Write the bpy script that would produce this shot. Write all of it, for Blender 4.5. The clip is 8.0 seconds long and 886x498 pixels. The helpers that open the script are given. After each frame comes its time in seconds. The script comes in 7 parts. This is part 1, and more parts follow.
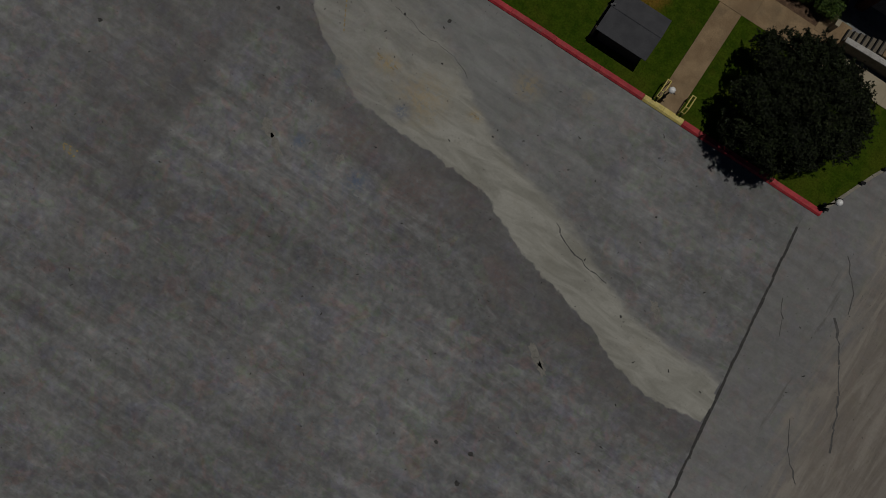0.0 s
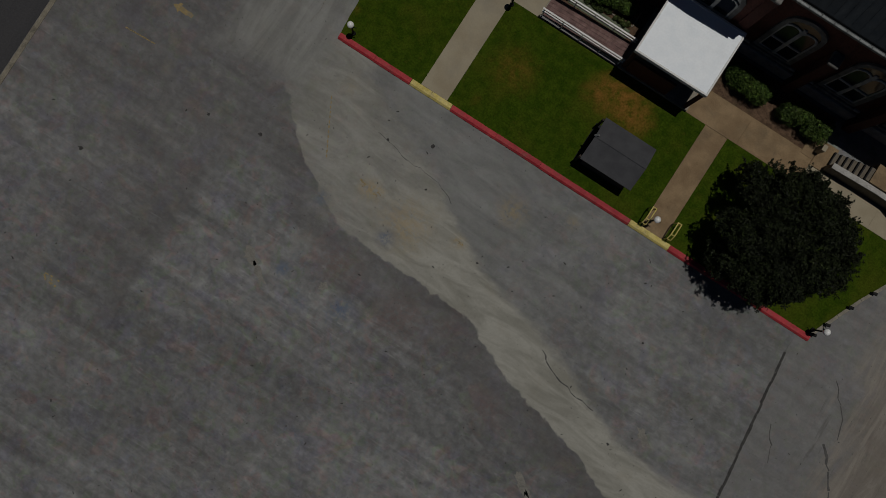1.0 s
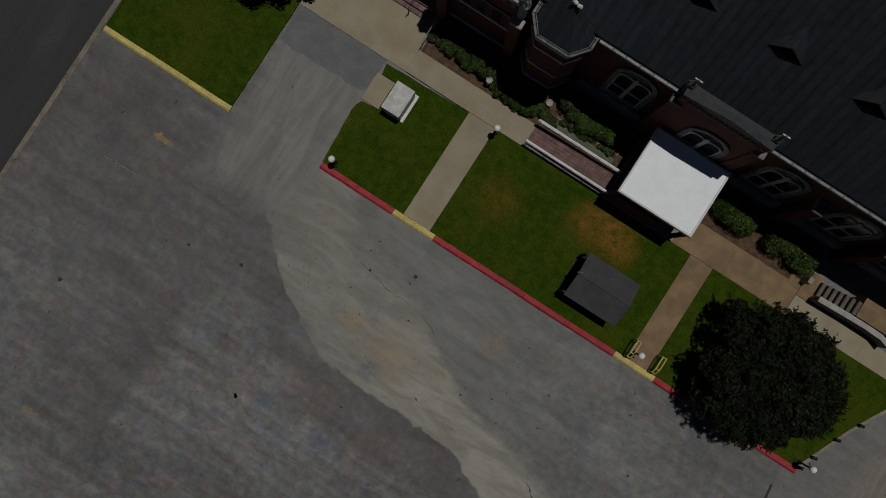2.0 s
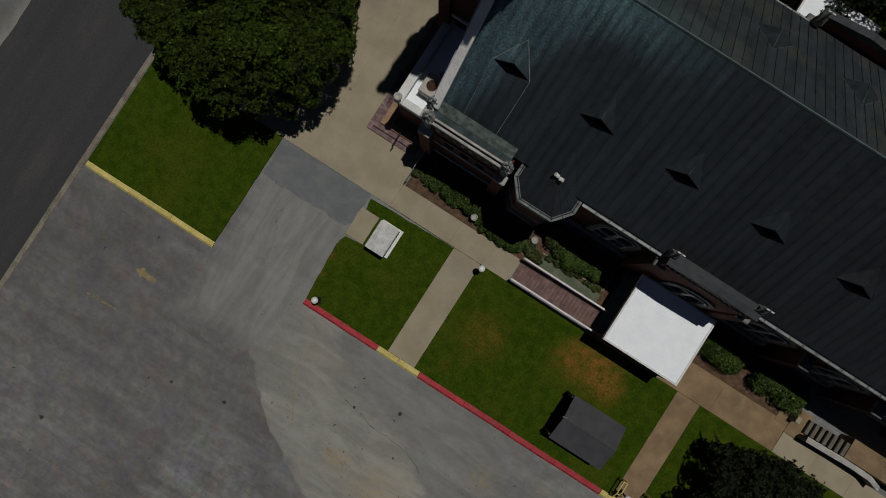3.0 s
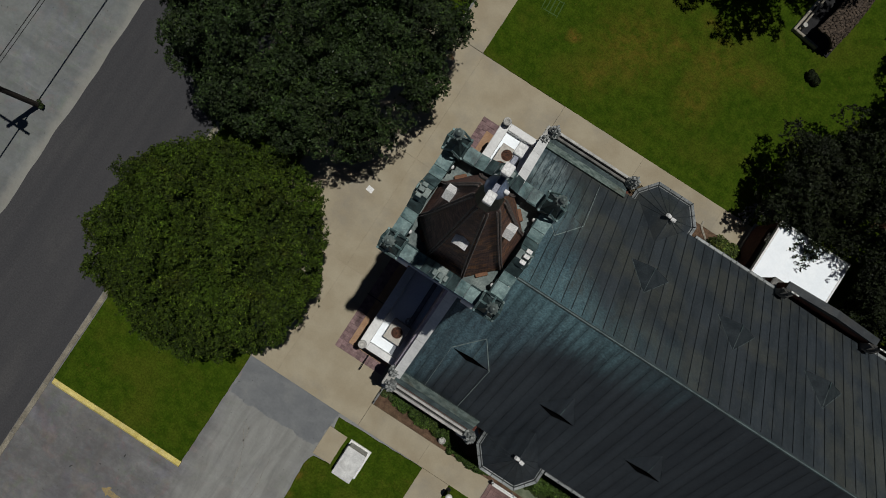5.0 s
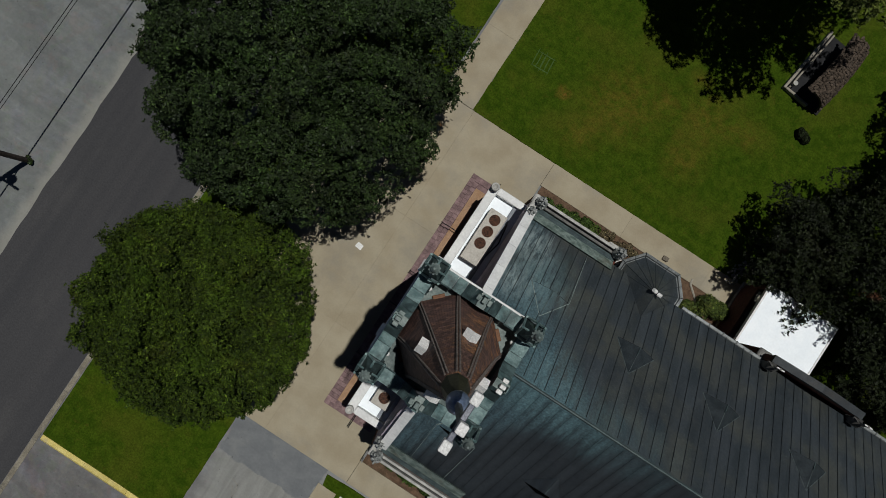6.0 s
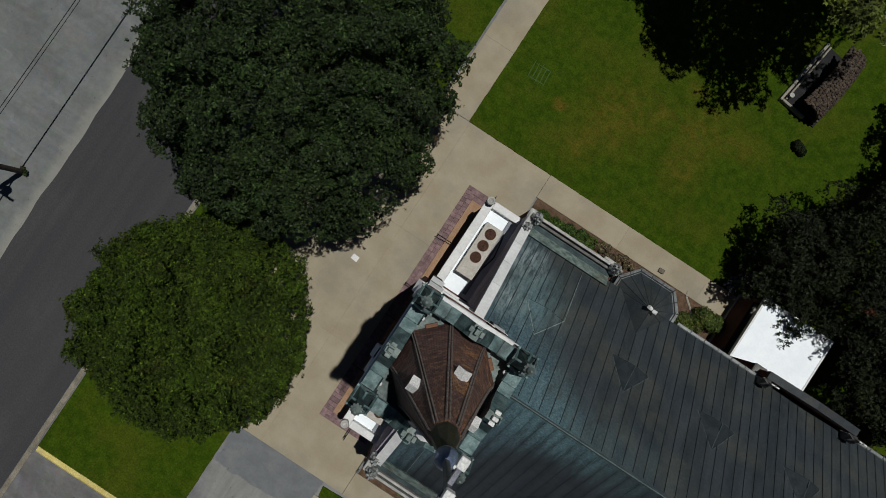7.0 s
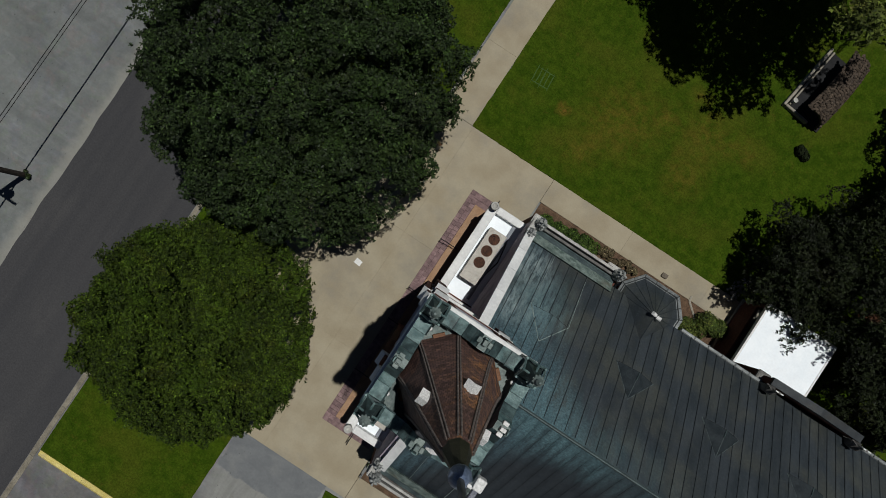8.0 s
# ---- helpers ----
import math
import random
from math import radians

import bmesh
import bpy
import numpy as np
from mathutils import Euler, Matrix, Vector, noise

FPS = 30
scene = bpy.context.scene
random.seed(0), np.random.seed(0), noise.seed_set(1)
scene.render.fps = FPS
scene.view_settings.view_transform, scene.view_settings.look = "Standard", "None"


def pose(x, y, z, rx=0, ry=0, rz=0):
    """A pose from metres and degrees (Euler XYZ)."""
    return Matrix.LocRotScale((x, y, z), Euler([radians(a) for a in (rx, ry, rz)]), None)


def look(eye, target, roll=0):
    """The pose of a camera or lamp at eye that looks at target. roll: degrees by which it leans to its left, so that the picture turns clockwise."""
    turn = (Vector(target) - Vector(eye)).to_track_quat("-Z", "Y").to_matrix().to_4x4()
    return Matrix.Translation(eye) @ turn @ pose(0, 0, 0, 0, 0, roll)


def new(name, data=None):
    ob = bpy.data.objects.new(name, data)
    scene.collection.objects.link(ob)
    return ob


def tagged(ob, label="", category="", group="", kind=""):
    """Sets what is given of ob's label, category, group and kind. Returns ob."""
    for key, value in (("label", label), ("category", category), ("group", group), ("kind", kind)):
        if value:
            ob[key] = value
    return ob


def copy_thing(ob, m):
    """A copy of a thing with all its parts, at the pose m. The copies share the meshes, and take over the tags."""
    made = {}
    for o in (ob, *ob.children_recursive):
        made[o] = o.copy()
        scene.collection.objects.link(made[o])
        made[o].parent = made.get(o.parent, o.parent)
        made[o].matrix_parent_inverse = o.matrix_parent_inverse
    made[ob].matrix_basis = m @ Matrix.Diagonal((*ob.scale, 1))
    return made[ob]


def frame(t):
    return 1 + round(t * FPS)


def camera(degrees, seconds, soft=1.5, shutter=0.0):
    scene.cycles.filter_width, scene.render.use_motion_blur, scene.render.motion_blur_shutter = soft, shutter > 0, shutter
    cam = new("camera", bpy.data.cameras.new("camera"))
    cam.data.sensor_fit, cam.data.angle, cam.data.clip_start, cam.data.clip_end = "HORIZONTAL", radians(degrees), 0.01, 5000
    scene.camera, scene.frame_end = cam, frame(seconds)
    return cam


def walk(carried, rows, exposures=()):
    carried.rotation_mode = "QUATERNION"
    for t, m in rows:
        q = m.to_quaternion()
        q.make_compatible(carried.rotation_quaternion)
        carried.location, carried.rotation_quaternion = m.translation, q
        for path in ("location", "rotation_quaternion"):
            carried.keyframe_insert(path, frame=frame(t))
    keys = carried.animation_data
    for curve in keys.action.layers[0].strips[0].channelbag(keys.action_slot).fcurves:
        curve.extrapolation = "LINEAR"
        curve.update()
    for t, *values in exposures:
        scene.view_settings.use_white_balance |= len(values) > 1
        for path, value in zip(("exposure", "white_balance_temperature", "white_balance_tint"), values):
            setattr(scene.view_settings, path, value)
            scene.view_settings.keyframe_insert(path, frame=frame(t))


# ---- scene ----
cam = camera(62.9, 8.0, soft=0.8)
PATH = [
    (0, -0.844, 2.039, 38.660, 1.097, -0.401, 33.258),
    (0.5, -2.339, 5.205, 38.509, 1.181, -0.340, 32.995),
    (1, -3.778, 8.133, 38.469, 1.209, -0.340, 32.871),
    (1.5, -5.267, 11.265, 38.427, 1.305, -0.318, 32.792),
    (1.7, -5.831, 12.516, 38.357, 1.301, -0.329, 32.789),
    (2.8, -9.247, 19.481, 38.097, 1.482, -0.308, 32.762),
    (3, -9.851, 20.752, 38.118, 1.519, -0.315, 32.743),
    (3.5, -11.252, 23.766, 38.127, 1.696, -0.294, 32.707),
    (4, -12.505, 26.515, 38.162, 1.830, -0.314, 32.729),
    (4.5, -13.575, 28.895, 38.219, 2.030, -0.282, 32.920),
    (5, -14.567, 31.002, 38.248, 2.000, -0.360, 33.051),
    (5.2, -14.887, 31.729, 38.277, 2.003, -0.360, 33.068),
    (6.5, -16.092, 34.570, 38.371, 1.643, -0.467, 33.315),
    (7, -16.162, 34.699, 38.336, 1.502, -0.519, 33.311),
    (7.5, -16.300, 34.735, 38.314, 1.460, -0.555, 33.415),
    (8, -16.489, 34.801, 38.314, 1.455, -0.599, 33.425),
]
EXPOSURES = [(0, -1.80, 6500, 10), (1.5, -1.78, 6500, 10), (3.0, -1.36, 6520, 10), (4.0, -1.10, 6480, 10), (5.0, -0.77, 6380, 9), (6.5, -0.76, 6300, 8), (8.0, -0.70, 6300, 8)]
walk(cam, [(t, pose(*place)) for t, *place in PATH], EXPOSURES)

# ---- light ----
SUN_DIR = Vector((0.077, 0.188, 1.0)).normalized()
world = bpy.data.worlds.new("sky")
scene.world = world
world.use_nodes = True
wn = world.node_tree.nodes
sky = wn.new("ShaderNodeTexSky")
sky.sky_type = "NISHITA"
sky.sun_disc = False
sky.sun_elevation = math.asin(SUN_DIR.z)
sky.sun_rotation = math.atan2(SUN_DIR.x, SUN_DIR.y)
world.node_tree.links.new(sky.outputs[0], wn["Background"].inputs[0])
sky.air_density, sky.dust_density, sky.altitude = 0.35, 0.1, 500
wn["Background"].inputs[1].default_value = 0.045
sun_data = bpy.data.lights.new("sun", "SUN")
sun_data.energy, sun_data.angle, sun_data.color = 5.0, radians(0.53), (1.0, 0.97, 0.92)
sun = new("sun", sun_data)
sun.matrix_world = look(SUN_DIR * 100, (0, 0, 0))


# ---- materials ----
class Nodes:
    """A small writer of node materials."""

    def __init__(self, name):
        self.mat = bpy.data.materials.new(name)
        self.mat.use_nodes = True
        self.tree = self.mat.node_tree
        self.bsdf = self.tree.nodes["Principled BSDF"]
        self.pos = self.tree.nodes.new("ShaderNodeNewGeometry").outputs["Position"]

    def put(self, socket, value):
        if isinstance(value, bpy.types.NodeSocket):
            self.tree.links.new(value, socket)
        elif isinstance(value, (tuple, list)) and len(value) == 3 and socket.type == "RGBA":
            socket.default_value = (*value, 1)
        else:
            socket.default_value = value

    def math(self, op, a, b=0.0, clamp=False):
        n = self.tree.nodes.new("ShaderNodeMath")
        n.operation, n.use_clamp = op, clamp
        self.put(n.inputs[0], a), self.put(n.inputs[1], b)
        return n.outputs[0]

    def scaled(self, v, by):
        n = self.tree.nodes.new("ShaderNodeVectorMath")
        n.operation = "MULTIPLY"
        self.put(n.inputs[0], v), self.put(n.inputs[1], by)
        return n.outputs[0]

    def noise(self, scale, detail=4.0, rough=0.55, stretch=None, distort=0.0):
        n = self.tree.nodes.new("ShaderNodeTexNoise")
        self.put(n.inputs["Vector"], self.scaled(self.pos, stretch) if stretch else self.pos)
        n.inputs["Scale"].default_value, n.inputs["Detail"].default_value = scale, detail
        n.inputs["Roughness"].default_value, n.inputs["Distortion"].default_value = rough, distort
        return n.outputs["Fac"]

    def ramp(self, v, lo, hi, a=0.0, b=1.0):
        n = self.tree.nodes.new("ShaderNodeMapRange")
        n.interpolation_type = "SMOOTHSTEP"
        self.put(n.inputs[0], v)
        for i, x in enumerate((lo, hi, a, b)):
            n.inputs[i + 1].default_value = x
        return n.outputs[0]

    def mix(self, f, a, b, blend="MIX"):
        n = self.tree.nodes.new("ShaderNodeMix")
        n.data_type, n.blend_type = "RGBA", blend
        self.put(n.inputs[0], f), self.put(n.inputs[6], a), self.put(n.inputs[7], b)
        return n.outputs[2]

    def near(self, x, y, r0, r1, wobble=0.0):
        """1 within r0 of the spot (x, y), 0 beyond r1."""
        n = self.tree.nodes.new("ShaderNodeVectorMath")
        n.operation = "DISTANCE"
        self.put(n.inputs[0], self.scaled(self.pos, (1, 1, 0)))
        n.inputs[1].default_value = (x, y, 0)
        d = n.outputs["Value"]
        if wobble:
            d = self.math("ADD", d, self.math("MULTIPLY", self.noise(1.1, 3), wobble))
        return self.ramp(d, r0, r1, 1.0, 0.0)

    def attr(self, name):
        n = self.tree.nodes.new("ShaderNodeAttribute")
        n.attribute_name = name
        return n.outputs["Fac"]

    def random(self):
        return self.tree.nodes.new("ShaderNodeObjectInfo").outputs["Random"]

    def island(self):
        return self.tree.nodes.new("ShaderNodeNewGeometry").outputs["Random Per Island"]

    def done(self, colour, rough=0.8, metal=0.0, bump=0.0, height=None, spec=0.4, depth=0.02):
        self.put(self.bsdf.inputs["Base Color"], colour)
        self.put(self.bsdf.inputs["Roughness"], rough)
        self.put(self.bsdf.inputs["Metallic"], metal)
        self.bsdf.inputs["Specular IOR Level"].default_value = spec
        if height is not None:
            n = self.tree.nodes.new("ShaderNodeBump")
            n.inputs["Strength"].default_value, n.inputs["Distance"].default_value = bump, depth
            self.put(n.inputs["Height"], height)
            self.tree.links.new(n.outputs[0], self.bsdf.inputs["Normal"])
        return self.mat


def plain(name, a, b, scale=4.0, rough=0.7, metal=0.0, bump=0.3, fine=40.0, stain=None, amount=0.4, stain_scale=0.8, spec=0.4, vary=0.0, depth=0.02, grain_range=(0.72, 1.22)):
    """Two shades mixed by noise, fine grain, stains at a larger scale, and a shade of its own for each object."""
    m = Nodes(name)
    c = m.mix(m.ramp(m.noise(scale, 5), 0.3, 0.7), a, b)
    if stain:
        c = m.mix(m.math("MULTIPLY", m.ramp(m.noise(stain_scale, 6, 0.65), 0.48, 0.72), amount), c, stain)
    grain = m.noise(fine, 4, 0.6)
    c = m.mix(1.0, c, m.ramp(grain, 0.25, 0.75, *grain_range), "MULTIPLY")
    if vary:
        c = m.mix(1.0, c, m.ramp(m.random(), 0.0, 1.0, 1 - vary, 1 + vary), "MULTIPLY")
    return m.done(c, rough, metal, bump, grain, spec, depth)


def ground_material():
    m = Nodes("weathered_pavement")
    streak = m.noise(1.0, 6, 0.62, stretch=(0.30, 1.1, 1), distort=0.8)
    blotch = m.noise(0.35, 5, 0.6, distort=0.4)
    mid = m.noise(1.5, 6, 0.65, stretch=(0.7, 1.1, 1), distort=0.5)
    fine = m.noise(8.0, 7, 0.75)
    fleck = m.noise(4.2, 6, 0.7, stretch=(0.6, 1.1, 1), distort=0.5)
    c = m.mix(m.ramp(streak, 0.25, 0.75), (0.120, 0.118, 0.116), (0.158, 0.156, 0.152))
    c = m.mix(m.math("MULTIPLY", m.ramp(blotch, 0.4, 0.65), 0.55), c, (0.094, 0.090, 0.090))
    c = m.mix(m.math("MULTIPLY", m.ramp(mid, 0.5, 0.7), 0.40), c, (0.205, 0.205, 0.198))
    c = m.mix(m.math("MULTIPLY", m.ramp(fleck, 0.55, 0.72), 0.15), c, (0.225, 0.223, 0.215))
    c = m.mix(m.math("MULTIPLY", m.ramp(fleck, 0.45, 0.30), 0.17), c, (0.088, 0.084, 0.082))
    # rusty, violet and greenish stains
    for scale, tint, lo_edge in ((0.9, (1.14, 0.95, 0.93), 0.52), (0.7, (0.98, 0.97, 1.09), 0.50), (1.1, (0.95, 1.05, 0.88), 0.52), (2.1, (1.10, 0.97, 1.02), 0.54), (1.7, (0.94, 1.0, 1.06), 0.54)):
        c = m.mix(m.ramp(m.noise(scale, 4, 0.6, distort=scale), lo_edge, lo_edge + 0.16), c, m.mix(1.0, c, tint, "MULTIPLY"))
    xyz = m.tree.nodes.new("ShaderNodeSeparateXYZ")
    m.put(xyz.inputs[0], m.pos)
    scratch = m.ramp(m.noise(7.0, 4, 0.6, stretch=(0.10, 1.3, 1)), 0.58, 0.70)
    c = m.mix(m.math("MULTIPLY", scratch, m.ramp(m.noise(0.25, 3), 0.4, 0.65, 0.10, 0.45)), c, (0.225, 0.225, 0.22))
    gouge = m.ramp(m.noise(6.0, 4, 0.6, stretch=(0.12, 1.2, 1)), 0.36, 0.28)
    c = m.mix(m.math("MULTIPLY", gouge, m.ramp(m.noise(0.3, 3), 0.45, 0.65, 0.1, 0.6)), c, (0.075, 0.072, 0.07))
    wide = m.noise(0.09, 3, 0.5)
    c = m.mix(1.0, c, m.ramp(wide, 0.3, 0.7, 0.84, 1.18), "MULTIPLY")
    c = m.mix(1.0, c, m.ramp(m.noise(2.2, 5, 0.6, distort=0.4), 0.3, 0.7, 0.84, 1.20), "MULTIPLY")
    tread = m.noise(1.3, 5, 0.6, stretch=(0.05, 1.0, 1))
    c = m.mix(m.ramp(m.noise(0.22, 4, 0.6), 0.35, 0.62, 0.25, 1.0), c, m.mix(1.0, c, m.ramp(tread, 0.3, 0.7, 0.80, 1.22), "MULTIPLY"))
    c = m.mix(1.0, c, m.ramp(m.noise(0.4, 4, 0.6, stretch=(0.4, 1, 1), distort=0.8), 0.35, 0.65, 0.91, 1.10), "MULTIPLY")
    damp = m.math("MULTIPLY", m.ramp(m.math("ADD", m.attr("silt_lo"), m.math("MULTIPLY", m.noise(0.7, 4), 2.0)), -2.4, -0.2), m.ramp(m.attr("silt_lo"), 0.3, -0.1))
    c = m.mix(m.math("MULTIPLY", damp, 0.45), c, (0.090, 0.082, 0.080))
    # silt washed across the lot, sharp along one side and fading on the other
    lo = m.math("ADD", m.attr("silt_lo"), m.math("MULTIPLY", m.math("SUBTRACT", m.noise(1.3, 5), 0.5), 0.7))
    hi = m.math("ADD", m.attr("silt_hi"), m.math("MULTIPLY", m.math("SUBTRACT", m.noise(0.7, 5, 0.6, stretch=(0.6, 1.2, 1)), 0.5), 1.8))
    silt = m.math("MULTIPLY", m.ramp(lo, -0.05, 0.08), m.ramp(hi, -0.25, 0.55))
    wash = m.noise(0.9, 5, 0.6, stretch=(0.35, 1.3, 1), distort=1.0)
    silt_c = m.mix(m.ramp(wash, 0.3, 0.7), (0.205, 0.195, 0.165), (0.315, 0.300, 0.262))
    silt_c = m.mix(m.math("MULTIPLY", m.ramp(m.noise(1.8, 5, 0.7), 0.55, 0.7), 0.35), silt_c, (0.165, 0.155, 0.135))
    c = m.mix(m.math("MULTIPLY", silt, m.math("MULTIPLY", m.ramp(xyz.outputs[0], -9.0, -3.0, 0.65, 0.95), m.ramp(xyz.outputs[0], -17.5, -13.5))), c, silt_c)
    c = m.mix(m.math("MULTIPLY", m.ramp(m.noise(0.8, 5, 0.65), 0.52, 0.72), 0.22), c, (0.185, 0.158, 0.112))
    # upper side of the silt, warm grey towards the kerb
    up = m.math("MULTIPLY", m.ramp(lo, -0.1, 0.3), m.math("SUBTRACT", 1.0, silt))
    up = m.math("MULTIPLY", up, m.math("MULTIPLY", m.ramp(xyz.outputs[0], -6.0, 7.0, 0.75, 0.15), m.ramp(m.math("ADD", xyz.outputs[0], m.math("MULTIPLY", m.noise(0.4, 4), 5.0)), -22.0, -12.0)))
    c = m.mix(up, c, m.mix(m.ramp(streak, 0.3, 0.7), (0.152, 0.150, 0.142), (0.212, 0.209, 0.198)))
    # oily, darker stand between the silt and the kerb
    for x, y, r0, r1, k in ((11.0, 8.6, 0.4, 3.4, 0.55), (8.2, 6.9, 0.2, 1.6, 0.5), (13.0, 9.6, 0.2, 2.2, 0.5), (6.0, 3.2, 0.2, 2.0, 0.4), (-26.0, 6.0, 0.4, 3.0, 0.5), (-25.2, 10.8, 0.2, 1.6, 0.45)):
        c = m.mix(m.math("MULTIPLY", m.math("MULTIPLY", m.near(x, y, r0, r1, 1.2), m.ramp(fleck, 0.35, 0.6)), k), c, (0.080, 0.077, 0.070))
    # worn paint: yellow ochre and blue
    chip = m.ramp(m.noise(3.4, 6, 0.75), 0.38, 0.56)
    for x, y, r1, k in ((-9.0, 9.5, 1.3, 0.7), (-8.4, 9.7, 0.7, 0.7), (-3.5, 9.7, 0.9, 0.6), (-6.4, 8.9, 2.6, 0.5), (-2.0, 12.6, 1.6, 0.45), (1.0, 13.9, 0.9, 0.45), (-20.5, -3.7, 0.8, 0.3), (-12.8, 13.5, 1.0, 0.25)):
        c = m.mix(m.math("MULTIPLY", m.math("MULTIPLY", m.near(x, y, 0.0, r1, 0.5), chip), k), c, (0.300, 0.215, 0.095))
    for x, y, r1, k in ((-6.92, 7.8, 1.1, 0.9), (-10.6, 3.45, 0.9, 0.85), (-6.9, 3.3, 1.2, 0.9), (-10.9, 7.75, 0.9, 0.8), (-9.0, 2.4, 1.0, 0.4)):
        c = m.mix(m.math("MULTIPLY", m.math("MULTIPLY", m.near(x, y, 0.0, r1, 0.4), chip), k), c, (0.085, 0.112, 0.165))
    for x, y, r1, k in ((-8.3, 5.2, 2.6, 0.6), (-4.0, 4.6, 3.0, 0.55), (2.5, 3.2, 2.2, 0.5), (-1.5, 5.6, 1.8, 0.5)):
        c = m.mix(m.math("MULTIPLY", m.math("MULTIPLY", m.near(x, y, 0.0, r1, 0.9), chip), k), c, (0.135, 0.088, 0.080))
    # newer slab beyond the joint, with sandy soil washed along its far side
    c = m.mix(m.math("MULTIPLY", m.ramp(m.attr("east"), -0.02, 0.1), 0.5), c, (0.172, 0.164, 0.156))
    run = m.noise(1.0, 6, 0.65, stretch=(1.5, 0.22, 1), distort=0.7)
    sand = m.ramp(m.math("ADD", m.attr("east"), m.math("MULTIPLY", run, 7.0)), 6.6, 9.6)
    c = m.mix(m.math("MULTIPLY", sand, 0.62), c, m.mix(m.ramp(run, 0.4, 0.65), (0.150, 0.120, 0.092), (0.240, 0.205, 0.165)))
    c = m.mix(m.math("MULTIPLY", m.ramp(run, 0.40, 0.30), m.math("MULTIPLY", m.ramp(m.attr("east"), 0.5, 2.5), 0.6)), c, (0.085, 0.078, 0.07))
    # drive: tyre-swept silt running into the lot
    swirl = m.noise(1.2, 5, 0.6, stretch=(1.3, 0.22, 1), distort=0.9)
    c = m.mix(m.math("MULTIPLY", m.ramp(m.math("ADD", m.attr("drive"), m.math("MULTIPLY", m.noise(0.5, 4), 1.5)), 0.3, 2.2), 0.75), c, m.mix(m.ramp(swirl, 0.3, 0.7), (0.160, 0.155, 0.142), (0.232, 0.226, 0.208)))
    # smooth asphalt patch of the driveway
    pd = m.math("ADD", m.attr("patch"), m.math("MULTIPLY", m.math("SUBTRACT", m.noise(0.7, 4), 0.5), 1.0))
    patch_c = m.mix(m.ramp(mid, 0.3, 0.7), (0.116, 0.118, 0.122), (0.142, 0.144, 0.146))
    patch_c = m.mix(m.math("MULTIPLY", m.ramp(m.noise(0.6, 4), 0.5, 0.7), 0.5), patch_c, (0.185, 0.182, 0.172))
    c = m.mix(m.ramp(pd, -0.03, 0.08), c, patch_c)
    # pale lot over the road, with a dusty edge
    west = m.attr("west")
    c = m.mix(m.math("MULTIPLY", m.ramp(west, -0.1, 0.2), 0.55), c, m.mix(m.ramp(blotch, 0.35, 0.7), (0.090, 0.096, 0.092), (0.158, 0.168, 0.156)))
    dust = m.math("MULTIPLY", m.ramp(west, -0.15, 0.1), m.ramp(m.math("ADD", west, m.math("MULTIPLY", m.noise(0.8, 5), 1.4)), 0.75, 1.6, 1.0, 0.0))
    c = m.mix(m.math("MULTIPLY", dust, 0.6), c, (0.250, 0.235, 0.200))
    c = m.mix(1.0, c, m.ramp(fine, 0.25, 0.75, 0.93, 1.07), "MULTIPLY")
    speck = m.ramp(m.noise(5.5, 2, 0.5), 0.70, 0.74)
    c = m.mix(m.math("MULTIPLY", speck, 0.5), c, (0.04, 0.038, 0.036))
    c = m.mix(1.0, c, (1.06, 1.09, 1.10), "MULTIPLY")
    return m.done(c, 0.9, 0, 0.2, fine, 0.25)


def grass_material():
    m = Nodes("mown_grass")
    fine, mid, big = m.noise(9.0, 7, 0.82), m.noise(2.2, 5, 0.6), m.noise(0.35, 4, 0.6)
    c = m.mix(m.ramp(mid, 0.3, 0.7), (0.023, 0.046, 0.0028), (0.042, 0.069, 0.0048))
    c = m.mix(m.math("MULTIPLY", m.ramp(big, 0.45, 0.7), 0.5), c, (0.064, 0.070, 0.008))
    c = m.mix(m.math("MULTIPLY", m.ramp(m.noise(3.2, 6, 0.7), 0.56, 0.72), 0.30), c, (0.090, 0.072, 0.012))
    dry = m.ramp(m.noise(2.0, 5, 0.7), 0.25, 0.7)
    for x, y, r0, r1, k in ((-0.2, 20.9, 0.7, 2.6, 1.0), (0.9, 20.2, 0.4, 1.8, 1.0), (-1.6, 20.6, 0.3, 1.8, 0.9), (-6.0, 19.0, 0.3, 2.4, 0.5), (-7.0, 16.7, 0.1, 0.9, 0.6), (-15.43, 45.5, 0.2, 1.0, 1.0), (-12.5, 46.8, 0.4, 4.0, 0.30),
                            (-8.3, 48.6, 0.2, 3.0, 0.30), (-8.2, 46.0, 0.2, 2.4, 0.28), (-14.9, 17.2, 0.1, 0.9, 0.8), (-14.8, 16.2, 0.1, 0.7, 0.8), (-15.0, 18.2, 0.1, 0.8, 0.8), (-14.95, 19.0, 0.1, 0.6, 0.7), (-10.6, 48.2, 0.1, 1.6, 0.35), (-13.6, 44.0, 0.1, 2.2, 0.25), (-6.0, 49.0, 0.1, 1.8, 0.3), (-9.6, 50.2, 0.1, 1.4, 0.4), (5.9, 18.6, 0.0, 0.7, 0.8)):
        c = m.mix(m.math("MULTIPLY", m.math("MULTIPLY", m.near(x, y, r0, r1, 0.9), dry), k), c, (0.200, 0.098, 0.022))
    c = m.mix(1.0, c, m.ramp(fine, 0.3, 0.7, 0.62, 1.30), "MULTIPLY")
    return m.done(c, 0.95, 0, 0.8, fine, 0.02, 0.04)


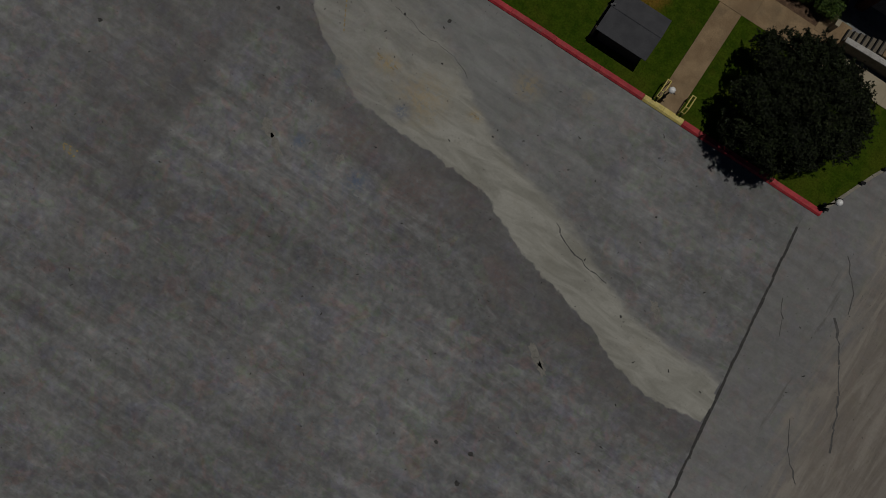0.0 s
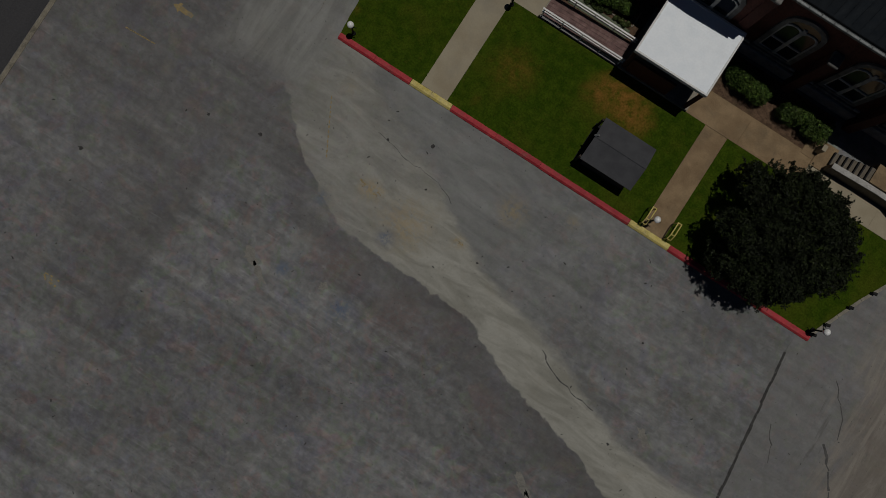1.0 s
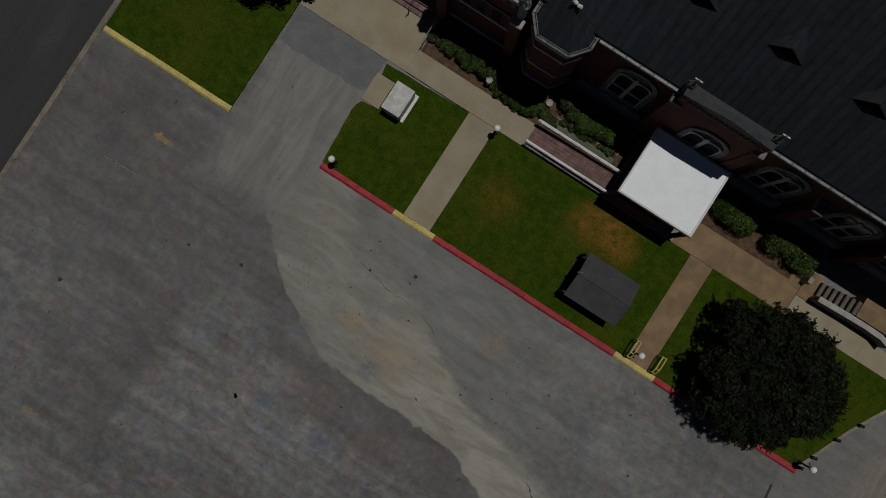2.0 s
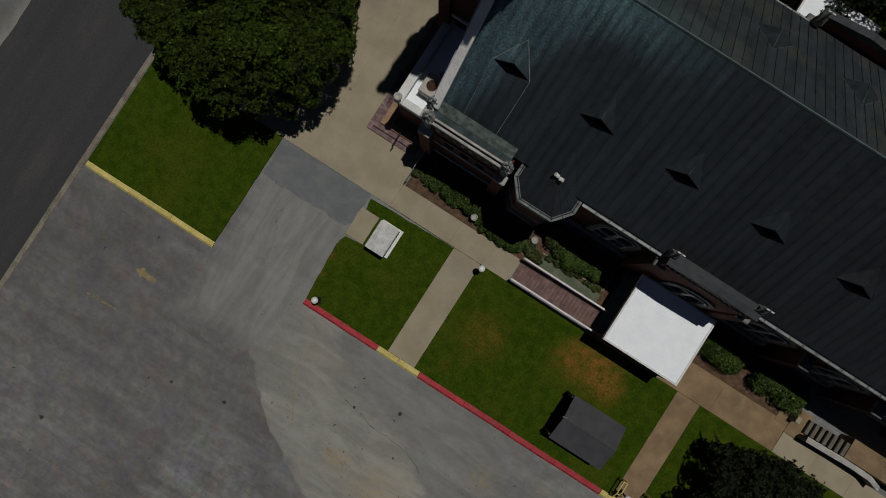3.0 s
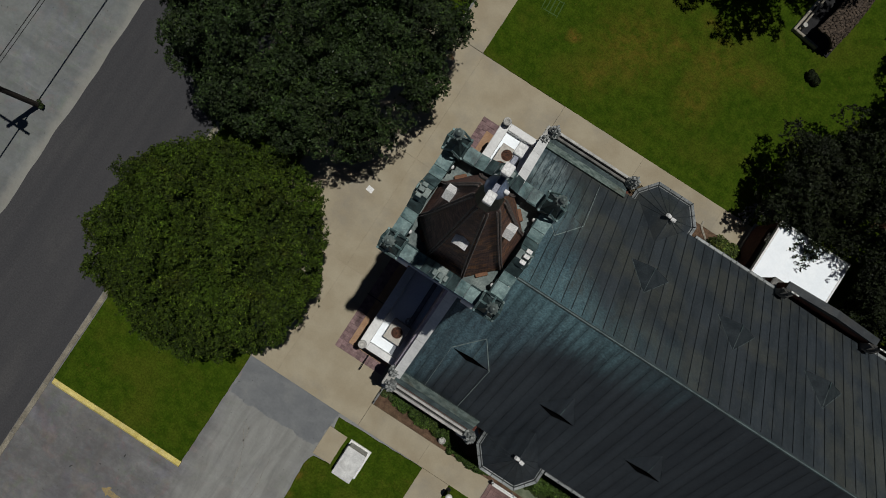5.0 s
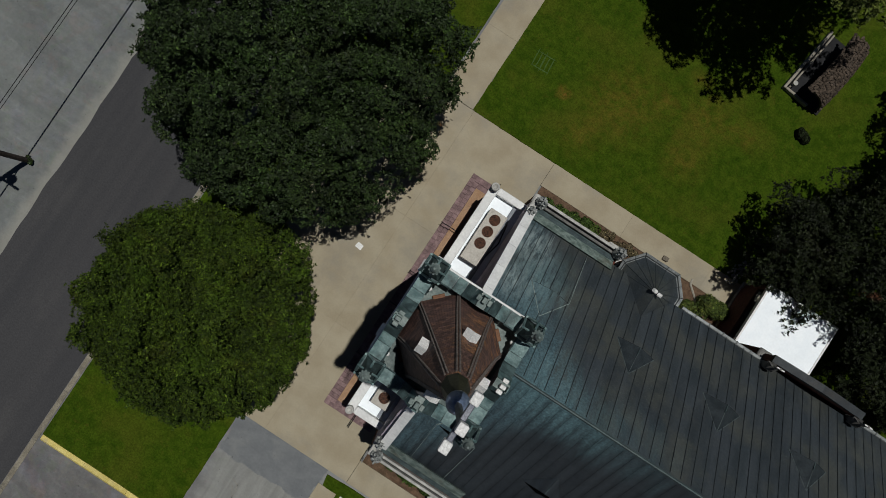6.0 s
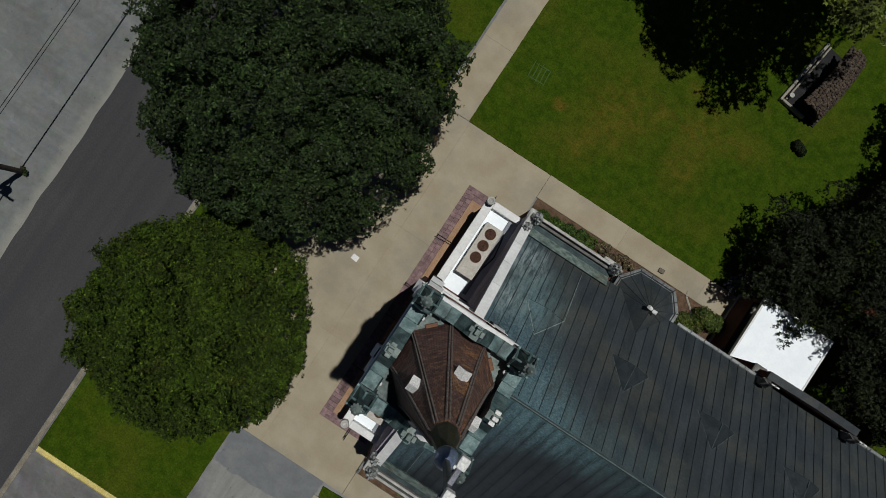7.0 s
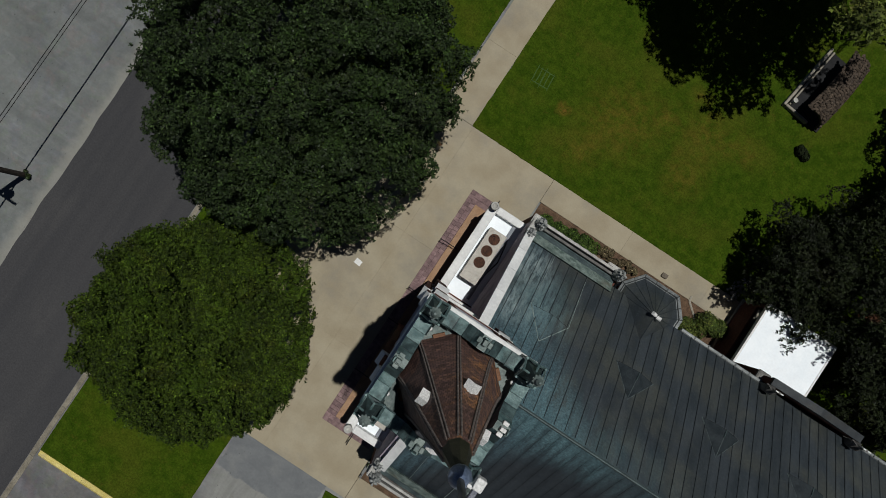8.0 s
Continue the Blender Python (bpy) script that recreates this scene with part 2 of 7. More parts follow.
def roof_material():
    """Old copper: dark bronze, with verdigris along the ridge and over the front bays."""
    m = Nodes("weathered_copper_roof")
    run = m.noise(1.2, 6, 0.6, stretch=(1.6, 0.28, 0.28))
    mid, fine = m.noise(3.0, 5, 0.6), m.noise(11.0, 6, 0.75)
    x = m.tree.nodes.new("ShaderNodeSeparateXYZ")
    m.put(x.inputs[0], m.pos)
    # colour carries how the slopes catch light: garden side greyer, other dark bronze
    pale_slope = m.ramp(m.math("ADD", x.outputs[1], m.math("MULTIPLY", mid, 0.3)), 32.45, 32.65)
    dark_slope = m.math("SUBTRACT", 1.0, pale_slope)
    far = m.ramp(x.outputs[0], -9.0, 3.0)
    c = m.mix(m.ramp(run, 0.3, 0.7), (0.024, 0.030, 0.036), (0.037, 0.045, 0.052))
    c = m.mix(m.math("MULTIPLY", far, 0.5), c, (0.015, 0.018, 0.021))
    c = m.mix(pale_slope, c, m.mix(m.ramp(run, 0.3, 0.7), (0.029, 0.037, 0.043), (0.050, 0.060, 0.069)))
    c = m.mix(m.math("MULTIPLY", m.math("MULTIPLY", m.ramp(m.noise(0.5, 5), 0.42, 0.66), 0.6), pale_slope), c, (0.082, 0.084, 0.068))
    drip = m.noise(2.2, 6, 0.7, stretch=(2.6, 0.5, 0.5))
    fleck = m.noise(13.0, 5, 0.7)
    # verdigris hangs from the ridge and the front gable, and thins out down the slope
    back = m.math("SUBTRACT", m.math("ADD", x.outputs[0], m.math("MULTIPLY", run, 2.2)), m.math("MULTIPLY", m.math("SUBTRACT", x.outputs[2], 9.6), 0.75))
    front = m.ramp(back, -11.6, -9.4, 1.0, 0.0)
    front = m.math("MULTIPLY", front, m.ramp(m.noise(0.7, 4, 0.6, stretch=(1, 0.5, 0.5)), 0.3, 0.6, 0.45, 1.0))
    lean = m.mix(m.ramp(fleck, 0.35, 0.65), (0.044, 0.082, 0.100), (0.118, 0.200, 0.228))
    c = m.mix(m.math("MULTIPLY", m.math("MULTIPLY", front, m.ramp(drip, 0.22, 0.55)), 0.9), c, lean)
    crest = m.math("MULTIPLY", m.ramp(m.math("ADD", x.outputs[2], m.math("MULTIPLY", drip, 1.5)), 12.2, 13.5), m.ramp(m.math("ADD", x.outputs[0], m.math("MULTIPLY", run, 8.0)), -7.5, 0.5, 1.0, 0.0))
    crest = m.math("MULTIPLY", crest, m.math("SUBTRACT", 1.0, m.math("MULTIPLY", pale_slope, 0.6)))
    c = m.mix(m.math("MULTIPLY", crest, m.ramp(drip, 0.25, 0.55, 0.25, 0.85)), c, m.mix(m.ramp(fleck, 0.35, 0.65), (0.085, 0.155, 0.172), (0.160, 0.282, 0.305)))
    pale = m.math("MULTIPLY", front, m.ramp(drip, 0.56, 0.74))
    c = m.mix(m.math("MULTIPLY", pale, 0.45), c, (0.19, 0.255, 0.25))
    c = m.mix(m.math("MULTIPLY", m.math("MULTIPLY", m.math("MAXIMUM", m.near(-13.2, 35.4, 0.1, 1.5, 0.6), m.near(-13.1, 37.0, 0.3, 1.6, 0.6)), m.ramp(drip, 0.38, 0.62)), 0.8), c, (0.40, 0.47, 0.46))
    c = m.mix(m.math("MULTIPLY", m.math("MULTIPLY", m.near(-12.2, 36.0, 0.2, 2.6, 1.0), m.ramp(drip, 0.36, 0.60)), 0.6), c, (0.17, 0.25, 0.25))
    speck = m.ramp(m.noise(16.0, 3, 0.6), 0.58, 0.68)
    c = m.mix(m.math("MULTIPLY", speck, m.math("ADD", m.ramp(pale_slope, 0.0, 1.0, 0.05, 0.13), m.math("MULTIPLY", front, 0.25))), c, (0.19, 0.23, 0.21))
    c = m.mix(1.0, c, m.ramp(fine, 0.25, 0.75, 0.78, 1.20), "MULTIPLY")
    # each sheet between two seams has aged a little differently
    across = m.math("DIVIDE", m.math("ADD", x.outputs[0], 13.5), 0.435)
    sheet = m.tree.nodes.new("ShaderNodeTexWhiteNoise")
    sheet.noise_dimensions = "1D"
    m.put(sheet.inputs["W"], m.math("FLOOR", across))
    c = m.mix(1.0, c, m.ramp(sheet.outputs["Value"], 0.0, 1.0, 0.91, 1.09), "MULTIPLY")
    # soft dark stripes along the seams of the darker slope
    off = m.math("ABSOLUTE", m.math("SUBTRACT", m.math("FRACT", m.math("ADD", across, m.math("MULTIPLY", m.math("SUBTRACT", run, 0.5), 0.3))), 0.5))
    seam_stripe = m.math("MULTIPLY", m.math("MULTIPLY", m.ramp(off, 0.0, 0.5), m.ramp(m.noise(0.8, 4, 0.6, stretch=(1, 0.4, 0.4)), 0.35, 0.65, 0.08, 0.42)), dark_slope)
    c = m.mix(seam_stripe, c, (0.010, 0.012, 0.014))
    return m.done(c, m.ramp(mid, 0.3, 0.7, 0.42, 0.6), 0.3, 0.25, fine, 0.5)


def leaf_material(name, a, b, c3, glint=0.4):
    m = Nodes(name)
    c = m.mix(m.island(), a, b)
    for x, y in ((-19.3, 39.6), (0.9, 43.6)):
        c = m.mix(m.math("MULTIPLY", m.near(x, y, 0.15, 0.5, 0.4), 0.8), c, (0.15, 0.055, 0.03))
    c = m.mix(m.math("MULTIPLY", m.ramp(m.noise(0.5, 3), 0.45, 0.7), 0.6), c, c3)
    # some leaves painted brighter for the sparkle of sun, others darker
    spark = m.math("FRACT", m.math("MULTIPLY", m.island(), 37.0))
    c = m.mix(1.0, c, m.ramp(spark, 0.0, 0.5, 0.62, 1.0), "MULTIPLY")
    c = m.mix(1.0, c, m.ramp(spark, 0.85, 1.0, 1.0, 1.9), "MULTIPLY")
    # whole tufts stand paler or darker than their neighbours
    c = m.mix(1.0, c, m.ramp(m.attr("tuft"), 0.0, 1.0, 0.66, 1.38), "MULTIPLY")
    # broad boughs differ, some with browner growth
    c = m.mix(1.0, c, m.ramp(m.noise(0.8, 3, 0.6), 0.3, 0.7, 0.70, 1.28), "MULTIPLY")
    c = m.mix(m.ramp(m.noise(0.55, 4, 0.6), 0.54, 0.70, 0.0, 0.45), c, m.mix(1.0, c, (1.25, 0.80, 0.85), "MULTIPLY"))
    # waxy leaves: some shine, most are dull
    gloss = m.math("FRACT", m.math("MULTIPLY", m.island(), 91.0))
    return m.done(c, m.ramp(gloss, 0.55, 1.0, 0.75, 0.75 - 0.38 * glint), 0, 0, None, 0.12 + 0.25 * glint)


GROUND, GRASS, ROOF = ground_material(), grass_material(), roof_material()
def road_material():
    """Old asphalt with tyre-polished lanes along the street."""
    m = Nodes("road_asphalt")
    lane = m.noise(1.1, 4, 0.55, stretch=(1.0, 0.03, 1))
    blot, fine = m.noise(0.45, 5, 0.6, stretch=(1.0, 0.4, 1)), m.noise(12.0, 6, 0.75)
    c = m.mix(m.ramp(lane, 0.3, 0.7), (0.039, 0.039, 0.042), (0.049, 0.048, 0.050))
    c = m.mix(m.math("MULTIPLY", m.ramp(blot, 0.5, 0.75), 0.35), c, (0.078, 0.075, 0.072))
    c = m.mix(m.math("MULTIPLY", m.ramp(m.noise(2.5, 5, 0.7), 0.58, 0.72), 0.3), c, (0.026, 0.026, 0.028))
    c = m.mix(1.0, c, m.ramp(fine, 0.25, 0.75, 0.78, 1.2), "MULTIPLY")
    return m.done(c, 0.9, 0, 0.4, fine, 0.2)


ROAD = road_material()
CONCRETE = plain("tan_concrete", (0.270, 0.228, 0.156), (0.322, 0.282, 0.202), 0.7, 0.9, 0, 0.06, 14, (0.225, 0.205, 0.165), 0.70, 0.30, 0.25, 0.025, grain_range=(0.95, 1.04))
PATH_BROWN = plain("brown_stained_concrete", (0.180, 0.122, 0.068), (0.255, 0.180, 0.102), 1.0, 0.9, 0, 0.25, 30, (0.12, 0.095, 0.06), 0.5, 0.8, 0.25, 0.08)
KERB_GREY = plain("kerb_concrete", (0.22, 0.20, 0.16), (0.30, 0.275, 0.225), 2, 0.9, 0, 0.4, 30, (0.12, 0.11, 0.09), 0.5, 1.5, 0.25, 0.1)
GUTTER_CONC = plain("gutter_concrete", (0.175, 0.155, 0.118), (0.25, 0.225, 0.175), 1.5, 0.9, 0, 0.4, 20, (0.075, 0.07, 0.06), 0.6, 1.2, 0.25, 0.12)
RED = plain("faded_red_paint", (0.30, 0.018, 0.026), (0.40, 0.036, 0.042), 3, 0.7, 0, 0.3, 30, (0.25, 0.09, 0.08), 0.5, 2.5, 0.35, 0.08)
YELLOW = plain("faded_yellow_paint", (0.50, 0.40, 0.10), (0.60, 0.50, 0.18), 3, 0.7, 0, 0.3, 30, (0.35, 0.30, 0.18), 0.5, 2.5, 0.35, 0.08)
STONE = plain("grey_limestone", (0.33, 0.32, 0.30), (0.45, 0.44, 0.41), 2.5, 0.85, 0, 0.4, 25, (0.17, 0.17, 0.16), 0.6, 1.2, 0.3, 0.08)
PINNACLE_STONE = plain("lichened_pinnacle_stone", (0.12, 0.13, 0.13), (0.40, 0.405, 0.385), 6.0, 0.85, 0, 0.5, 25, (0.045, 0.055, 0.055), 0.7, 3.0, 0.3, 0.1)
# limestone copy darkened in colour, mainly for stonework standing in shade
DIM_STONE = plain("dim_limestone", (0.10, 0.097, 0.09), (0.19, 0.182, 0.17), 2.5, 0.85, 0, 0.4, 25, (0.08, 0.08, 0.075), 0.6, 1.2, 0.3, 0.08)
COPING = plain("pale_stone_coping", (0.62, 0.62, 0.61), (0.72, 0.72, 0.70), 1.5, 0.8, 0, 0.15, 9, (0.48, 0.47, 0.45), 0.4, 1.0, 0.3, 0.05, grain_range=(0.9, 1.06))
BRICK_WALL = plain("red_brick", (0.070, 0.025, 0.019), (0.112, 0.040, 0.029), 6, 0.9, 0, 0.5, 24, (0.10, 0.045, 0.035), 0.5, 0.9, 0.25, 0.15)
STAIR_TREAD = plain("worn_stair_concrete", (0.105, 0.088, 0.066), (0.150, 0.128, 0.098), 2.0, 0.9, 0, 0.3, 20, (0.08, 0.07, 0.055), 0.5, 1.2)
# purple-grey stands in for shade and bounced roof light on the front wall
SHADE_PURPLE = plain("purple_grey_shade", (0.38, 0.32, 0.38), (0.47, 0.40, 0.46), 2.0, 0.9, 0, 0.3, 20, (0.06, 0.05, 0.055), 0.5, 0.9)
WHITE_ROOF = plain("white_membrane", (0.80, 0.85, 0.89), (0.86, 0.90, 0.93), 1.5, 0.6, 0, 0.06, 9, (0.76, 0.77, 0.78), 0.25, 0.8, 0.4, grain_range=(0.96, 1.02))
PATINA = plain("green_copper", (0.052, 0.098, 0.100), (0.165, 0.240, 0.234), 4.0, 0.6, 0.15, 0.4, 25, (0.034, 0.048, 0.048), 0.85, 1.9, 0.4, 0.06)
PATINA_DARK = plain("dark_green_copper", (0.022, 0.036, 0.038), (0.075, 0.115, 0.115), 4.0, 0.55, 0.2, 0.4, 25, (0.015, 0.02, 0.02), 0.7, 1.8, 0.4, 0.2)
PATINA_PALE = plain("pale_weathered_copper", (0.088, 0.120, 0.114), (0.190, 0.225, 0.210), 3.5, 0.65, 0.1, 0.4, 25, (0.060, 0.085, 0.085), 0.8, 1.4, 0.4, 0.15)
PATINA_EDGE = plain("chalky_verdigris_edge", (0.14, 0.18, 0.17), (0.30, 0.36, 0.34), 5.0, 0.7, 0.1, 0.3, 25)
BARK = plain("bark", (0.06, 0.045, 0.035), (0.11, 0.085, 0.065), 8, 0.95, 0, 0.8, 30)
LEAF_A = leaf_material("bright_oak_leaves", (0.0095, 0.0205, 0.0014), (0.047, 0.072, 0.0052), (0.030, 0.058, 0.0026), glint=0.2)
LEAF_B = leaf_material("dark_oak_leaves", (0.0055, 0.0130, 0.0026), (0.026, 0.045, 0.0090), (0.017, 0.037, 0.0045), glint=0.6)

LEAF_C = leaf_material("black_green_leaves", (0.0038, 0.0068, 0.0015), (0.0128, 0.0188, 0.0042), (0.0102, 0.016, 0.0026))

IRON = plain("black_iron", (0.015, 0.015, 0.016), (0.03, 0.03, 0.03), 6, 0.55, 0.6, 0.2, 40)
STEEL = plain("grey_galvanised_steel", (0.30, 0.31, 0.31), (0.42, 0.42, 0.41), 5, 0.45, 0.6, 0.2, 40, (0.2, 0.19, 0.17), 0.5)
STEEL_DARK = plain("dull_blue_grey_steel", (0.10, 0.105, 0.13), (0.17, 0.175, 0.20), 5, 0.5, 0.4, 0.2, 40)
CABINET = plain("grey_beige_cabinet", (0.36, 0.335, 0.29), (0.45, 0.42, 0.37), 3, 0.6, 0, 0.2, 30, (0.15, 0.13, 0.11), 0.5, 1.5)
RUST = plain("rusty_brown_grille", (0.10, 0.045, 0.025), (0.17, 0.075, 0.04), 12, 0.85, 0.2, 0.6, 40)
WHITE_PAINT = plain("chalky_white_paint", (0.62, 0.62, 0.60), (0.74, 0.73, 0.71), 3, 0.7, 0, 0.2, 30, (0.45, 0.44, 0.41), 0.5, 1.5)
LID = plain("weathered_white_lid", (0.46, 0.46, 0.45), (0.62, 0.62, 0.60), 3.0, 0.8, 0, 0.3, 20, (0.28, 0.27, 0.25), 0.5, 2.2)
GLOBE = plain("white_globe_glass", (0.75, 0.75, 0.73), (0.82, 0.82, 0.80), 4, 0.35, 0, 0.0, 30)
def spire_material():
    """Brown metal shingles, purplish, with rust bleeding down a few faces."""
    m = Nodes("brown_copper_shingle")
    c = m.mix(m.ramp(m.noise(6.0, 5), 0.3, 0.7), (0.078, 0.046, 0.042), (0.140, 0.080, 0.066))
    xyz = m.tree.nodes.new("ShaderNodeSeparateXYZ")
    m.put(xyz.inputs[0], m.pos)
    # the weather side towards the garden has rusted, the street side is still purplish
    side = m.ramp(m.math("ADD", xyz.outputs[0], m.math("MULTIPLY", m.noise(1.2, 3), 0.9)), -14.7, -13.9, 0.2, 1.0)
    rust = m.math("MULTIPLY", m.ramp(m.noise(1.8, 6, 0.65), 0.42, 0.62), m.ramp(m.noise(6.0, 4, 0.6, stretch=(1, 1, 0.6)), 0.35, 0.65))
    c = m.mix(m.math("MULTIPLY", m.math("MULTIPLY", rust, side), 0.9), c, (0.34, 0.158, 0.062))
    # shingles, each course laid half a tile over the one below
    course = m.math("DIVIDE", m.math("SUBTRACT", xyz.outputs[2], 19.75), 0.11)
    turn = m.math("ARCTAN2", m.math("SUBTRACT", xyz.outputs[1], 32.50), m.math("SUBTRACT", xyz.outputs[0], -14.55))
    column = m.math("ADD", m.math("MULTIPLY", turn, 48 / math.tau), m.math("MULTIPLY", m.math("FLOOR", course), 0.5))
    join = m.tree.nodes.new("ShaderNodeCombineXYZ")
    m.put(join.inputs[0], m.math("FLOOR", column)), m.put(join.inputs[1], m.math("FLOOR", course))
    tile = m.tree.nodes.new("ShaderNodeTexWhiteNoise")
    m.put(tile.inputs["Vector"], join.outputs[0])
    c = m.mix(1.0, c, m.ramp(tile.outputs["Value"], 0.0, 1.0, 0.72, 1.35), "MULTIPLY")
    gap = m.ramp(m.math("ABSOLUTE", m.math("SUBTRACT", m.math("FRACT", column), 0.5)), 0.36, 0.48)
    # dark lines in the colour for the shadow under each lap, and tile joints
    lap = m.ramp(m.math("FRACT", course), 0.68, 0.95)
    c = m.mix(m.math("MULTIPLY", m.math("MAXIMUM", lap, gap), 0.7), c, (0.022, 0.014, 0.012))
    return m.done(c, 0.65, 0.1, 0.5, tile.outputs["Value"], 0.35, 0.01)


SPIRE = spire_material()
SPIRE_HIP = plain("grey_brown_hip_shingle", (0.090, 0.075, 0.068), (0.190, 0.155, 0.135), 9, 0.7, 0.1, 0.4, 20)
RUST_HATCH = plain("brown_rust", (0.13, 0.062, 0.034), (0.21, 0.105, 0.055), 8, 0.8, 0.1, 0.4, 30)
CAP_DARK = plain("dark_olive_metal", (0.020, 0.021, 0.012), (0.048, 0.046, 0.028), 6, 0.6, 0.2, 0.3, 30)
FAN_WELL = plain("rusty_fan_blades", (0.012, 0.006, 0.005), (0.085, 0.036, 0.020), 9.0, 0.85, 0.1, 0.6, 30)
LOUVRE = plain("blue_grey_louvre", (0.15, 0.165, 0.19), (0.22, 0.235, 0.26), 3, 0.7, 0, 0.3, 20)
# near-black colour supplies the shade that the south vents' shallow shape lacks
VENT_SHADE = plain("black_vent_shade", (0.002, 0.002, 0.002), (0.004, 0.004, 0.004), 3, 1.0, 0, 0.0, 20, spec=0.0)
# near-black stands in for shade in openings, slots and under roofs
DARK = plain("near_black_surface", (0.008, 0.008, 0.009), (0.014, 0.014, 0.015), 3, 0.9, 0, 0.1, 20)
GUTTER = plain("grey_gutter_metal", (0.10, 0.11, 0.11), (0.19, 0.20, 0.20), 3, 0.5, 0.3, 0.3, 20, (0.08, 0.09, 0.09), 0.5, 1.0)
GUTTER_DARK = plain("dark_gutter_metal", (0.035, 0.038, 0.04), (0.065, 0.07, 0.07), 3, 0.6, 0.3, 0.3, 20)
GUTTER_GREEN = plain("olive_green_copper", (0.070, 0.105, 0.092), (0.235, 0.290, 0.262), 3.5, 0.65, 0.1, 0.4, 18, (0.10, 0.088, 0.055), 0.7, 0.9)
PALE_FLASHING = plain("grey_green_flashing", (0.052, 0.066, 0.070), (0.100, 0.124, 0.124), 2.5, 0.6, 0.1, 0.3, 20)
FLASHING = plain("pale_teal_flashing", (0.040, 0.056, 0.060), (0.085, 0.115, 0.115), 2.5, 0.6, 0.1, 0.3, 20)
GABLE_LEAD = plain("dark_lead_sheet", (0.018, 0.022, 0.026), (0.034, 0.039, 0.042), 3, 0.7, 0.1, 0.3, 20, (0.038, 0.034, 0.026), 0.6, 1.2)
DORMER_COPPER = plain("dark_dormer_copper", (0.020, 0.027, 0.031), (0.038, 0.047, 0.052), 3, 0.5, 0.3, 0.3, 20)
SEAM = plain("copper_seam", (0.024, 0.030, 0.034), (0.042, 0.050, 0.056), 3, 0.6, 0.2, 0.2, 20, (0.05, 0.075, 0.073), 0.4, 0.6)
RIDGE_CAP = plain("verdigris_ridge", (0.036, 0.054, 0.057), (0.076, 0.106, 0.106), 2, 0.6, 0.15, 0.4, 20, (0.05, 0.06, 0.06), 0.6, 0.8)
GLASS = plain("dark_window_glass", (0.012, 0.014, 0.018), (0.02, 0.022, 0.026), 2, 0.12, 0, 0.0, 20, spec=0.6)
PAVER = plain("purple_brick_paver", (0.158, 0.102, 0.104), (0.238, 0.160, 0.156), 5, 0.9, 0, 0.4, 30, (0.11, 0.08, 0.075), 0.4, 1.0, 0.25, 0.18)
LANDING = plain("orange_tan_landing", (0.27, 0.16, 0.09), (0.34, 0.215, 0.13), 2, 0.9, 0, 0.3, 30, (0.20, 0.13, 0.085), 0.5, 1.0)
RAMP_BRICK = plain("pink_brick_ramp", (0.130, 0.080, 0.074), (0.210, 0.132, 0.120), 2.5, 0.9, 0, 0.4, 30, (0.14, 0.115, 0.11), 0.6, 1.0, 0.25, 0.12)
MOSSY = plain("mossy_concrete", (0.080, 0.100, 0.060), (0.135, 0.150, 0.098), 2.0, 0.9, 0, 0.3, 20, (0.07, 0.085, 0.05), 0.6, 1.2)
MULCH = plain("brown_mulch", (0.075, 0.045, 0.028), (0.14, 0.088, 0.055), 5, 0.95, 0, 0.9, 22, (0.045, 0.04, 0.02), 0.5, 1.0, 0.2, depth=0.06)
TARP = plain("charcoal_roof_sheet", (0.040, 0.041, 0.046), (0.056, 0.057, 0.062), 1.5, 0.8, 0, 0.2, 30)
WOOD = plain("creosoted_pole", (0.030, 0.022, 0.017), (0.055, 0.042, 0.032), 6, 0.9, 0, 0.5, 30)
FIELDSTONE = plain("brown_fieldstone", (0.030, 0.023, 0.017), (0.088, 0.065, 0.047), 7, 0.9, 0, 0.6, 20, (0.07, 0.055, 0.045), 0.5, 1.5, 0.25, 0.25)
YELLOW_WORN = plain("worn_yellow_marking", (0.235, 0.180, 0.085), (0.290, 0.215, 0.095), 4, 0.9, 0, 0.3, 30, (0.165, 0.150, 0.125), 0.85, 3.0)
TAR = plain("tar_sealant", (0.030, 0.029, 0.028), (0.055, 0.053, 0.05), 5, 0.9, 0, 0.4, 30)
PALE_SILT = plain("pale_silt", (0.165, 0.158, 0.140), (0.215, 0.206, 0.182), 3, 0.95, 0, 0.3, 20, (0.135, 0.130, 0.118), 0.7, 2.0)
CRACK = plain("crack_filler", (0.062, 0.060, 0.058), (0.095, 0.092, 0.088), 5, 0.9, 0, 0.4, 30)
LEAF_HEDGE = leaf_material("hedge_leaves", (0.018, 0.038, 0.006), (0.052, 0.086, 0.013), (0.040, 0.075, 0.010))
BLUE_CAP = plain("blue_grey_cap", (0.10, 0.135, 0.21), (0.17, 0.21, 0.29), 4, 0.4, 0.3, 0.2, 20)



# ---- mesh helpers ----
def mesh_of(name, bm, material):
    me = bpy.data.meshes.new(name)
    bm.normal_update()
    bm.to_mesh(me)
    bm.free()
    for mt in material if isinstance(material, (list, tuple)) else [material]:
        me.materials.append(mt)
    return me


def thing(name, bm, material, label, category, group="", kind=""):
    return tagged(new(name, mesh_of(name, bm, material)), label, category, group, kind)


def hub(name, at, label, category, group="", kind="", turn=0.0):
    ob = new(name)
    ob.matrix_basis = pose(*at, 0, 0, turn)
    return tagged(ob, label, category, group, kind)


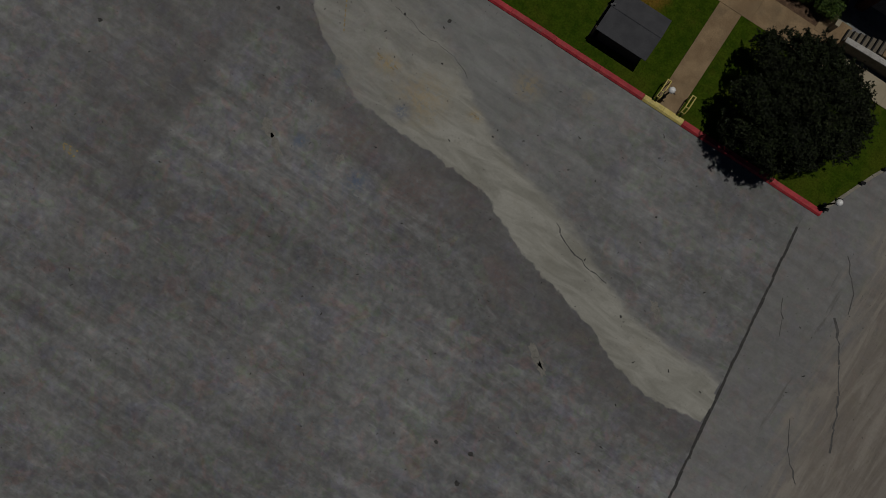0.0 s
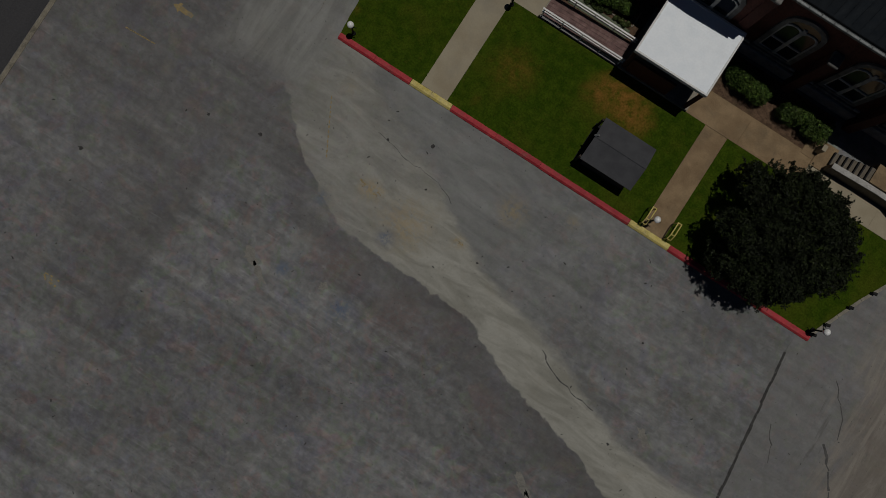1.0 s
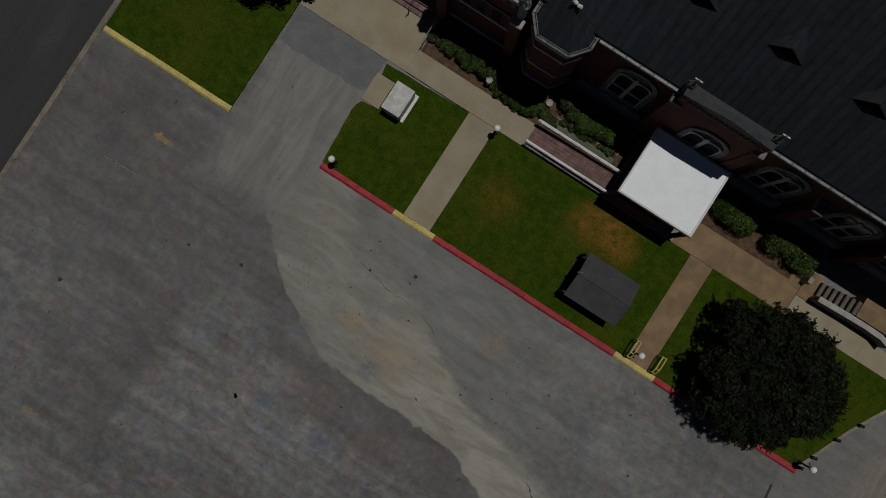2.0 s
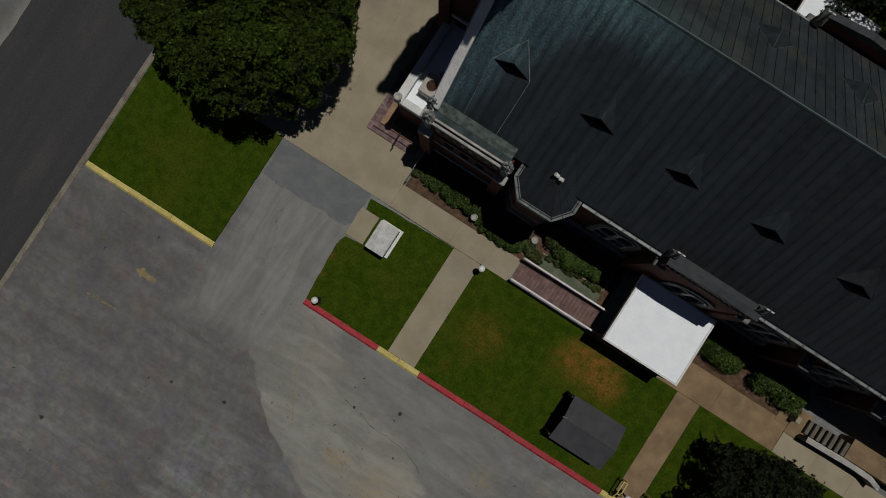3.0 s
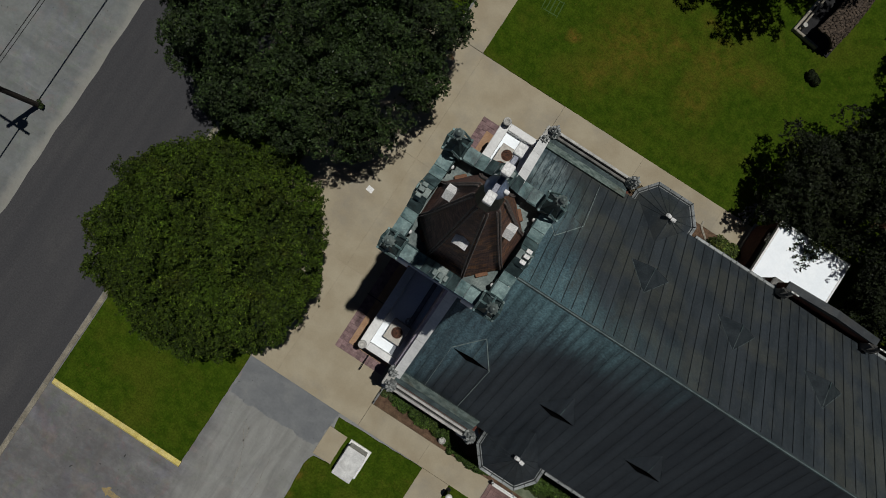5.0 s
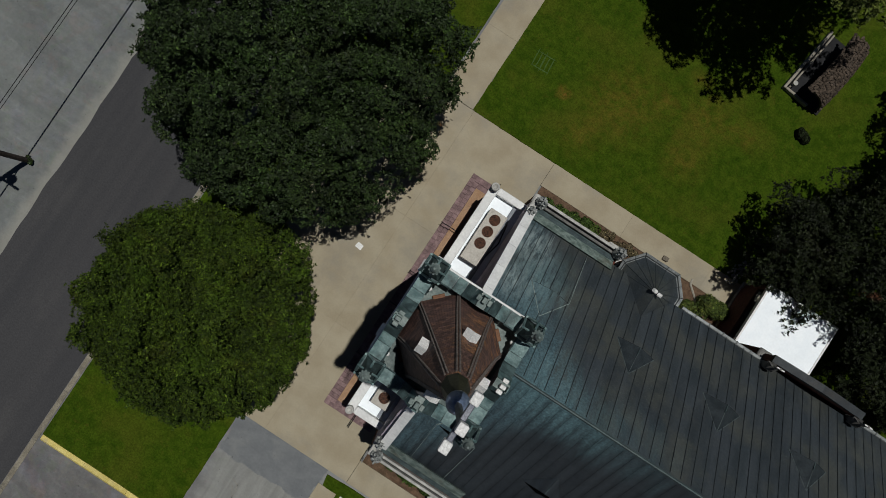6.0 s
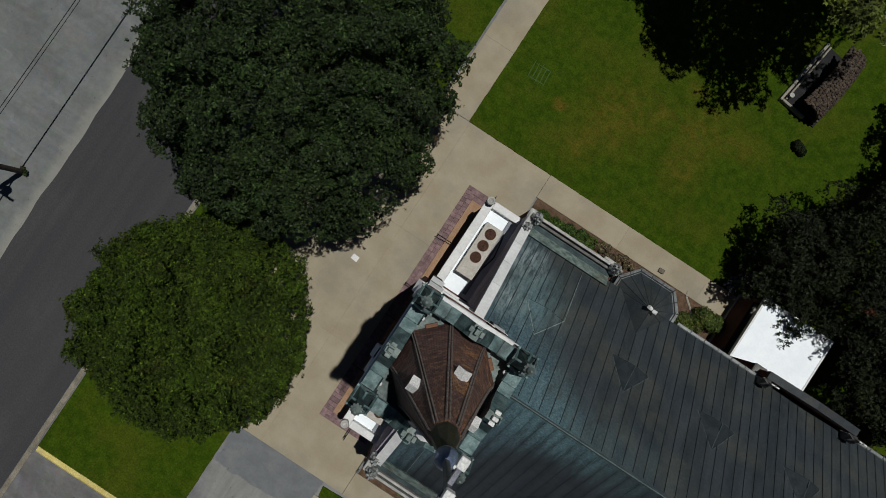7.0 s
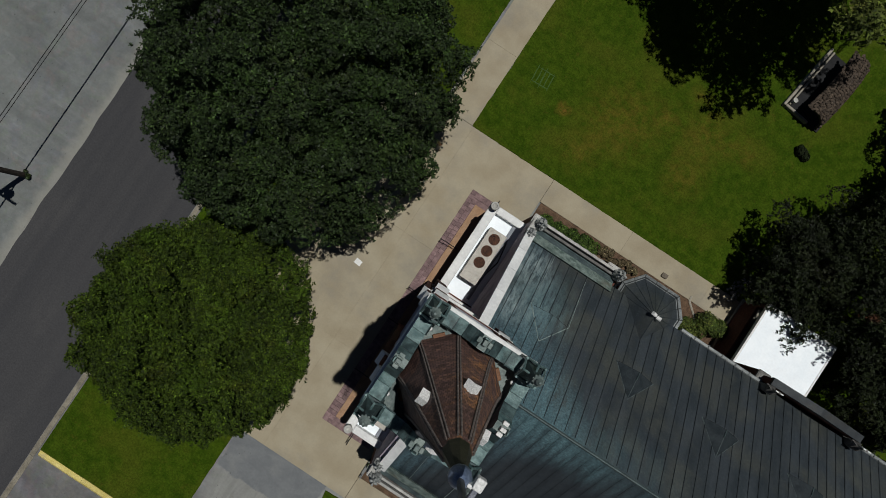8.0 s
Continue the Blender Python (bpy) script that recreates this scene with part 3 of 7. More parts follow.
def part(name, bm, material, parent, label="", at=None):
    """One mesh under a thing or part. Its coordinates are those of its parent, moved by at."""
    ob = new(name, bm if isinstance(bm, bpy.types.Mesh) else mesh_of(name, bm, material))
    ob.parent = parent
    if at is not None:
        ob.matrix_basis = at if isinstance(at, Matrix) else Matrix.Translation(at)
    return tagged(ob, label)


def box(x0, y0, z0, x1, y1, z1, bevel=0.0, bm=None):
    bm = bm or bmesh.new()
    vs = bmesh.ops.create_cube(bm, size=1.0, matrix=Matrix.Translation(((x0 + x1) / 2, (y0 + y1) / 2, (z0 + z1) / 2)) @ Matrix.Diagonal((x1 - x0, y1 - y0, z1 - z0, 1)))["verts"]
    if bevel:
        es = list({e for v in vs for e in v.link_edges})
        bmesh.ops.bevel(bm, geom=es, offset=bevel, segments=1, affect="EDGES")
    return bm


def prism(points, z0, z1, bm=None):
    """A polygon in plan drawn up from z0 to z1."""
    bm = bm or bmesh.new()
    a = [bm.verts.new((x, y, z0)) for x, y in points]
    b = [bm.verts.new((x, y, z1)) for x, y in points]
    n = len(points)
    bm.faces.new(b), bm.faces.new(a[::-1])
    for i in range(n):
        bm.faces.new((a[i], a[(i + 1) % n], b[(i + 1) % n], b[i]))
    bmesh.ops.recalc_face_normals(bm, faces=bm.faces)
    return bm


def lathe(rings, sides, bm=None, centre=(0, 0), phase=0.0, smooth=False):
    """Rings (radius, z) joined round an upright axis and closed at both ends."""
    bm = bm or bmesh.new()
    rows = []
    for r, z in rings:
        rows.append([bm.verts.new((centre[0] + r * math.cos(phase + 2 * math.pi * i / sides), centre[1] + r * math.sin(phase + 2 * math.pi * i / sides), z)) for i in range(sides)])
    for p, q in zip(rows, rows[1:]):
        for i in range(sides):
            f = bm.faces.new((p[i], p[(i + 1) % sides], q[(i + 1) % sides], q[i]))
            f.smooth = smooth
    bm.faces.new(rows[0][::-1]), bm.faces.new(rows[-1])
    return bm


def rod(a, b, r, sides=6, bm=None, r2=None):
    """A bar from a to b."""
    bm = bm or bmesh.new()
    a, b = Vector(a), Vector(b)
    m = Matrix.Translation((a + b) / 2) @ (b - a).to_track_quat("Z", "Y").to_matrix().to_4x4()
    bmesh.ops.create_cone(bm, cap_ends=True, segments=sides, radius1=r, radius2=r if r2 is None else r2, depth=(b - a).length, matrix=m)
    return bm


# ---- the ground ----
def ramp_line(x, pts):
    return np.interp(x, [p[0] for p in pts], [p[1] for p in pts])


def build_ground():
    xs = np.concatenate([[-2500, -600, -150, -70], np.arange(-50, 32.01, 0.25), [60, 150, 600, 2500]])
    ys = np.concatenate([[-2500, -600, -150, -60], np.arange(-26, 24.01, 0.25), np.arange(26, 66.1, 2), [90, 150, 600, 2500]])
    X, Y = np.meshgrid(xs, ys)
    nx, ny = len(xs), len(ys)
    co = np.stack([X.ravel(), Y.ravel(), np.zeros(nx * ny)], 1)
    i = (np.arange(ny - 1)[:, None] * nx + np.arange(nx - 1)[None, :]).ravel()
    quads = np.stack([i, i + 1, i + 1 + nx, i + nx], 1)
    me = bpy.data.meshes.new("ground")
    me.from_pydata(co.tolist(), [], quads.tolist())
    x, y = co[:, 0], co[:, 1]
    lo = y - ramp_line(x, [(-24, 22), (-18, 14.5), (-15.4, 11.3), (-13.2, 9.2), (-11.5, 8.2), (-9.6, 7.0), (-6.6, 6.74), (-3.4, 6.71), (-0.8, 6.55), (1.0, 5.6), (2.7, 4.9), (5.5, 4.2), (8.3, 3.5), (9.7, 2.7), (12.2, 2.15), (15.3, 2.6), (16, 2.6)])
    hi = ramp_line(x, [(-24, 19), (-16, 18.0), (-10, 14.2), (-6.2, 12.2), (-3.4, 10.2), (-0.5, 8.9), (3.3, 8.15), (6.4, 6.65), (8.9, 5.55), (12.0, 5.25), (15.0, 5.15), (16, 5.15)]) - y
    east = (x - (14.2 - (y - 14.2) * 0.1315)) * 0.991
    hi = np.where(x < -3, hi * np.interp(x, [-9, -3], [0.3, 1.0]), hi)
    lo = np.where(x < -13.5, lo * np.interp(x, [-17, -13.5], [0.12, 1.0]), lo)
    lo, hi = np.where(east > 0, -5, lo), np.where(east > 0, -5, hi)
    patch = np.minimum(np.minimum(x + 20.4, -15.0 - x), np.minimum(y - 19.9 + (x + 20) * 0.0, 23 - y))
    west = -35.6 - x
    drive = np.minimum(np.minimum(x + 20.6, -14.6 - x), np.minimum(y - 11.5, 24 - y))
    for name, v in (("silt_lo", lo), ("silt_hi", hi), ("east", east), ("patch", patch), ("west", west), ("drive", drive)):
        me.attributes.new(name, "FLOAT", "POINT").data.foreach_set("value", np.clip(v, -9, 9).astype(np.float32))
    me.materials.append(GROUND)
    tagged(new("ground", me), "grey weathered parking lot paving with pale silt wash", "parking lot", kind="structure")


build_ground()
# the far edge of the asphalt is broken and dusted over
rim = [(-35.65 + 0.03 * math.sin(y * 0.9) + 0.03 * math.sin(y * 2.3 + 1) + 0.05 * noise.noise((0.3, y * 1.7, 0.0)), y) for y in np.arange(90, -31, -0.5)]
tagged(new("road", mesh_of("road", prism([(-35.65, -400), (-28.85, -400), (-28.85, 400), (-35.65, 400)] + rim, -0.3, 0.012), ROAD)), "dark grey asphalt street beside the lawn", "road", kind="structure")

LAWN = 0.10


def lawn(name, pts, label):
    edge = []
    for (xa, ya), (xb, yb) in zip(pts, pts[1:] + pts[:1]):
        d = math.hypot(xb - xa, yb - ya)
        n = max(1, int(d / 0.22)) if d < 79.5 else 1
        for i in range(n):
            x, y = xa + (xb - xa) * i / n, ya + (yb - ya) * i / n
            w = 0.0 if i == 0 else 0.035 * noise.noise((x * 2.3, y * 2.3, 1.0)) - 0.012
            edge.append((x - w * (yb - ya) / d, y + w * (xb - xa) / d))
    thing(name, prism(edge, -0.2, LAWN), GRASS, label, "lawn", kind="structure")


lawn("lawn_west", [(-28.45, 15.55), (-20.5, 15.55), (-20.5, 22.1), (-24.0, 22.1), (-24.0, 42.15), (-21.0, 42.15), (-21.0, 120), (-28.45, 120)], "mown green lawn strip under the street trees")
lawn("lawn_monument", [(-14.85, 15.65), (-9.78, 15.65), (-9.78, 22.05), (-14.85, 21.9), (-14.75, 21.3), (-13.9, 21.3), (-13.9, 19.6), (-14.9, 19.5), (-15.08, 18.9)], "small mown lawn round a white monument box")
lawn("lawn_ramp", [(-8.12, 15.65), (4.12, 15.65), (4.12, 22.1), (-8.12, 22.1)], "mown lawn with dry brown patches by the ramp")
lawn("lawn_east", [(5.52, 15.65), (14.8, 15.65), (15.5, 17.3), (16.1, 18.7), (17.0, 20.4), (18.2, 22.3), (5.52, 22.3)], "mown lawn under a small dark tree")
lawn("lawn_north", [(-18.98, 42.158), (60, 42.158), (60, 120), (-18.98, 120)], "wide mown lawn with dry yellowish patches")
lawn("lawn_back", [(-2.0, 38.1), (60, 38.1), (60, 42.13), (-2.0, 42.13)], "mown grass behind the church")


# ---- kerbs and street edge ----
KERB_TOP = 0.15


def kerb_run(name, x0, x1, y, material, label, pitch=3.0, parent_kind="structure"):
    ob = hub(name, (x0, y, 0), label, "kerb", kind=parent_kind)
    n = max(1, round((x1 - x0) / pitch))
    step = (x1 - x0) / n
    bm = bmesh.new()
    a = [(-0.22, -0.2), (-0.22, 0.05), (-0.12, KERB_TOP), (0.13, KERB_TOP), (0.13, -0.2)]
    for sx in (0.006, step - 0.006):
        for yy, zz in a:
            bm.verts.new((sx, yy, zz))
    bm.verts.ensure_lookup_table()
    v = bm.verts
    bm.faces.new([v[i] for i in range(5)]), bm.faces.new([v[i] for i in range(9, 4, -1)])
    for i in range(5):
        bm.faces.new((v[i], v[5 + i], v[5 + (i + 1) % 5], v[(i + 1) % 5]))
    bmesh.ops.recalc_face_normals(bm, faces=bm.faces)
    me = mesh_of("kerb_stone", bm, material)
    for i in range(n):
        part("kerb_stone", me, None, ob, at=(i * step, random.uniform(-0.012, 0.012), random.uniform(-0.01, 0.006)))
    return ob


kerb_run("kerb_red", -14.85, -10.3, 15.53, RED, "red painted concrete kerb along the lawn")
kerb_run("kerb_yellow", -10.29, -7.75, 15.53, YELLOW, "yellow painted dropped kerb at the footpath", 1.3)
kerb_run("kerb_red", -7.74, 3.5, 15.53, RED, "red painted concrete kerb along the lawn")
kerb_run("kerb_yellow", 3.51, 6.0, 15.53, YELLOW, "yellow painted kerb with handrails", 1.25)
kerb_run("kerb_red", 6.01, 14.85, 15.53, RED, "red painted concrete kerb along the lawn")
kerb_run("kerb_yellow", -28.4, -20.45, 15.42, YELLOW, "yellow painted concrete kerb beside the lawn")

gutter_edge = hub("road_kerb", (-28.68, 0, 0), "weathered tan concrete gutter beside the street", "kerb", kind="structure")
me = mesh_of("gutter_slab", box(-0.14, 0.01, -0.2, 0.14, 2.99, 0.03, 0.012), GUTTER_CONC)
for i in range(-14, 32):
    part("gutter_slab", me, None, gutter_edge, at=(random.uniform(-0.015, 0.015), i * 3.0, random.uniform(-0.008, 0.008)))
# low edging of the east lawn
edging = hub("lawn_edging", (0, 0, 0), "low tan concrete edging round the lawn corner", "kerb", kind="structure")
pts = [(14.8, 15.65), (15.5, 17.3), (16.1, 18.7), (17.0, 20.4), (18.2, 22.3)]
for (xa, ya), (xb, yb) in zip(pts, pts[1:]):
    d = math.hypot(xb - xa, yb - ya)
    part("edge_stone", box(0, -0.09, -0.2, d - 0.01, 0.09, LAWN + 0.03, 0.015), KERB_GREY, edging, at=pose(xa, ya, 0, 0, 0, math.degrees(math.atan2(yb - ya, xb - xa))))


# ---- paving ----
def slabs(name, x0, y0, x1, y1, nx, ny, top, material, label, category="pavement", gap=0.002, piece="slab"):
    """A bed with separate slabs on it, divided by recessed joints."""
    bed = thing(name, box(x0, y0, -0.2, x1, y1, top - 0.012), material, label, category, kind="structure")
    dx, dy = (x1 - x0) / nx, (y1 - y0) / ny
    me = mesh_of(piece, box(gap, gap, top - 0.1, dx - gap, dy - gap, top, 0.01), material)
    for i in range(nx):
        for j in range(ny):
            part(piece, me, None, bed, at=(x0 + i * dx, y0 + j * dy, random.uniform(-0.005, 0.005)))
    return bed


PATH_TOP = LAWN + 0.015
slabs("plaza", -24.0, 22.1, -13.8, 42.15, 2, 3, 0.05, CONCRETE, "tan concrete forecourt slabs before the church")
slabs("walk_north", -13.79, 40.75, 16.2, 42.15, 6, 1, 0.092, CONCRETE, "tan concrete footpath along the church", "path")
slabs("walk_garden", -20.85, 42.16, -19.0, 90, 1, 11, 0.09, CONCRETE, "tan concrete footpath between two lawns", "path")
slabs("walk_south", -13.79, 22.1, -6.45, 23.45, 2, 1, PATH_TOP, CONCRETE, "tan concrete footpath beside the planting bed", "path")
slabs("walk_east", 2.2, 22.1, 9.9, 23.8, 2, 1, PATH_TOP, PATH_BROWN, "stained tan concrete footpath by the shrubs", "path")
slabs("path_lot", -9.77, 15.67, -8.13, 22.09, 1, 1, PATH_TOP, CONCRETE, "tan concrete path from the lot", "path")
slabs("path_canopy", 4.13, 15.67, 5.51, 22.09, 1, 1, PATH_TOP, PATH_BROWN, "stained concrete path to the side door", "path")
slabs("pad", -15.0, 19.62, -13.88, 21.28, 1, 1, 0.06, CONCRETE, "tan concrete pad beside the utility box")
slabs("path_stub", -5.3, 40.0, -4.5, 40.74, 1, 1, 0.05, CONCRETE, "short concrete path to the bay", "path")
slabs("landing_east", 9.91, 22.1, 16.5, 23.3, 3, 1, PATH_TOP + 0.02, CONCRETE, "pale concrete landing beside the stair", "path")
for nm, a in (("bed_south", (-13.7, 23.46, -1.5, 26.2)), ("bed_east", (2.9, 23.81, 9.9, 26.2)), ("bed_north", (-13.7, 38.1, -2.1, 40.74))):
    thing(nm, box(a[0], a[1], -0.2, a[2], a[3], 0.08), MULCH, "brown mulch planting bed along the church wall", "flower bed", kind="structure")
thing("bed_path", box(-5.6, 23.64, -0.2, -1.95, 24.16, 0.10), MOSSY, "narrow mossy concrete strip beside the ramp", "path", kind="structure")

# joint in the lot, sealed with tar, in short uneven runs
joint = hub("pavement_joint", (14.2, 14.2, 0), "dark sealed joint between two concrete slabs", "joint", kind="structure", turn=math.degrees(math.atan2(-1.0, 0.1315)))
for i in range(60):
    w0, w1 = random.uniform(0.05, 0.10), random.uniform(0.05, 0.10)
    part("sealant", prism([(i * 0.6, -w0), (i * 0.6 + 0.3, -w1), (i * 0.6 + 0.592, -w0), (i * 0.6 + 0.592, w1), (i * 0.6 + 0.25, w0), (i * 0.6, w1)], -0.05, 0.006), TAR, joint, at=(0, random.uniform(-0.025, 0.025), 0))


def ragged(cx, cy, rx, ry, turn, seed, bm=None, z=0.005, sides=14, rough=0.35):
    """A thin uneven patch lying on the ground."""
    r = random.Random(seed)
    bm = bm or bmesh.new()
    ring = []
    for i in range(sides):
        a = 2 * math.pi * i / sides
        k = 1 + r.uniform(-rough, rough)
        x, y = rx * k * math.cos(a), ry * k * math.sin(a)
        c, s = math.cos(turn), math.sin(turn)
        ring.append((cx + x * c - y * s, cy + x * s + y * c))
    return prism(ring, -0.02, z, bm)


def arrow_mark(x, y, length, width, seed):
    """A painted arrow that points west, its edges worn away."""
    r = random.Random(seed)
    outline = [(0, 0), (0.34, 0.5), (0.34, 0.22), (1, 0.2), (1, -0.22), (0.34, -0.2), (0.36, -0.48)]
    ring = []
    for (xa, ya), (xb, yb) in zip(outline, outline[1:] + outline[:1]):
        for k in range(4):
            f = k / 4
            ring.append((x + (xa + (xb - xa) * f + r.uniform(-0.03, 0.03)) * length, y + (ya + (yb - ya) * f + r.uniform(-0.04, 0.04)) * width))
    return prism(ring, -0.02, 0.004)


thing("paint_mark", arrow_mark(-23.2, 12.12, 1.2, 0.62, 3), YELLOW_WORN, "worn yellow painted arrow on the lot", "road marking", "paint marks on the lot", "stuff")
for i, (x, y, rx, ry, lab) in enumerate(((-20.6, -3.7, 0.42, 0.20, "worn yellow paint patch on the lot"), (-9.5, 9.55, 0.20, 0.16, "faded yellow paint fleck"), (-8.6, 9.5, 0.22, 0.13, "faded yellow paint fleck"),
                                         (-3.5, 9.7, 0.30, 0.06, "faded yellow paint fleck"))):
    bm = bmesh.new()
    r = random.Random(40 + i)
    for k in range(14):
        ragged(x + r.uniform(-rx, rx), y + r.uniform(-ry, ry), rx * r.uniform(0.08, 0.30), ry * r.uniform(0.12, 0.30), r.uniform(-0.5, 0.5), 100 * i + k, bm, 0.003 + 0.0003 * k, 9)
    thing("paint_mark", bm, YELLOW_WORN, lab, "road marking", "paint marks on the lot", "stuff")
bm = bmesh.new()
r = random.Random(8)
lines = [((-24.6, 9.7), (-22.8, 9.8)), ((-13.4, 12.5), (-11.8, 9.5))]
for k in range(26):
    (xa, ya), (xb, yb) = lines[k % 2]
    f = (k // 2) / 13
    ragged(xa + (xb - xa) * f, ya + (yb - ya) * f, 0.09, 0.035, math.atan2(yb - ya, xb - xa), 900 + k, bm, 0.004)
tagged(thing("faded_bay_lines", bm, YELLOW_WORN, "nearly worn-off yellow parking lines", "road marking"), kind="stuff")
bm = bmesh.new()
for x, y, s in ((-9.65, 12.25, 0.09), (-7.45, 13.25, 0.12), (-15.5, 8.8, 0.12), (-23.1, 3.0, 0.14), (-18.4, 8.2, 0.09), (4.3, -5.97, 0.12), (6.2, -5.5, 0.14), (-6.5, 11.1, 0.07), (-2.1, 9.3, 0.06), (8.9, 5.0, 0.08), (7.6, 10.5, 0.07), (6.4, -7.2, 0.16)):
    ragged(x, y, s, s * 0.8, 0, int(abs(x * 31 + y * 7)), bm, 0.004)
for k in range(170):
    x, y = r.uniform(-27, 20), r.uniform(-20, 15)
    s = r.uniform(0.02, 0.055)
    ragged(x, y, s * r.uniform(1, 2.2), s * 0.7, r.uniform(0, 3), 2000 + k, bm, 0.004, 8)
tagged(thing("oil_spots", bm, TAR, "small dark oil spots and leaf litter", "stain"), kind="stuff")
bm = bmesh.new()
for x, y, rx, ry in ((10.3, 6.3, 0.55, 0.22), (6.3, 0.7, 0.75, 0.22), (6.9, 0.3, 0.45, 0.16), (-12.4, 3.1, 0.45, 0.35), (-11.5, 2.5, 0.6, 0.2), (-8.3, 3.8, 0.22, 0.25)):
    ragged(x, y, rx, ry, -0.6, int(abs(x * 13 + y * 5)), bm, 0.0035, 18, 0.4)
tagged(thing("silt_patches", bm, PALE_SILT, "pale dried silt patches on the lot", "stain"), kind="stuff")



def crack(points, seed, w=0.02, material=None, label="dark crack running through the paving", category="crack"):
    """An uneven crack, or a thin wash of silt, in the paving."""
    r = random.Random(seed)
    bm = bmesh.new()
    for (xa, ya), (xb, yb) in zip(points, points[1:]):
        n = max(2, int(math.hypot(xb - xa, yb - ya) / 0.35))
        last = (xa, ya)
        for i in range(1, n + 1):
            q = (xa + (xb - xa) * i / n + r.uniform(-0.07, 0.07), ya + (yb - ya) * i / n + r.uniform(-0.07, 0.07))
            ww = w * r.uniform(0.5, 1.5)
            dx, dy = q[0] - last[0], q[1] - last[1]
            d = math.hypot(dx, dy) or 1
            nx, ny = -dy / d * ww, dx / d * ww
            prism([(last[0] - nx, last[1] - ny), (q[0] - nx, q[1] - ny), (q[0] + nx, q[1] + ny), (last[0] + nx, last[1] + ny)], -0.02, 0.004, bm)
            last = q
    thing("pavement_" + category.split()[0], bm, material or CRACK, label, category, "lines in the lot", "structure")


crack([(-10.3, 12.3), (-8.2, 11.9), (-6.2, 11.8), (-4.9, 11.2)], 1, 0.012)
crack([(3.3, 7.3), (3.8, 6.9), (4.7, 6.5), (6.2, 6.15), (7.3, 6.1)], 2, 0.03)
crack([(15.6, 10.6), (16.2, 9.6), (16.6, 8.8)], 4, 0.025)
crack([(18.5, 11.2), (19.5, 10.1), (20.1, 9.2), (20.9, 7.8), (21.7, 6.2), (22.2, 5.0)], 5, 0.05)
crack([(17.3, 14.4), (18.2, 13.4), (18.7, 12.8), (19.0, 11.7)], 6, 0.025)
crack([(19.4, 5.4), (20.2, 3.9), (21.6, 2.6)], 8, 0.03)
crack([(-18.7, 18.7), (-18.2, 18.0), (-17.8, 16.9), (-17.6, 15.9)], 7, 0.02, PALE_SILT, "thin pale line of washed silt on the drive", "silt line")
crack([(-18.95, 19.0), (-18.5, 18.9), (-18.4, 18.2)], 9, 0.02, PALE_SILT, "thin pale line of washed silt on the drive", "silt line")
crack([(-16.7, 18.2), (-16.5, 16.5), (-16.6, 15.3)], 10, 0.015, PALE_SILT, "thin pale line of washed silt on the drive", "silt line")

# ---- the church ----
church = hub("church", (0, 0, 0), "red brick Gothic church with dark copper roof and steeple", "church")
X0, X1 = -13.75, 24.0
YS, YN, YM = 26.45, 38.35, 32.4
EAVE, RIDGE = 7.25, 13.05
SLOPE = (RIDGE - EAVE) / (YM - YS)
EAVE_N = RIDGE - (YN - YM) * SLOPE


def roof_z(y):
    return RIDGE - abs(y - YM) * SLOPE


def along(points, x0, x1, bm=None):
    """A section (y, z) drawn along x."""
    bm = bm or bmesh.new()
    a = [bm.verts.new((x0, y, z)) for y, z in points]
    b = [bm.verts.new((x1, y, z)) for y, z in points]
    n = len(points)
    fs = [bm.faces.new(a), bm.faces.new(b[::-1])]
    for i in range(n):
        fs.append(bm.faces.new((a[i], b[i], b[(i + 1) % n], a[(i + 1) % n])))
    bmesh.ops.recalc_face_normals(bm, faces=fs)
    return bm


nave_wall = part("nave_wall", along([(YS + 0.15, -0.2), (YN - 0.15, -0.2), (YN - 0.15, EAVE_N - 0.1), (YM, RIDGE - 0.25), (YS + 0.15, EAVE - 0.1)], X0, X1), BRICK_WALL, church)
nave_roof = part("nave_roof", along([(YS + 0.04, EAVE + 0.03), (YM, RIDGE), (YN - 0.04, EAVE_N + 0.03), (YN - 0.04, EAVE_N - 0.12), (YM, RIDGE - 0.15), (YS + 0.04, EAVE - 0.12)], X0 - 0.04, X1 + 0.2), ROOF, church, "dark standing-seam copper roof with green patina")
for side in (1, -1):
    ye, ze = (YM - YS, EAVE) if side < 0 else (YN - YM, EAVE_N)
    bm = rod((0, side * (ye + 0.02), ze + 0.015), (0, side * 0.12, RIDGE - 0.09), 0.012 if side > 0 else 0.004, 4)
    me = mesh_of("seam", bm, SEAM if side > 0 else ROOF)
    for i in range(86):
        x = X0 + 0.25 + i * 0.435
        part("seam", me, None, nave_roof, at=(x, YM, random.uniform(-0.004, 0.006)))
part("ridge_cap", along([(YM - 0.06, RIDGE - 0.03), (YM - 0.02, RIDGE + 0.04), (YM + 0.02, RIDGE + 0.04), (YM + 0.06, RIDGE - 0.03)], -12.6, X1 + 0.2), RIDGE_CAP, nave_roof, "pale green ridge capping")

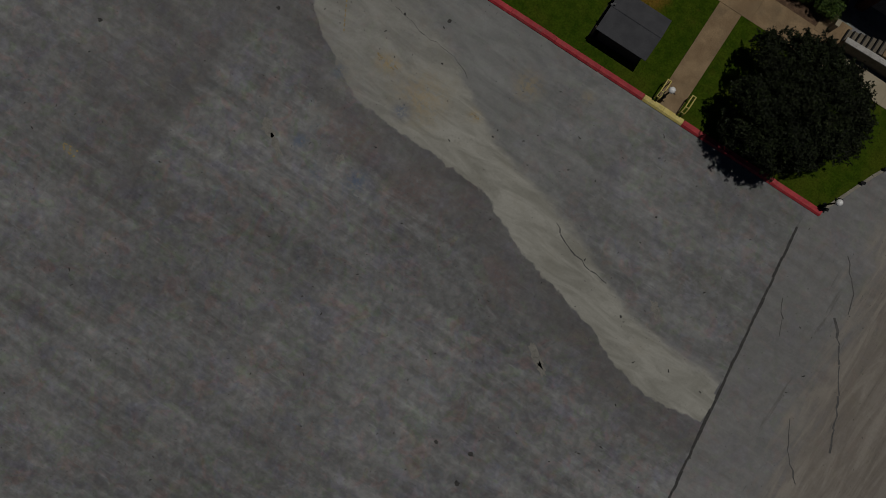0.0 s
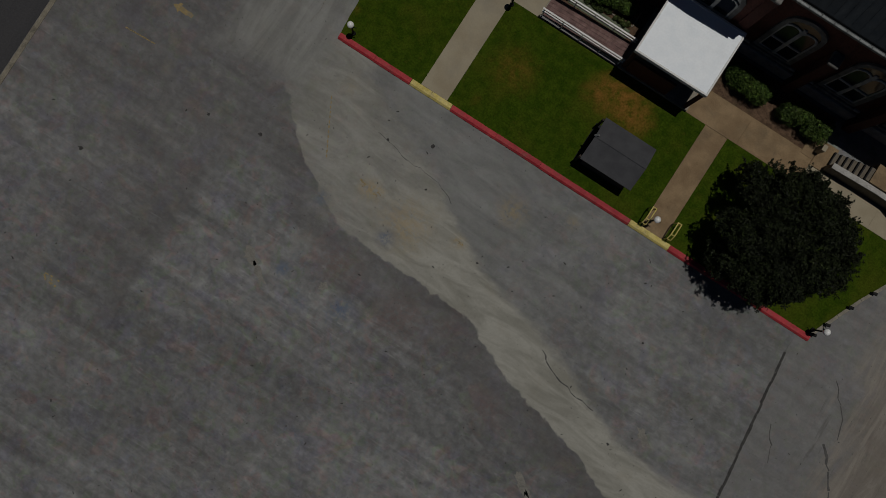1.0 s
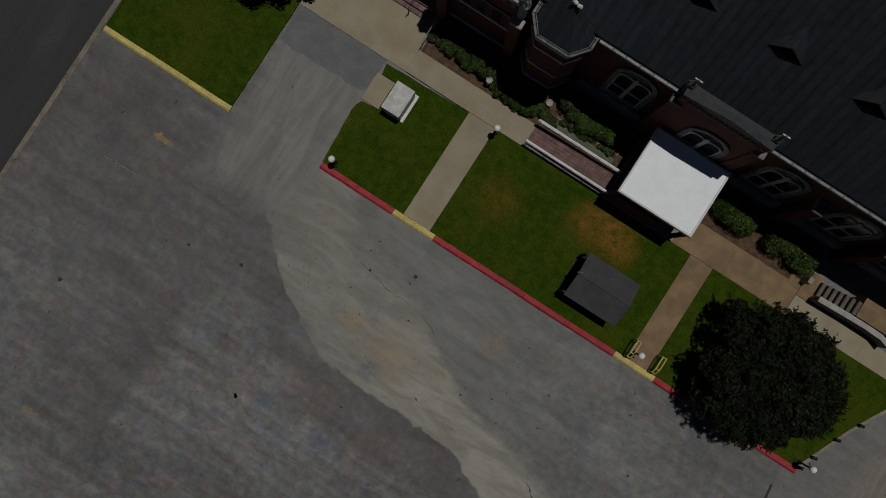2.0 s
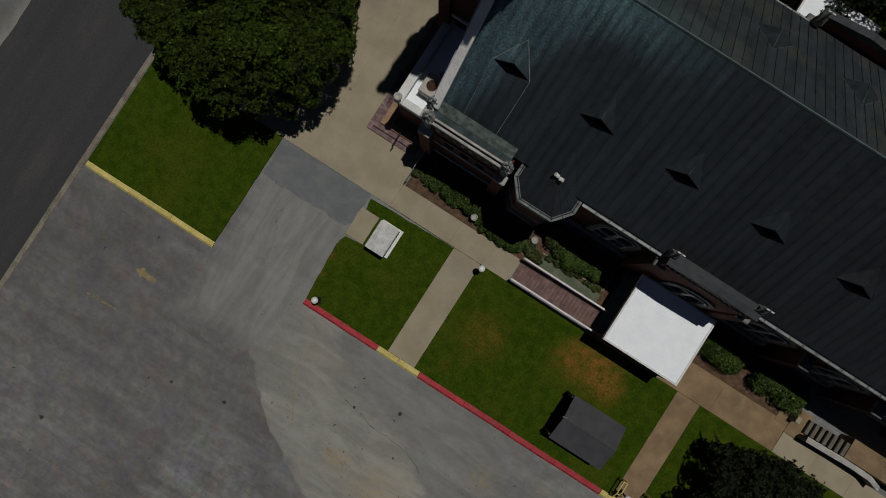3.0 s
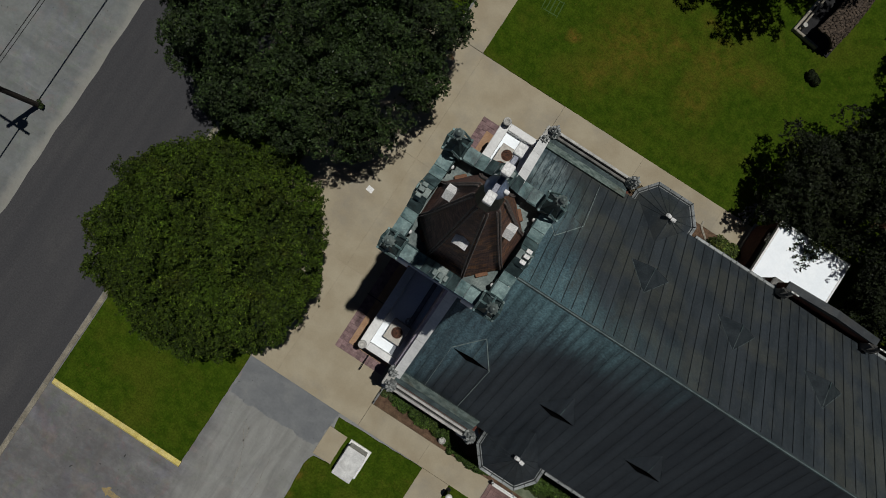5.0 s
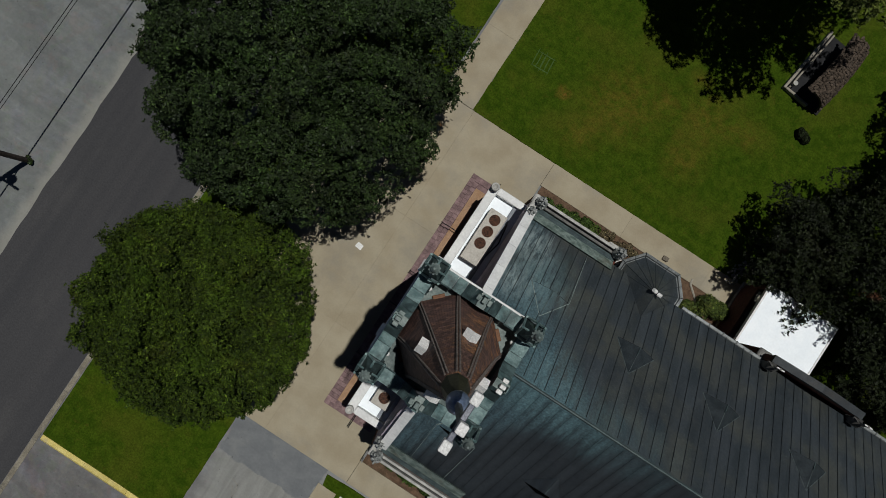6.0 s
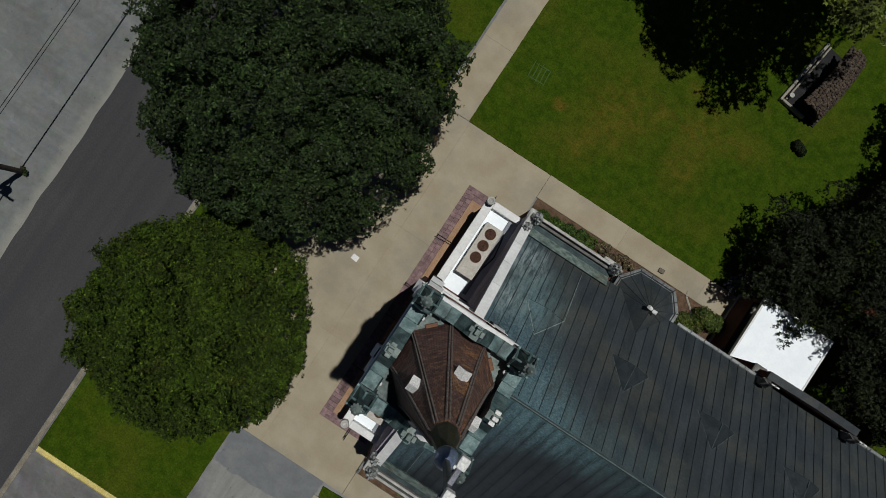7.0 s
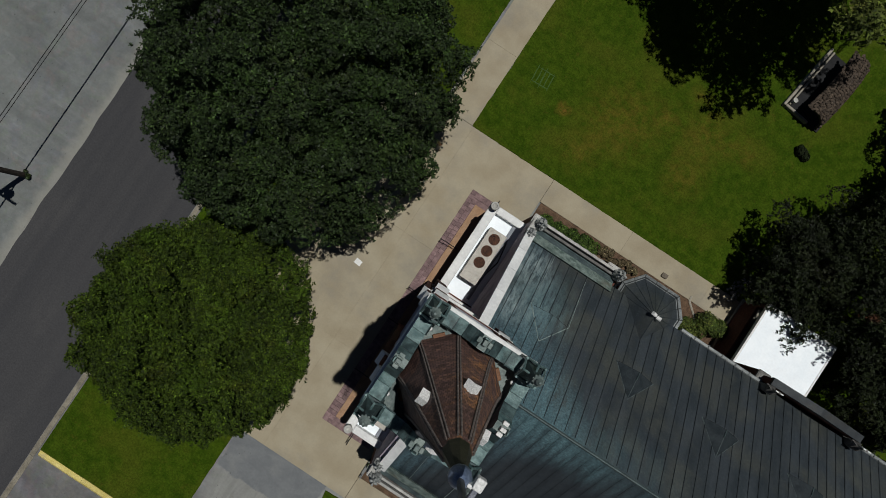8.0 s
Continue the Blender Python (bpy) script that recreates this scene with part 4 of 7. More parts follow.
# vent dormers in two rows
for side in (-1, 1):
    reach = 3.5 if side < 0 else 3.28
    base = RIDGE - reach * SLOPE
    bm = bmesh.new()
    f = side
    y0 = side * reach
    L, R_ = bm.verts.new((-0.85, y0, base)), bm.verts.new((0.85, y0, base))
    peak = y0 + f * (0.08 if side > 0 else -0.12)
    P = bm.verts.new((0, peak, base + 0.56))
    B = bm.verts.new((0, y0 - f * 1.05, base + 1.02 * SLOPE - 0.0))
    Lb, Rb = bm.verts.new((-0.85, y0 - f * 0.05, base - 0.02)), bm.verts.new((0.85, y0 - f * 0.05, base - 0.02))
    bm.faces.new((L, P, B)), bm.faces.new((R_, B, P)), bm.faces.new((Lb, B, Rb)), bm.faces.new((L, B, Lb)), bm.faces.new((R_, Rb, B)), bm.faces.new((L, Lb, Rb, R_)), bm.faces.new((L, R_, P))
    bmesh.ops.recalc_face_normals(bm, faces=bm.faces)
    hood = mesh_of("dormer", bm, ROOF)
    old_hood = hood.copy()
    old_hood.materials[0] = DORMER_COPPER
    bm = bmesh.new()
    q = [(x, y0 + (peak - y0) * h / 0.56 + f * 0.015, base + h) for x, h in ((-0.76, 0.05), (0.76, 0.05), (0, 0.51))]
    if side < 0:
        # black point below the hood stands in for its shadow on the slope
        q.insert(1, (-0.12, y0 + f * 0.15, base - 0.15 * SLOPE + 0.035))
    q2 = [(x, y - f * 0.05, z - 0.0) for x, y, z in q]
    vs, ws = [bm.verts.new(c) for c in q], [bm.verts.new(c) for c in q2]
    bm.faces.new(vs), bm.faces.new(ws[::-1])
    for i in range(len(q)):
        bm.faces.new((vs[i], ws[i], ws[(i + 1) % len(q)], vs[(i + 1) % len(q)]))
    bmesh.ops.recalc_face_normals(bm, faces=bm.faces)
    void = mesh_of("louvre", bm, VENT_SHADE if side < 0 else DARK)
    edge = mesh_of("hip_seam", rod((0, peak, base + 0.57), (0, y0 - f * 1.03, base + 1.01 * SLOPE), 0.012, 5), SEAM if side < 0 else PALE_FLASHING)
    tip = mesh_of("hip_seam", rod((0, peak, base + 0.572), (0, peak - f * 0.3, base + 0.59 + 0.13 * SLOPE), 0.018, 5), RIDGE_CAP)
    flash = [mesh_of("flashing", rod((sx * 0.86, y0, base + 0.012), (0, y0 - f * 1.06, base + 1.03 * SLOPE + 0.012), 0.017 if side > 0 else 0.012, 4), PALE_FLASHING if side > 0 else SEAM) for sx in (-1, 1)]
    old_flash = [mesh_of("flashing", rod((sx * 0.86, y0, base + 0.012), (0, y0 - f * 1.06, base + 1.03 * SLOPE + 0.012), 0.020, 4), PATINA_EDGE) for sx in (-1, 1)]
    lap = [mesh_of("flashing", rod((sx * 0.88, y0, base + 0.01), (sx * 0.80, y0 + f * 2.6, base - 2.6 * SLOPE + 0.012), 0.013 if sx > 0 else 0.008, 4), PATINA_EDGE) for sx in (-1, 1)]
    for i in range(9):
        d = part("dormer", old_hood if side > 0 and i else hood, None, church, "triangular copper vent dormer", at=(-11.69 + i * 4.0, YM, 0))
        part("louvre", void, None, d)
        part("hip_seam", edge, None, d)
        part("hip_seam", tip, None, d)
        for fl in flash if i else old_flash + lap:
            part("flashing", fl, None, d)

MIRROR = {-1: lambda y: y, 1: lambda y: 2 * YM - y}
GABLE = {-1: lambda y: y + 0.05, 1: lambda y: 2 * YM - y - 0.05}
SET_BACK = {-1: lambda y: y + 0.33, 1: lambda y: 2 * YM - y - 0.33}


def sbox(side, x0, ya, z0, x1, yb, z1, bevel=0.0, bm=None, fold=MIRROR):
    a, b = fold[side](ya), fold[side](yb)
    return box(x0, min(a, b), z0, x1, max(a, b), z1, bevel, bm)


def pinnacle_mesh(w, z0, z1, name="pinnacle", mt=None):
    """A square post with a moulded collar, four gablets, a spirelet and a ball."""
    bm = bmesh.new()
    h = z1 - z0
    box(-w / 2, -w / 2, z0, w / 2, w / 2, z0 + h * 0.45, 0.02, bm)
    box(-w * 0.62, -w * 0.62, z0 + h * 0.40, w * 0.62, w * 0.62, z0 + h * 0.48, 0.02, bm)
    for k in range(4):
        c, s = math.cos(k * math.pi / 2), math.sin(k * math.pi / 2)
        a = [(-w * 0.5, -w * 0.58, z0 + h * 0.48), (w * 0.5, -w * 0.58, z0 + h * 0.48), (0, -w * 0.58, z0 + h * 0.68)]
        b = [(x, 0, z) for x, y, z in a]
        va = [bm.verts.new((x * c - y * s, x * s + y * c, z)) for x, y, z in a]
        vb = [bm.verts.new((x * c - y * s, x * s + y * c, z)) for x, y, z in b]
        bm.faces.new(va), bm.faces.new(vb[::-1])
        for i in range(3):
            bm.faces.new((va[i], vb[i], vb[(i + 1) % 3], va[(i + 1) % 3]))
    lathe([(w * 0.42, z0 + h * 0.5), (w * 0.10, z0 + h * 0.88), (w * 0.08, z0 + h * 0.9)], 4, bm, phase=math.pi / 4)
    bmesh.ops.create_uvsphere(bm, u_segments=8, v_segments=6, radius=w * 0.2, matrix=Matrix.Translation((0, 0, z0 + h * 0.93)))
    bmesh.ops.recalc_face_normals(bm, faces=bm.faces)
    return mesh_of(name, bm, mt)




def crocket_pinnacle(r, z0, z1):
    """An eight-sided shaft with a moulded collar, four gablets, a short spirelet set with crockets, and a leafy top."""
    h = z1 - z0
    zc = z1 - 0.95
    bm = lathe([(r * 0.8, z0), (r * 0.8, zc - 0.1), (r * 1.1, zc - 0.04), (r * 1.1, zc + 0.04), (r * 0.75, zc + 0.1), (r * 0.62, zc + 0.4), (r * 0.3, z1 - 0.22), (r * 0.24, z1 - 0.16)], 8, phase=math.pi / 8)
    for k in range(4):
        a = k * math.pi / 2
        c, q = math.cos(a), math.sin(a)
        face = [(-r * 0.55, -r * 1.0, zc + 0.04), (r * 0.55, -r * 1.0, zc + 0.04), (0, -r * 1.0, zc + 0.42)]
        va = [bm.verts.new((x * c - y * q, x * q + y * c, z)) for x, y, z in face]
        vb = [bm.verts.new((x * c, x * q, z)) for x, y, z in face]
        bm.faces.new(va), bm.faces.new(vb[::-1])
        for i in range(3):
            bm.faces.new((va[i], vb[i], vb[(i + 1) % 3], va[(i + 1) % 3]))
        for f in (0.25, 0.55):
            rr = r * (0.78 - 0.45 * f)
            bmesh.ops.create_icosphere(bm, subdivisions=1, radius=r * 0.2, matrix=Matrix.Translation((rr * math.cos(a + 0.785), rr * math.sin(a + 0.785), zc + 0.35 + f * 0.45)))
        # leaf of the top
        bmesh.ops.create_icosphere(bm, subdivisions=1, radius=1.0, matrix=Matrix.Translation((r * 0.42 * math.cos(a), r * 0.42 * math.sin(a), z1 - 0.10)) @ Matrix.Rotation(a, 4, "Z") @ Matrix.Diagonal((r * 0.34, r * 0.2, 0.06, 1)))
    lathe([(r * 0.12, z1 - 0.16), (r * 0.2, z1 - 0.06), (r * 0.06, z1 + 0.02)], 6, bm)
    bmesh.ops.recalc_face_normals(bm, faces=bm.faces)
    return mesh_of("pinnacle", bm, PINNACLE_STONE)


corner_pin = crocket_pinnacle(0.27, 5.8, 8.1)
foot_pin = crocket_pinnacle(0.24, 7.0, 8.25)
gable_pin = pinnacle_mesh(0.30, 7.0, 8.95, mt=DIM_STONE)
for side in (-1, 1):
    m = MIRROR[side]
    # front bay: higher wall, coping, and the copper gutter behind it
    part("front_bay_wall", sbox(side, -13.75, 25.85, -0.2, -9.6, 26.5 if side < 0 else 27.3, 6.9), BRICK_WALL, church)
    part("front_coping", sbox(side, -13.7, 25.78, 6.9, -9.7, 25.90, 7.22, 0.02), STONE, church, "weathered stone coping")
    part("front_coping", sbox(side, -13.7, 25.99, 6.9, -9.7, 26.10, 7.20, 0.02), STONE if side < 0 else DIM_STONE, church)
    # near-black strip carries the shade in the gap between the copings
    part("lead_channel", sbox(side, -13.7, 25.91, 6.9, -9.7, 25.98, 6.98), DARK, church, "dark narrow gutter slot")
    part("string_course", sbox(side, -13.8, 25.76, 3.3, -9.55, 25.86, 3.5, 0.02), STONE, church)
    part("string_course", sbox(side, -13.8, 25.74, 0.7, -9.55, 25.86, 0.95, 0.03), STONE, church)
    for i in range(8):
        part("corbel", sbox(side, -13.2 + i * 0.42, 25.72, 6.55, -13.0 + i * 0.42, 25.86, 6.95, 0.02), DIM_STONE, church)
    part("string_course", sbox(side, -13.8, 25.75, 5.1, -9.55, 25.86, 5.3, 0.02), DIM_STONE, church)
    for x in (-12.55, -11.7, -10.85):
        part("lancet", sbox(side, x - 0.22, 25.8, 3.6, x + 0.22, 25.87, 4.9, 0.02), GLASS, church, "small dark lancet window")
    zz = roof_z(26.9) + 0.06
    zm = 7.05 + (zz - 7.05) * 0.25
    for ya, za, yb, zb, mt in ((26.14, 7.03, 26.38, zm, FLASHING), (26.385, zm, 26.78, zz, GUTTER_GREEN)):
        bm = bmesh.new()
        q = [(-13.7, m(ya), za), (-9.75, m(ya), za), (-9.75, m(yb), zb), (-13.7, m(yb), zb)]
        vs = [bm.verts.new(c) for c in q]
        ws = [bm.verts.new((x, y, z - 0.3)) for x, y, z in q]
        bm.faces.new(vs), bm.faces.new(ws[::-1])
        for i in range(4):
            bm.faces.new((vs[i], ws[i], ws[(i + 1) % 4], vs[(i + 1) % 4]))
        bmesh.ops.recalc_face_normals(bm, faces=bm.faces)
        part("copper_gutter", bm, mt, church, "weathered green copper valley gutter")
    for x in (-13.72, -9.72):
        py = m(25.95)
        part("pinnacle", corner_pin, None, church, "weathered stone pinnacle", at=(x, py, 0))
        part("buttress", sbox(side, x - 0.3, 25.45, -0.2, x + 0.3, 25.86, 5.4, 0.02), BRICK_WALL, church)
        part("buttress_cap", sbox(side, x - 0.33, 25.42, 5.4, x + 0.33, 25.88, 5.6, 0.05), STONE, church)
    # octagonal bay
    m = SET_BACK[side]
    eave = EAVE if side < 0 else EAVE_N
    cx, cy = (-7.74, 26.49) if side < 0 else (-7.86, 38.10)

    def ring(grow, back=-0.9, cx=cx, cy=cy, out=side):
        """The bay's plan, grown outwards: a square back and a canted front."""
        g = 0.42 * grow
        half = [(1.5 + grow, back), (1.5 + grow, 0.64 + g), (0.85 + g, 1.44 + grow)]
        plan = half + [(-x, y) for x, y in half[::-1]]
        return [(cx + x, cy + out * y) for x, y in plan]

    bay = part("octagonal_bay", prism(ring(-0.22), -0.2, 6.85), BRICK_WALL, church)
    for z0, z1, gg in ((0.8, 1.0, -0.13), (2.9, 3.05, -0.15), (5.3, 5.5, -0.13), (6.5, 6.82, -0.06)):
        part("stone_band", prism(ring(gg), z0, z1), STONE, bay)
    outer, inner = ring(0.04, -0.25), ring(-0.16, -0.25)
    edge = range(len(outer) - 1)
    for a, b in zip(edge, range(1, len(outer))):
        bm = bmesh.new()
        rim = [(*outer[a], 6.92), (*outer[b], 6.92), (*outer[b], 7.10), (*outer[a], 7.10)]
        lip = [(*inner[a], 6.92), (*inner[b], 6.92), (*inner[b], 7.04), (*inner[a], 7.04)]
        va, vb = [bm.verts.new(c) for c in rim], [bm.verts.new(c) for c in lip]
        bm.faces.new(va), bm.faces.new(vb[::-1])
        for i in range(4):
            bm.faces.new((va[i], vb[i], vb[(i + 1) % 4], va[(i + 1) % 4]))
        bmesh.ops.recalc_face_normals(bm, faces=bm.faces)
        part("bay_gutter", bm, GUTTER, bay, "grey metal eaves gutter")
        (xa, ya), (xb, yb) = outer[a], outer[b]
        (xc, yc), (xd, yd) = inner[a], inner[b]
        steps_n = max(1, round(math.hypot(xb - xa, yb - ya) / 0.5))
        for k in range(steps_n + 1):
            f = k / steps_n
            p, q = (xa + (xb - xa) * f, ya + (yb - ya) * f, 7.10), (xc + (xd - xc) * f, yc + (yd - yc) * f, 7.05)
            part("gutter_strap", rod(p, q, 0.016, 4), GUTTER_DARK, bay)
        mid = [((xa * 0.35 + xc * 0.65), (ya * 0.35 + yc * 0.65)), ((xb * 0.35 + xd * 0.65), (yb * 0.35 + yd * 0.65))]
        part("gutter_trough", rod((*mid[0], 7.065), (*mid[1], 7.065), 0.026, 4), GUTTER_DARK, bay)
    apex, hip = (cx, cy, 8.62), (cx, cy - side * 1.28, 8.62)
    eaves = [(x, y, 7.03) for x, y in ring(-0.14, -0.2)]
    bm = bmesh.new()
    top, back = bm.verts.new(apex), bm.verts.new(hip)
    low = [bm.verts.new(c) for c in eaves]
    for a, b in zip(low, low[1:]):
        bm.faces.new((a, b, top))
    bm.faces.new((low[-1], back, top)), bm.faces.new((low[0], top, back)), bm.faces.new((low[0], back, low[-1])), bm.faces.new(low)
    bmesh.ops.recalc_face_normals(bm, faces=bm.faces)
    part("bay_roof", bm, ROOF, bay, "dark copper cone roof with radial seams")
    for a, b in zip(eaves, eaves[1:]):
        n = 3 if math.dist(a, b) > 1.2 else 2
        for k in range(n):
            f = k / n
            p = Vector(a).lerp(Vector(b), f)
            part("bay_seam", rod(p + Vector((0, 0, 0.01)), Vector(apex) + Vector((0, 0, 0.01)), 0.015, 4), SEAM, bay)
    part("bay_seam", rod(apex, hip, 0.018, 4), SEAM, bay)
    # paired floodlights on the bay
    lampset = part("floodlight", rod((cx, cy, 8.5), (cx, cy, 8.85), 0.03, 6), IRON, church, "white twin floodlight on an iron stem")
    for dx in (-0.13, 0.13):
        bm = rod((cx + dx * 0.35, cy - dx * 0.15, 8.80), (cx + dx * 1.6, cy - dx * 0.25, 8.88), 0.085, 10)
        part("lamp_head", bm, WHITE_PAINT, lampset)
    # eaves gutters along the nave
    for xa, xb in ((-6.15, -1.98), (2.45, X1)):
        n = max(1, round((xb - xa) / 0.66))
        for i in range(n):
            s0, s1 = xa + (xb - xa) * i / n, xa + (xb - xa) * (i + 1) / n
            part("eaves_gutter", sbox(side, s0, 25.98, eave - 0.30, s1 - 0.012, 26.18, eave - 0.14, 0.02, fold=SET_BACK), GUTTER, church)
            part("gutter_strap", sbox(side, s1 - 0.03, 25.96, eave - 0.145, s1 + 0.01, 26.2, eave - 0.115, fold=SET_BACK), GUTTER_DARK, church)
        part("gutter_trough", sbox(side, xa, 26.10, eave - 0.142, xb, 26.16, eave - 0.130, fold=SET_BACK), GUTTER_DARK, church)
    part("plinth", sbox(side, -5.9, 26.10, -0.2, X1, 26.26, 0.9, 0.03, fold=SET_BACK), STONE, church)
    # raised gable over the side entrance
    gx = -0.33 if side < 0 else -0.42
    part("entrance_gable", sbox(side, -1.6 + gx, 26.0, -0.2, 2.75 + gx, 26.6 if side < 0 else 26.3, 7.9, fold=GABLE), BRICK_WALL, church)
    bm = bmesh.new()
    ya, yb = GABLE[side](25.97), GABLE[side](26.30)
    q = [(x + gx, z) for x, z in ((-1.65, 7.9), (2.8, 7.9), (2.8, 8.02), (0.57, 8.4), (-1.65, 8.02))]
    va, vb = [bm.verts.new((x, ya, z)) for x, z in q], [bm.verts.new((x, yb, z)) for x, z in q]
    bm.faces.new(va), bm.faces.new(vb[::-1])
    for i in range(5):
        bm.faces.new((va[i], vb[i], vb[(i + 1) % 5], va[(i + 1) % 5]))
    bmesh.ops.recalc_face_normals(bm, faces=bm.faces)
    part("gable_coping", bm, GABLE_LEAD, church, "dark blue-grey metal coped low gable")
    if side < 0:
        part("gable_gutter", sbox(side, -1.4 + gx, 26.31, 7.9, 2.55 + gx, 26.62, 8.0, fold=GABLE), GABLE_LEAD, church)
    for i in range(16):
        part("dentil", sbox(side, -1.5 + gx + i * 0.265, 25.93, 7.45, -1.38 + gx + i * 0.265, 25.99, 7.65, 0.012, fold=GABLE), DIM_STONE, church)
    for x in (-1.55 + gx, 2.7 + gx):
        p = part("gable_pinnacle", gable_pin, None, church, "grey stone pinnacle with metal cross", at=(x, m(26.22), 0))
        part("finial", rod((-0.18, 0, 8.82), (0.18, 0, 8.82), 0.03, 5), WHITE_PAINT, p)
        part("buttress", sbox(side, x - 0.28, 25.6, -0.2, x + 0.28, 26.02, 6.7, 0.02, fold=SET_BACK), BRICK_WALL, church)
        part("buttress_cap", sbox(side, x - 0.31, 25.57, 6.7, x + 0.31, 26.04, 6.9, 0.05, fold=SET_BACK), DIM_STONE, church)
    for x in (6.65, 10.6, 14.55, 18.5, 22.45):
        part("buttress", sbox(side, x - 0.26, 25.55, -0.2, x + 0.26, 26.24, 4.8, 0.02, fold=SET_BACK), BRICK_WALL, church)
        part("buttress_cap", sbox(side, x - 0.29, 25.52, 4.8, x + 0.29, 26.26, 5.0, 0.05, fold=SET_BACK), DIM_STONE, church)
        part("string_course", sbox(side, x - 3.6, 26.16, 1.15, x - 0.35, 26.27, 1.35, 0.02, fold=SET_BACK), STONE, church)


def arch_outline(w, z0, spring, top, n=9):
    """A pointed arch in (x, z), from its left foot round to its right foot."""
    pts = [(-w / 2, z0), (-w / 2, spring)]
    for i in range(1, n):
        a = i / n * math.pi
        pts.append((-w / 2 * math.cos(a), spring + (top - spring) * math.sin(a) ** 0.8))
    return pts + [(w / 2, spring), (w / 2, z0)]


def plate(outline, y0, y1, bm=None, hole=None):
    """An upright plate of that outline between y0 and y1; with a hole of the same number of points, a ring."""
    bm = bm or bmesh.new()
    n = len(outline)
    A, B = [bm.verts.new((x, y0, z)) for x, z in outline], [bm.verts.new((x, y1, z)) for x, z in outline]
    fs = []
    if hole:
        C, D = [bm.verts.new((x, y0, z)) for x, z in hole], [bm.verts.new((x, y1, z)) for x, z in hole]
        for i in range(n):
            j = (i + 1) % n
            fs += [bm.faces.new((A[i], A[j], C[j], C[i])), bm.faces.new((B[i], D[i], D[j], B[j])), bm.faces.new((A[i], B[i], B[j], A[j])), bm.faces.new((C[i], C[j], D[j], D[i]))]
    else:
        fs += [bm.faces.new(A), bm.faces.new(B[::-1])]
        for i in range(n):
            fs.append(bm.faces.new((A[i], B[i], B[(i + 1) % n], A[(i + 1) % n])))
    bmesh.ops.recalc_face_normals(bm, faces=fs)
    return bm


# traceried windows: stone surround, two lights under a round head
win_surround = mesh_of("surround", plate(arch_outline(2.25, 1.55, 4.6, 6.05), -0.10, 0.02, hole=arch_outline(1.8, 1.75, 4.55, 5.75)), DIM_STONE)
win_glass = mesh_of("pane", plate(arch_outline(1.82, 1.74, 4.55, 5.77), -0.03, 0.02), GLASS)
bm = box(-0.09, -0.085, 1.75, 0.09, 0.0, 5.1)
for sx in (-1, 1):
    ring = arch_outline(0.95, 1.8, 4.4, 5.0, 9)
    plate([(x + sx * 0.44, z) for x, z in ring], -0.08, 0.0, bm, hole=[(x * 0.80 + sx * 0.44, 1.85 + (z - 1.8) * 0.955) for x, z in ring])
box(-0.9, -0.08, 3.05, 0.9, 0.0, 3.17, 0, bm)
win_tracery = mesh_of("tracery", bm, STONE)
win_sill = mesh_of("sill", box(-1.2, -0.22, 1.35, 1.2, 0.0, 1.56, 0.03), DIM_STONE)
for side in (-1, 1):
    for x in (-3.62, 0.6, 4.7, 8.62, 12.57, 16.52, 20.47):
        m4 = Matrix.Translation((x, GABLE[side](26.0) if abs(x - 0.6) < 0.1 else SET_BACK[side](26.24), 0)) @ pose(0, 0, 0, 0, 0, 0 if side < 0 else 180)
        w = part("window", win_surround, None, church, "arched window with pale stone tracery", at=m4)
        part("pane", win_glass, None, w), part("tracery", win_tracery, None, w), part("sill", win_sill, None, w)

# front wall and its raking copings
part("front_wall", along([(25.9, -0.2), (38.9, -0.2), (38.9, 6.9), (38.35, 6.9), (YM + 0.1, 13.2), (YM - 0.1, 13.2), (26.45, 6.9), (25.9, 6.9)], -14.04, -13.77), SHADE_PURPLE, church)
for side in (-1, 1):
    m = MIRROR[side]
    n = 5
    for i in range(n):
        f0, f1 = i / n, (i + 1) / n
        ya, yb = m(26.4 + (31.3 - 26.4) * f0), m(26.4 + (31.3 - 26.4) * f1 - 0.005)
        za, zb = 7.5 + (12.35 - 7.5) * f0, 7.5 + (12.35 - 7.5) * f1
        bm = bmesh.new()
        q = [(ya, za - 0.3), (yb, zb - 0.3), (yb, zb), (ya, za)]
        xa = -14.10 if side > 0 else -13.93
        along(q, xa, xa + 0.40, bm)
        part("raking_coping", bm, COPING, church, "pale grey stone raking coping")
    part("foot_pinnacle", foot_pin, None, church, "weathered stone pinnacle", at=(-13.9, m(26.55), 0))
    part("kneeler", sbox(side, -14.1, 25.8, 6.9, -13.7, 26.4, 7.25, 0.04), STONE, church)

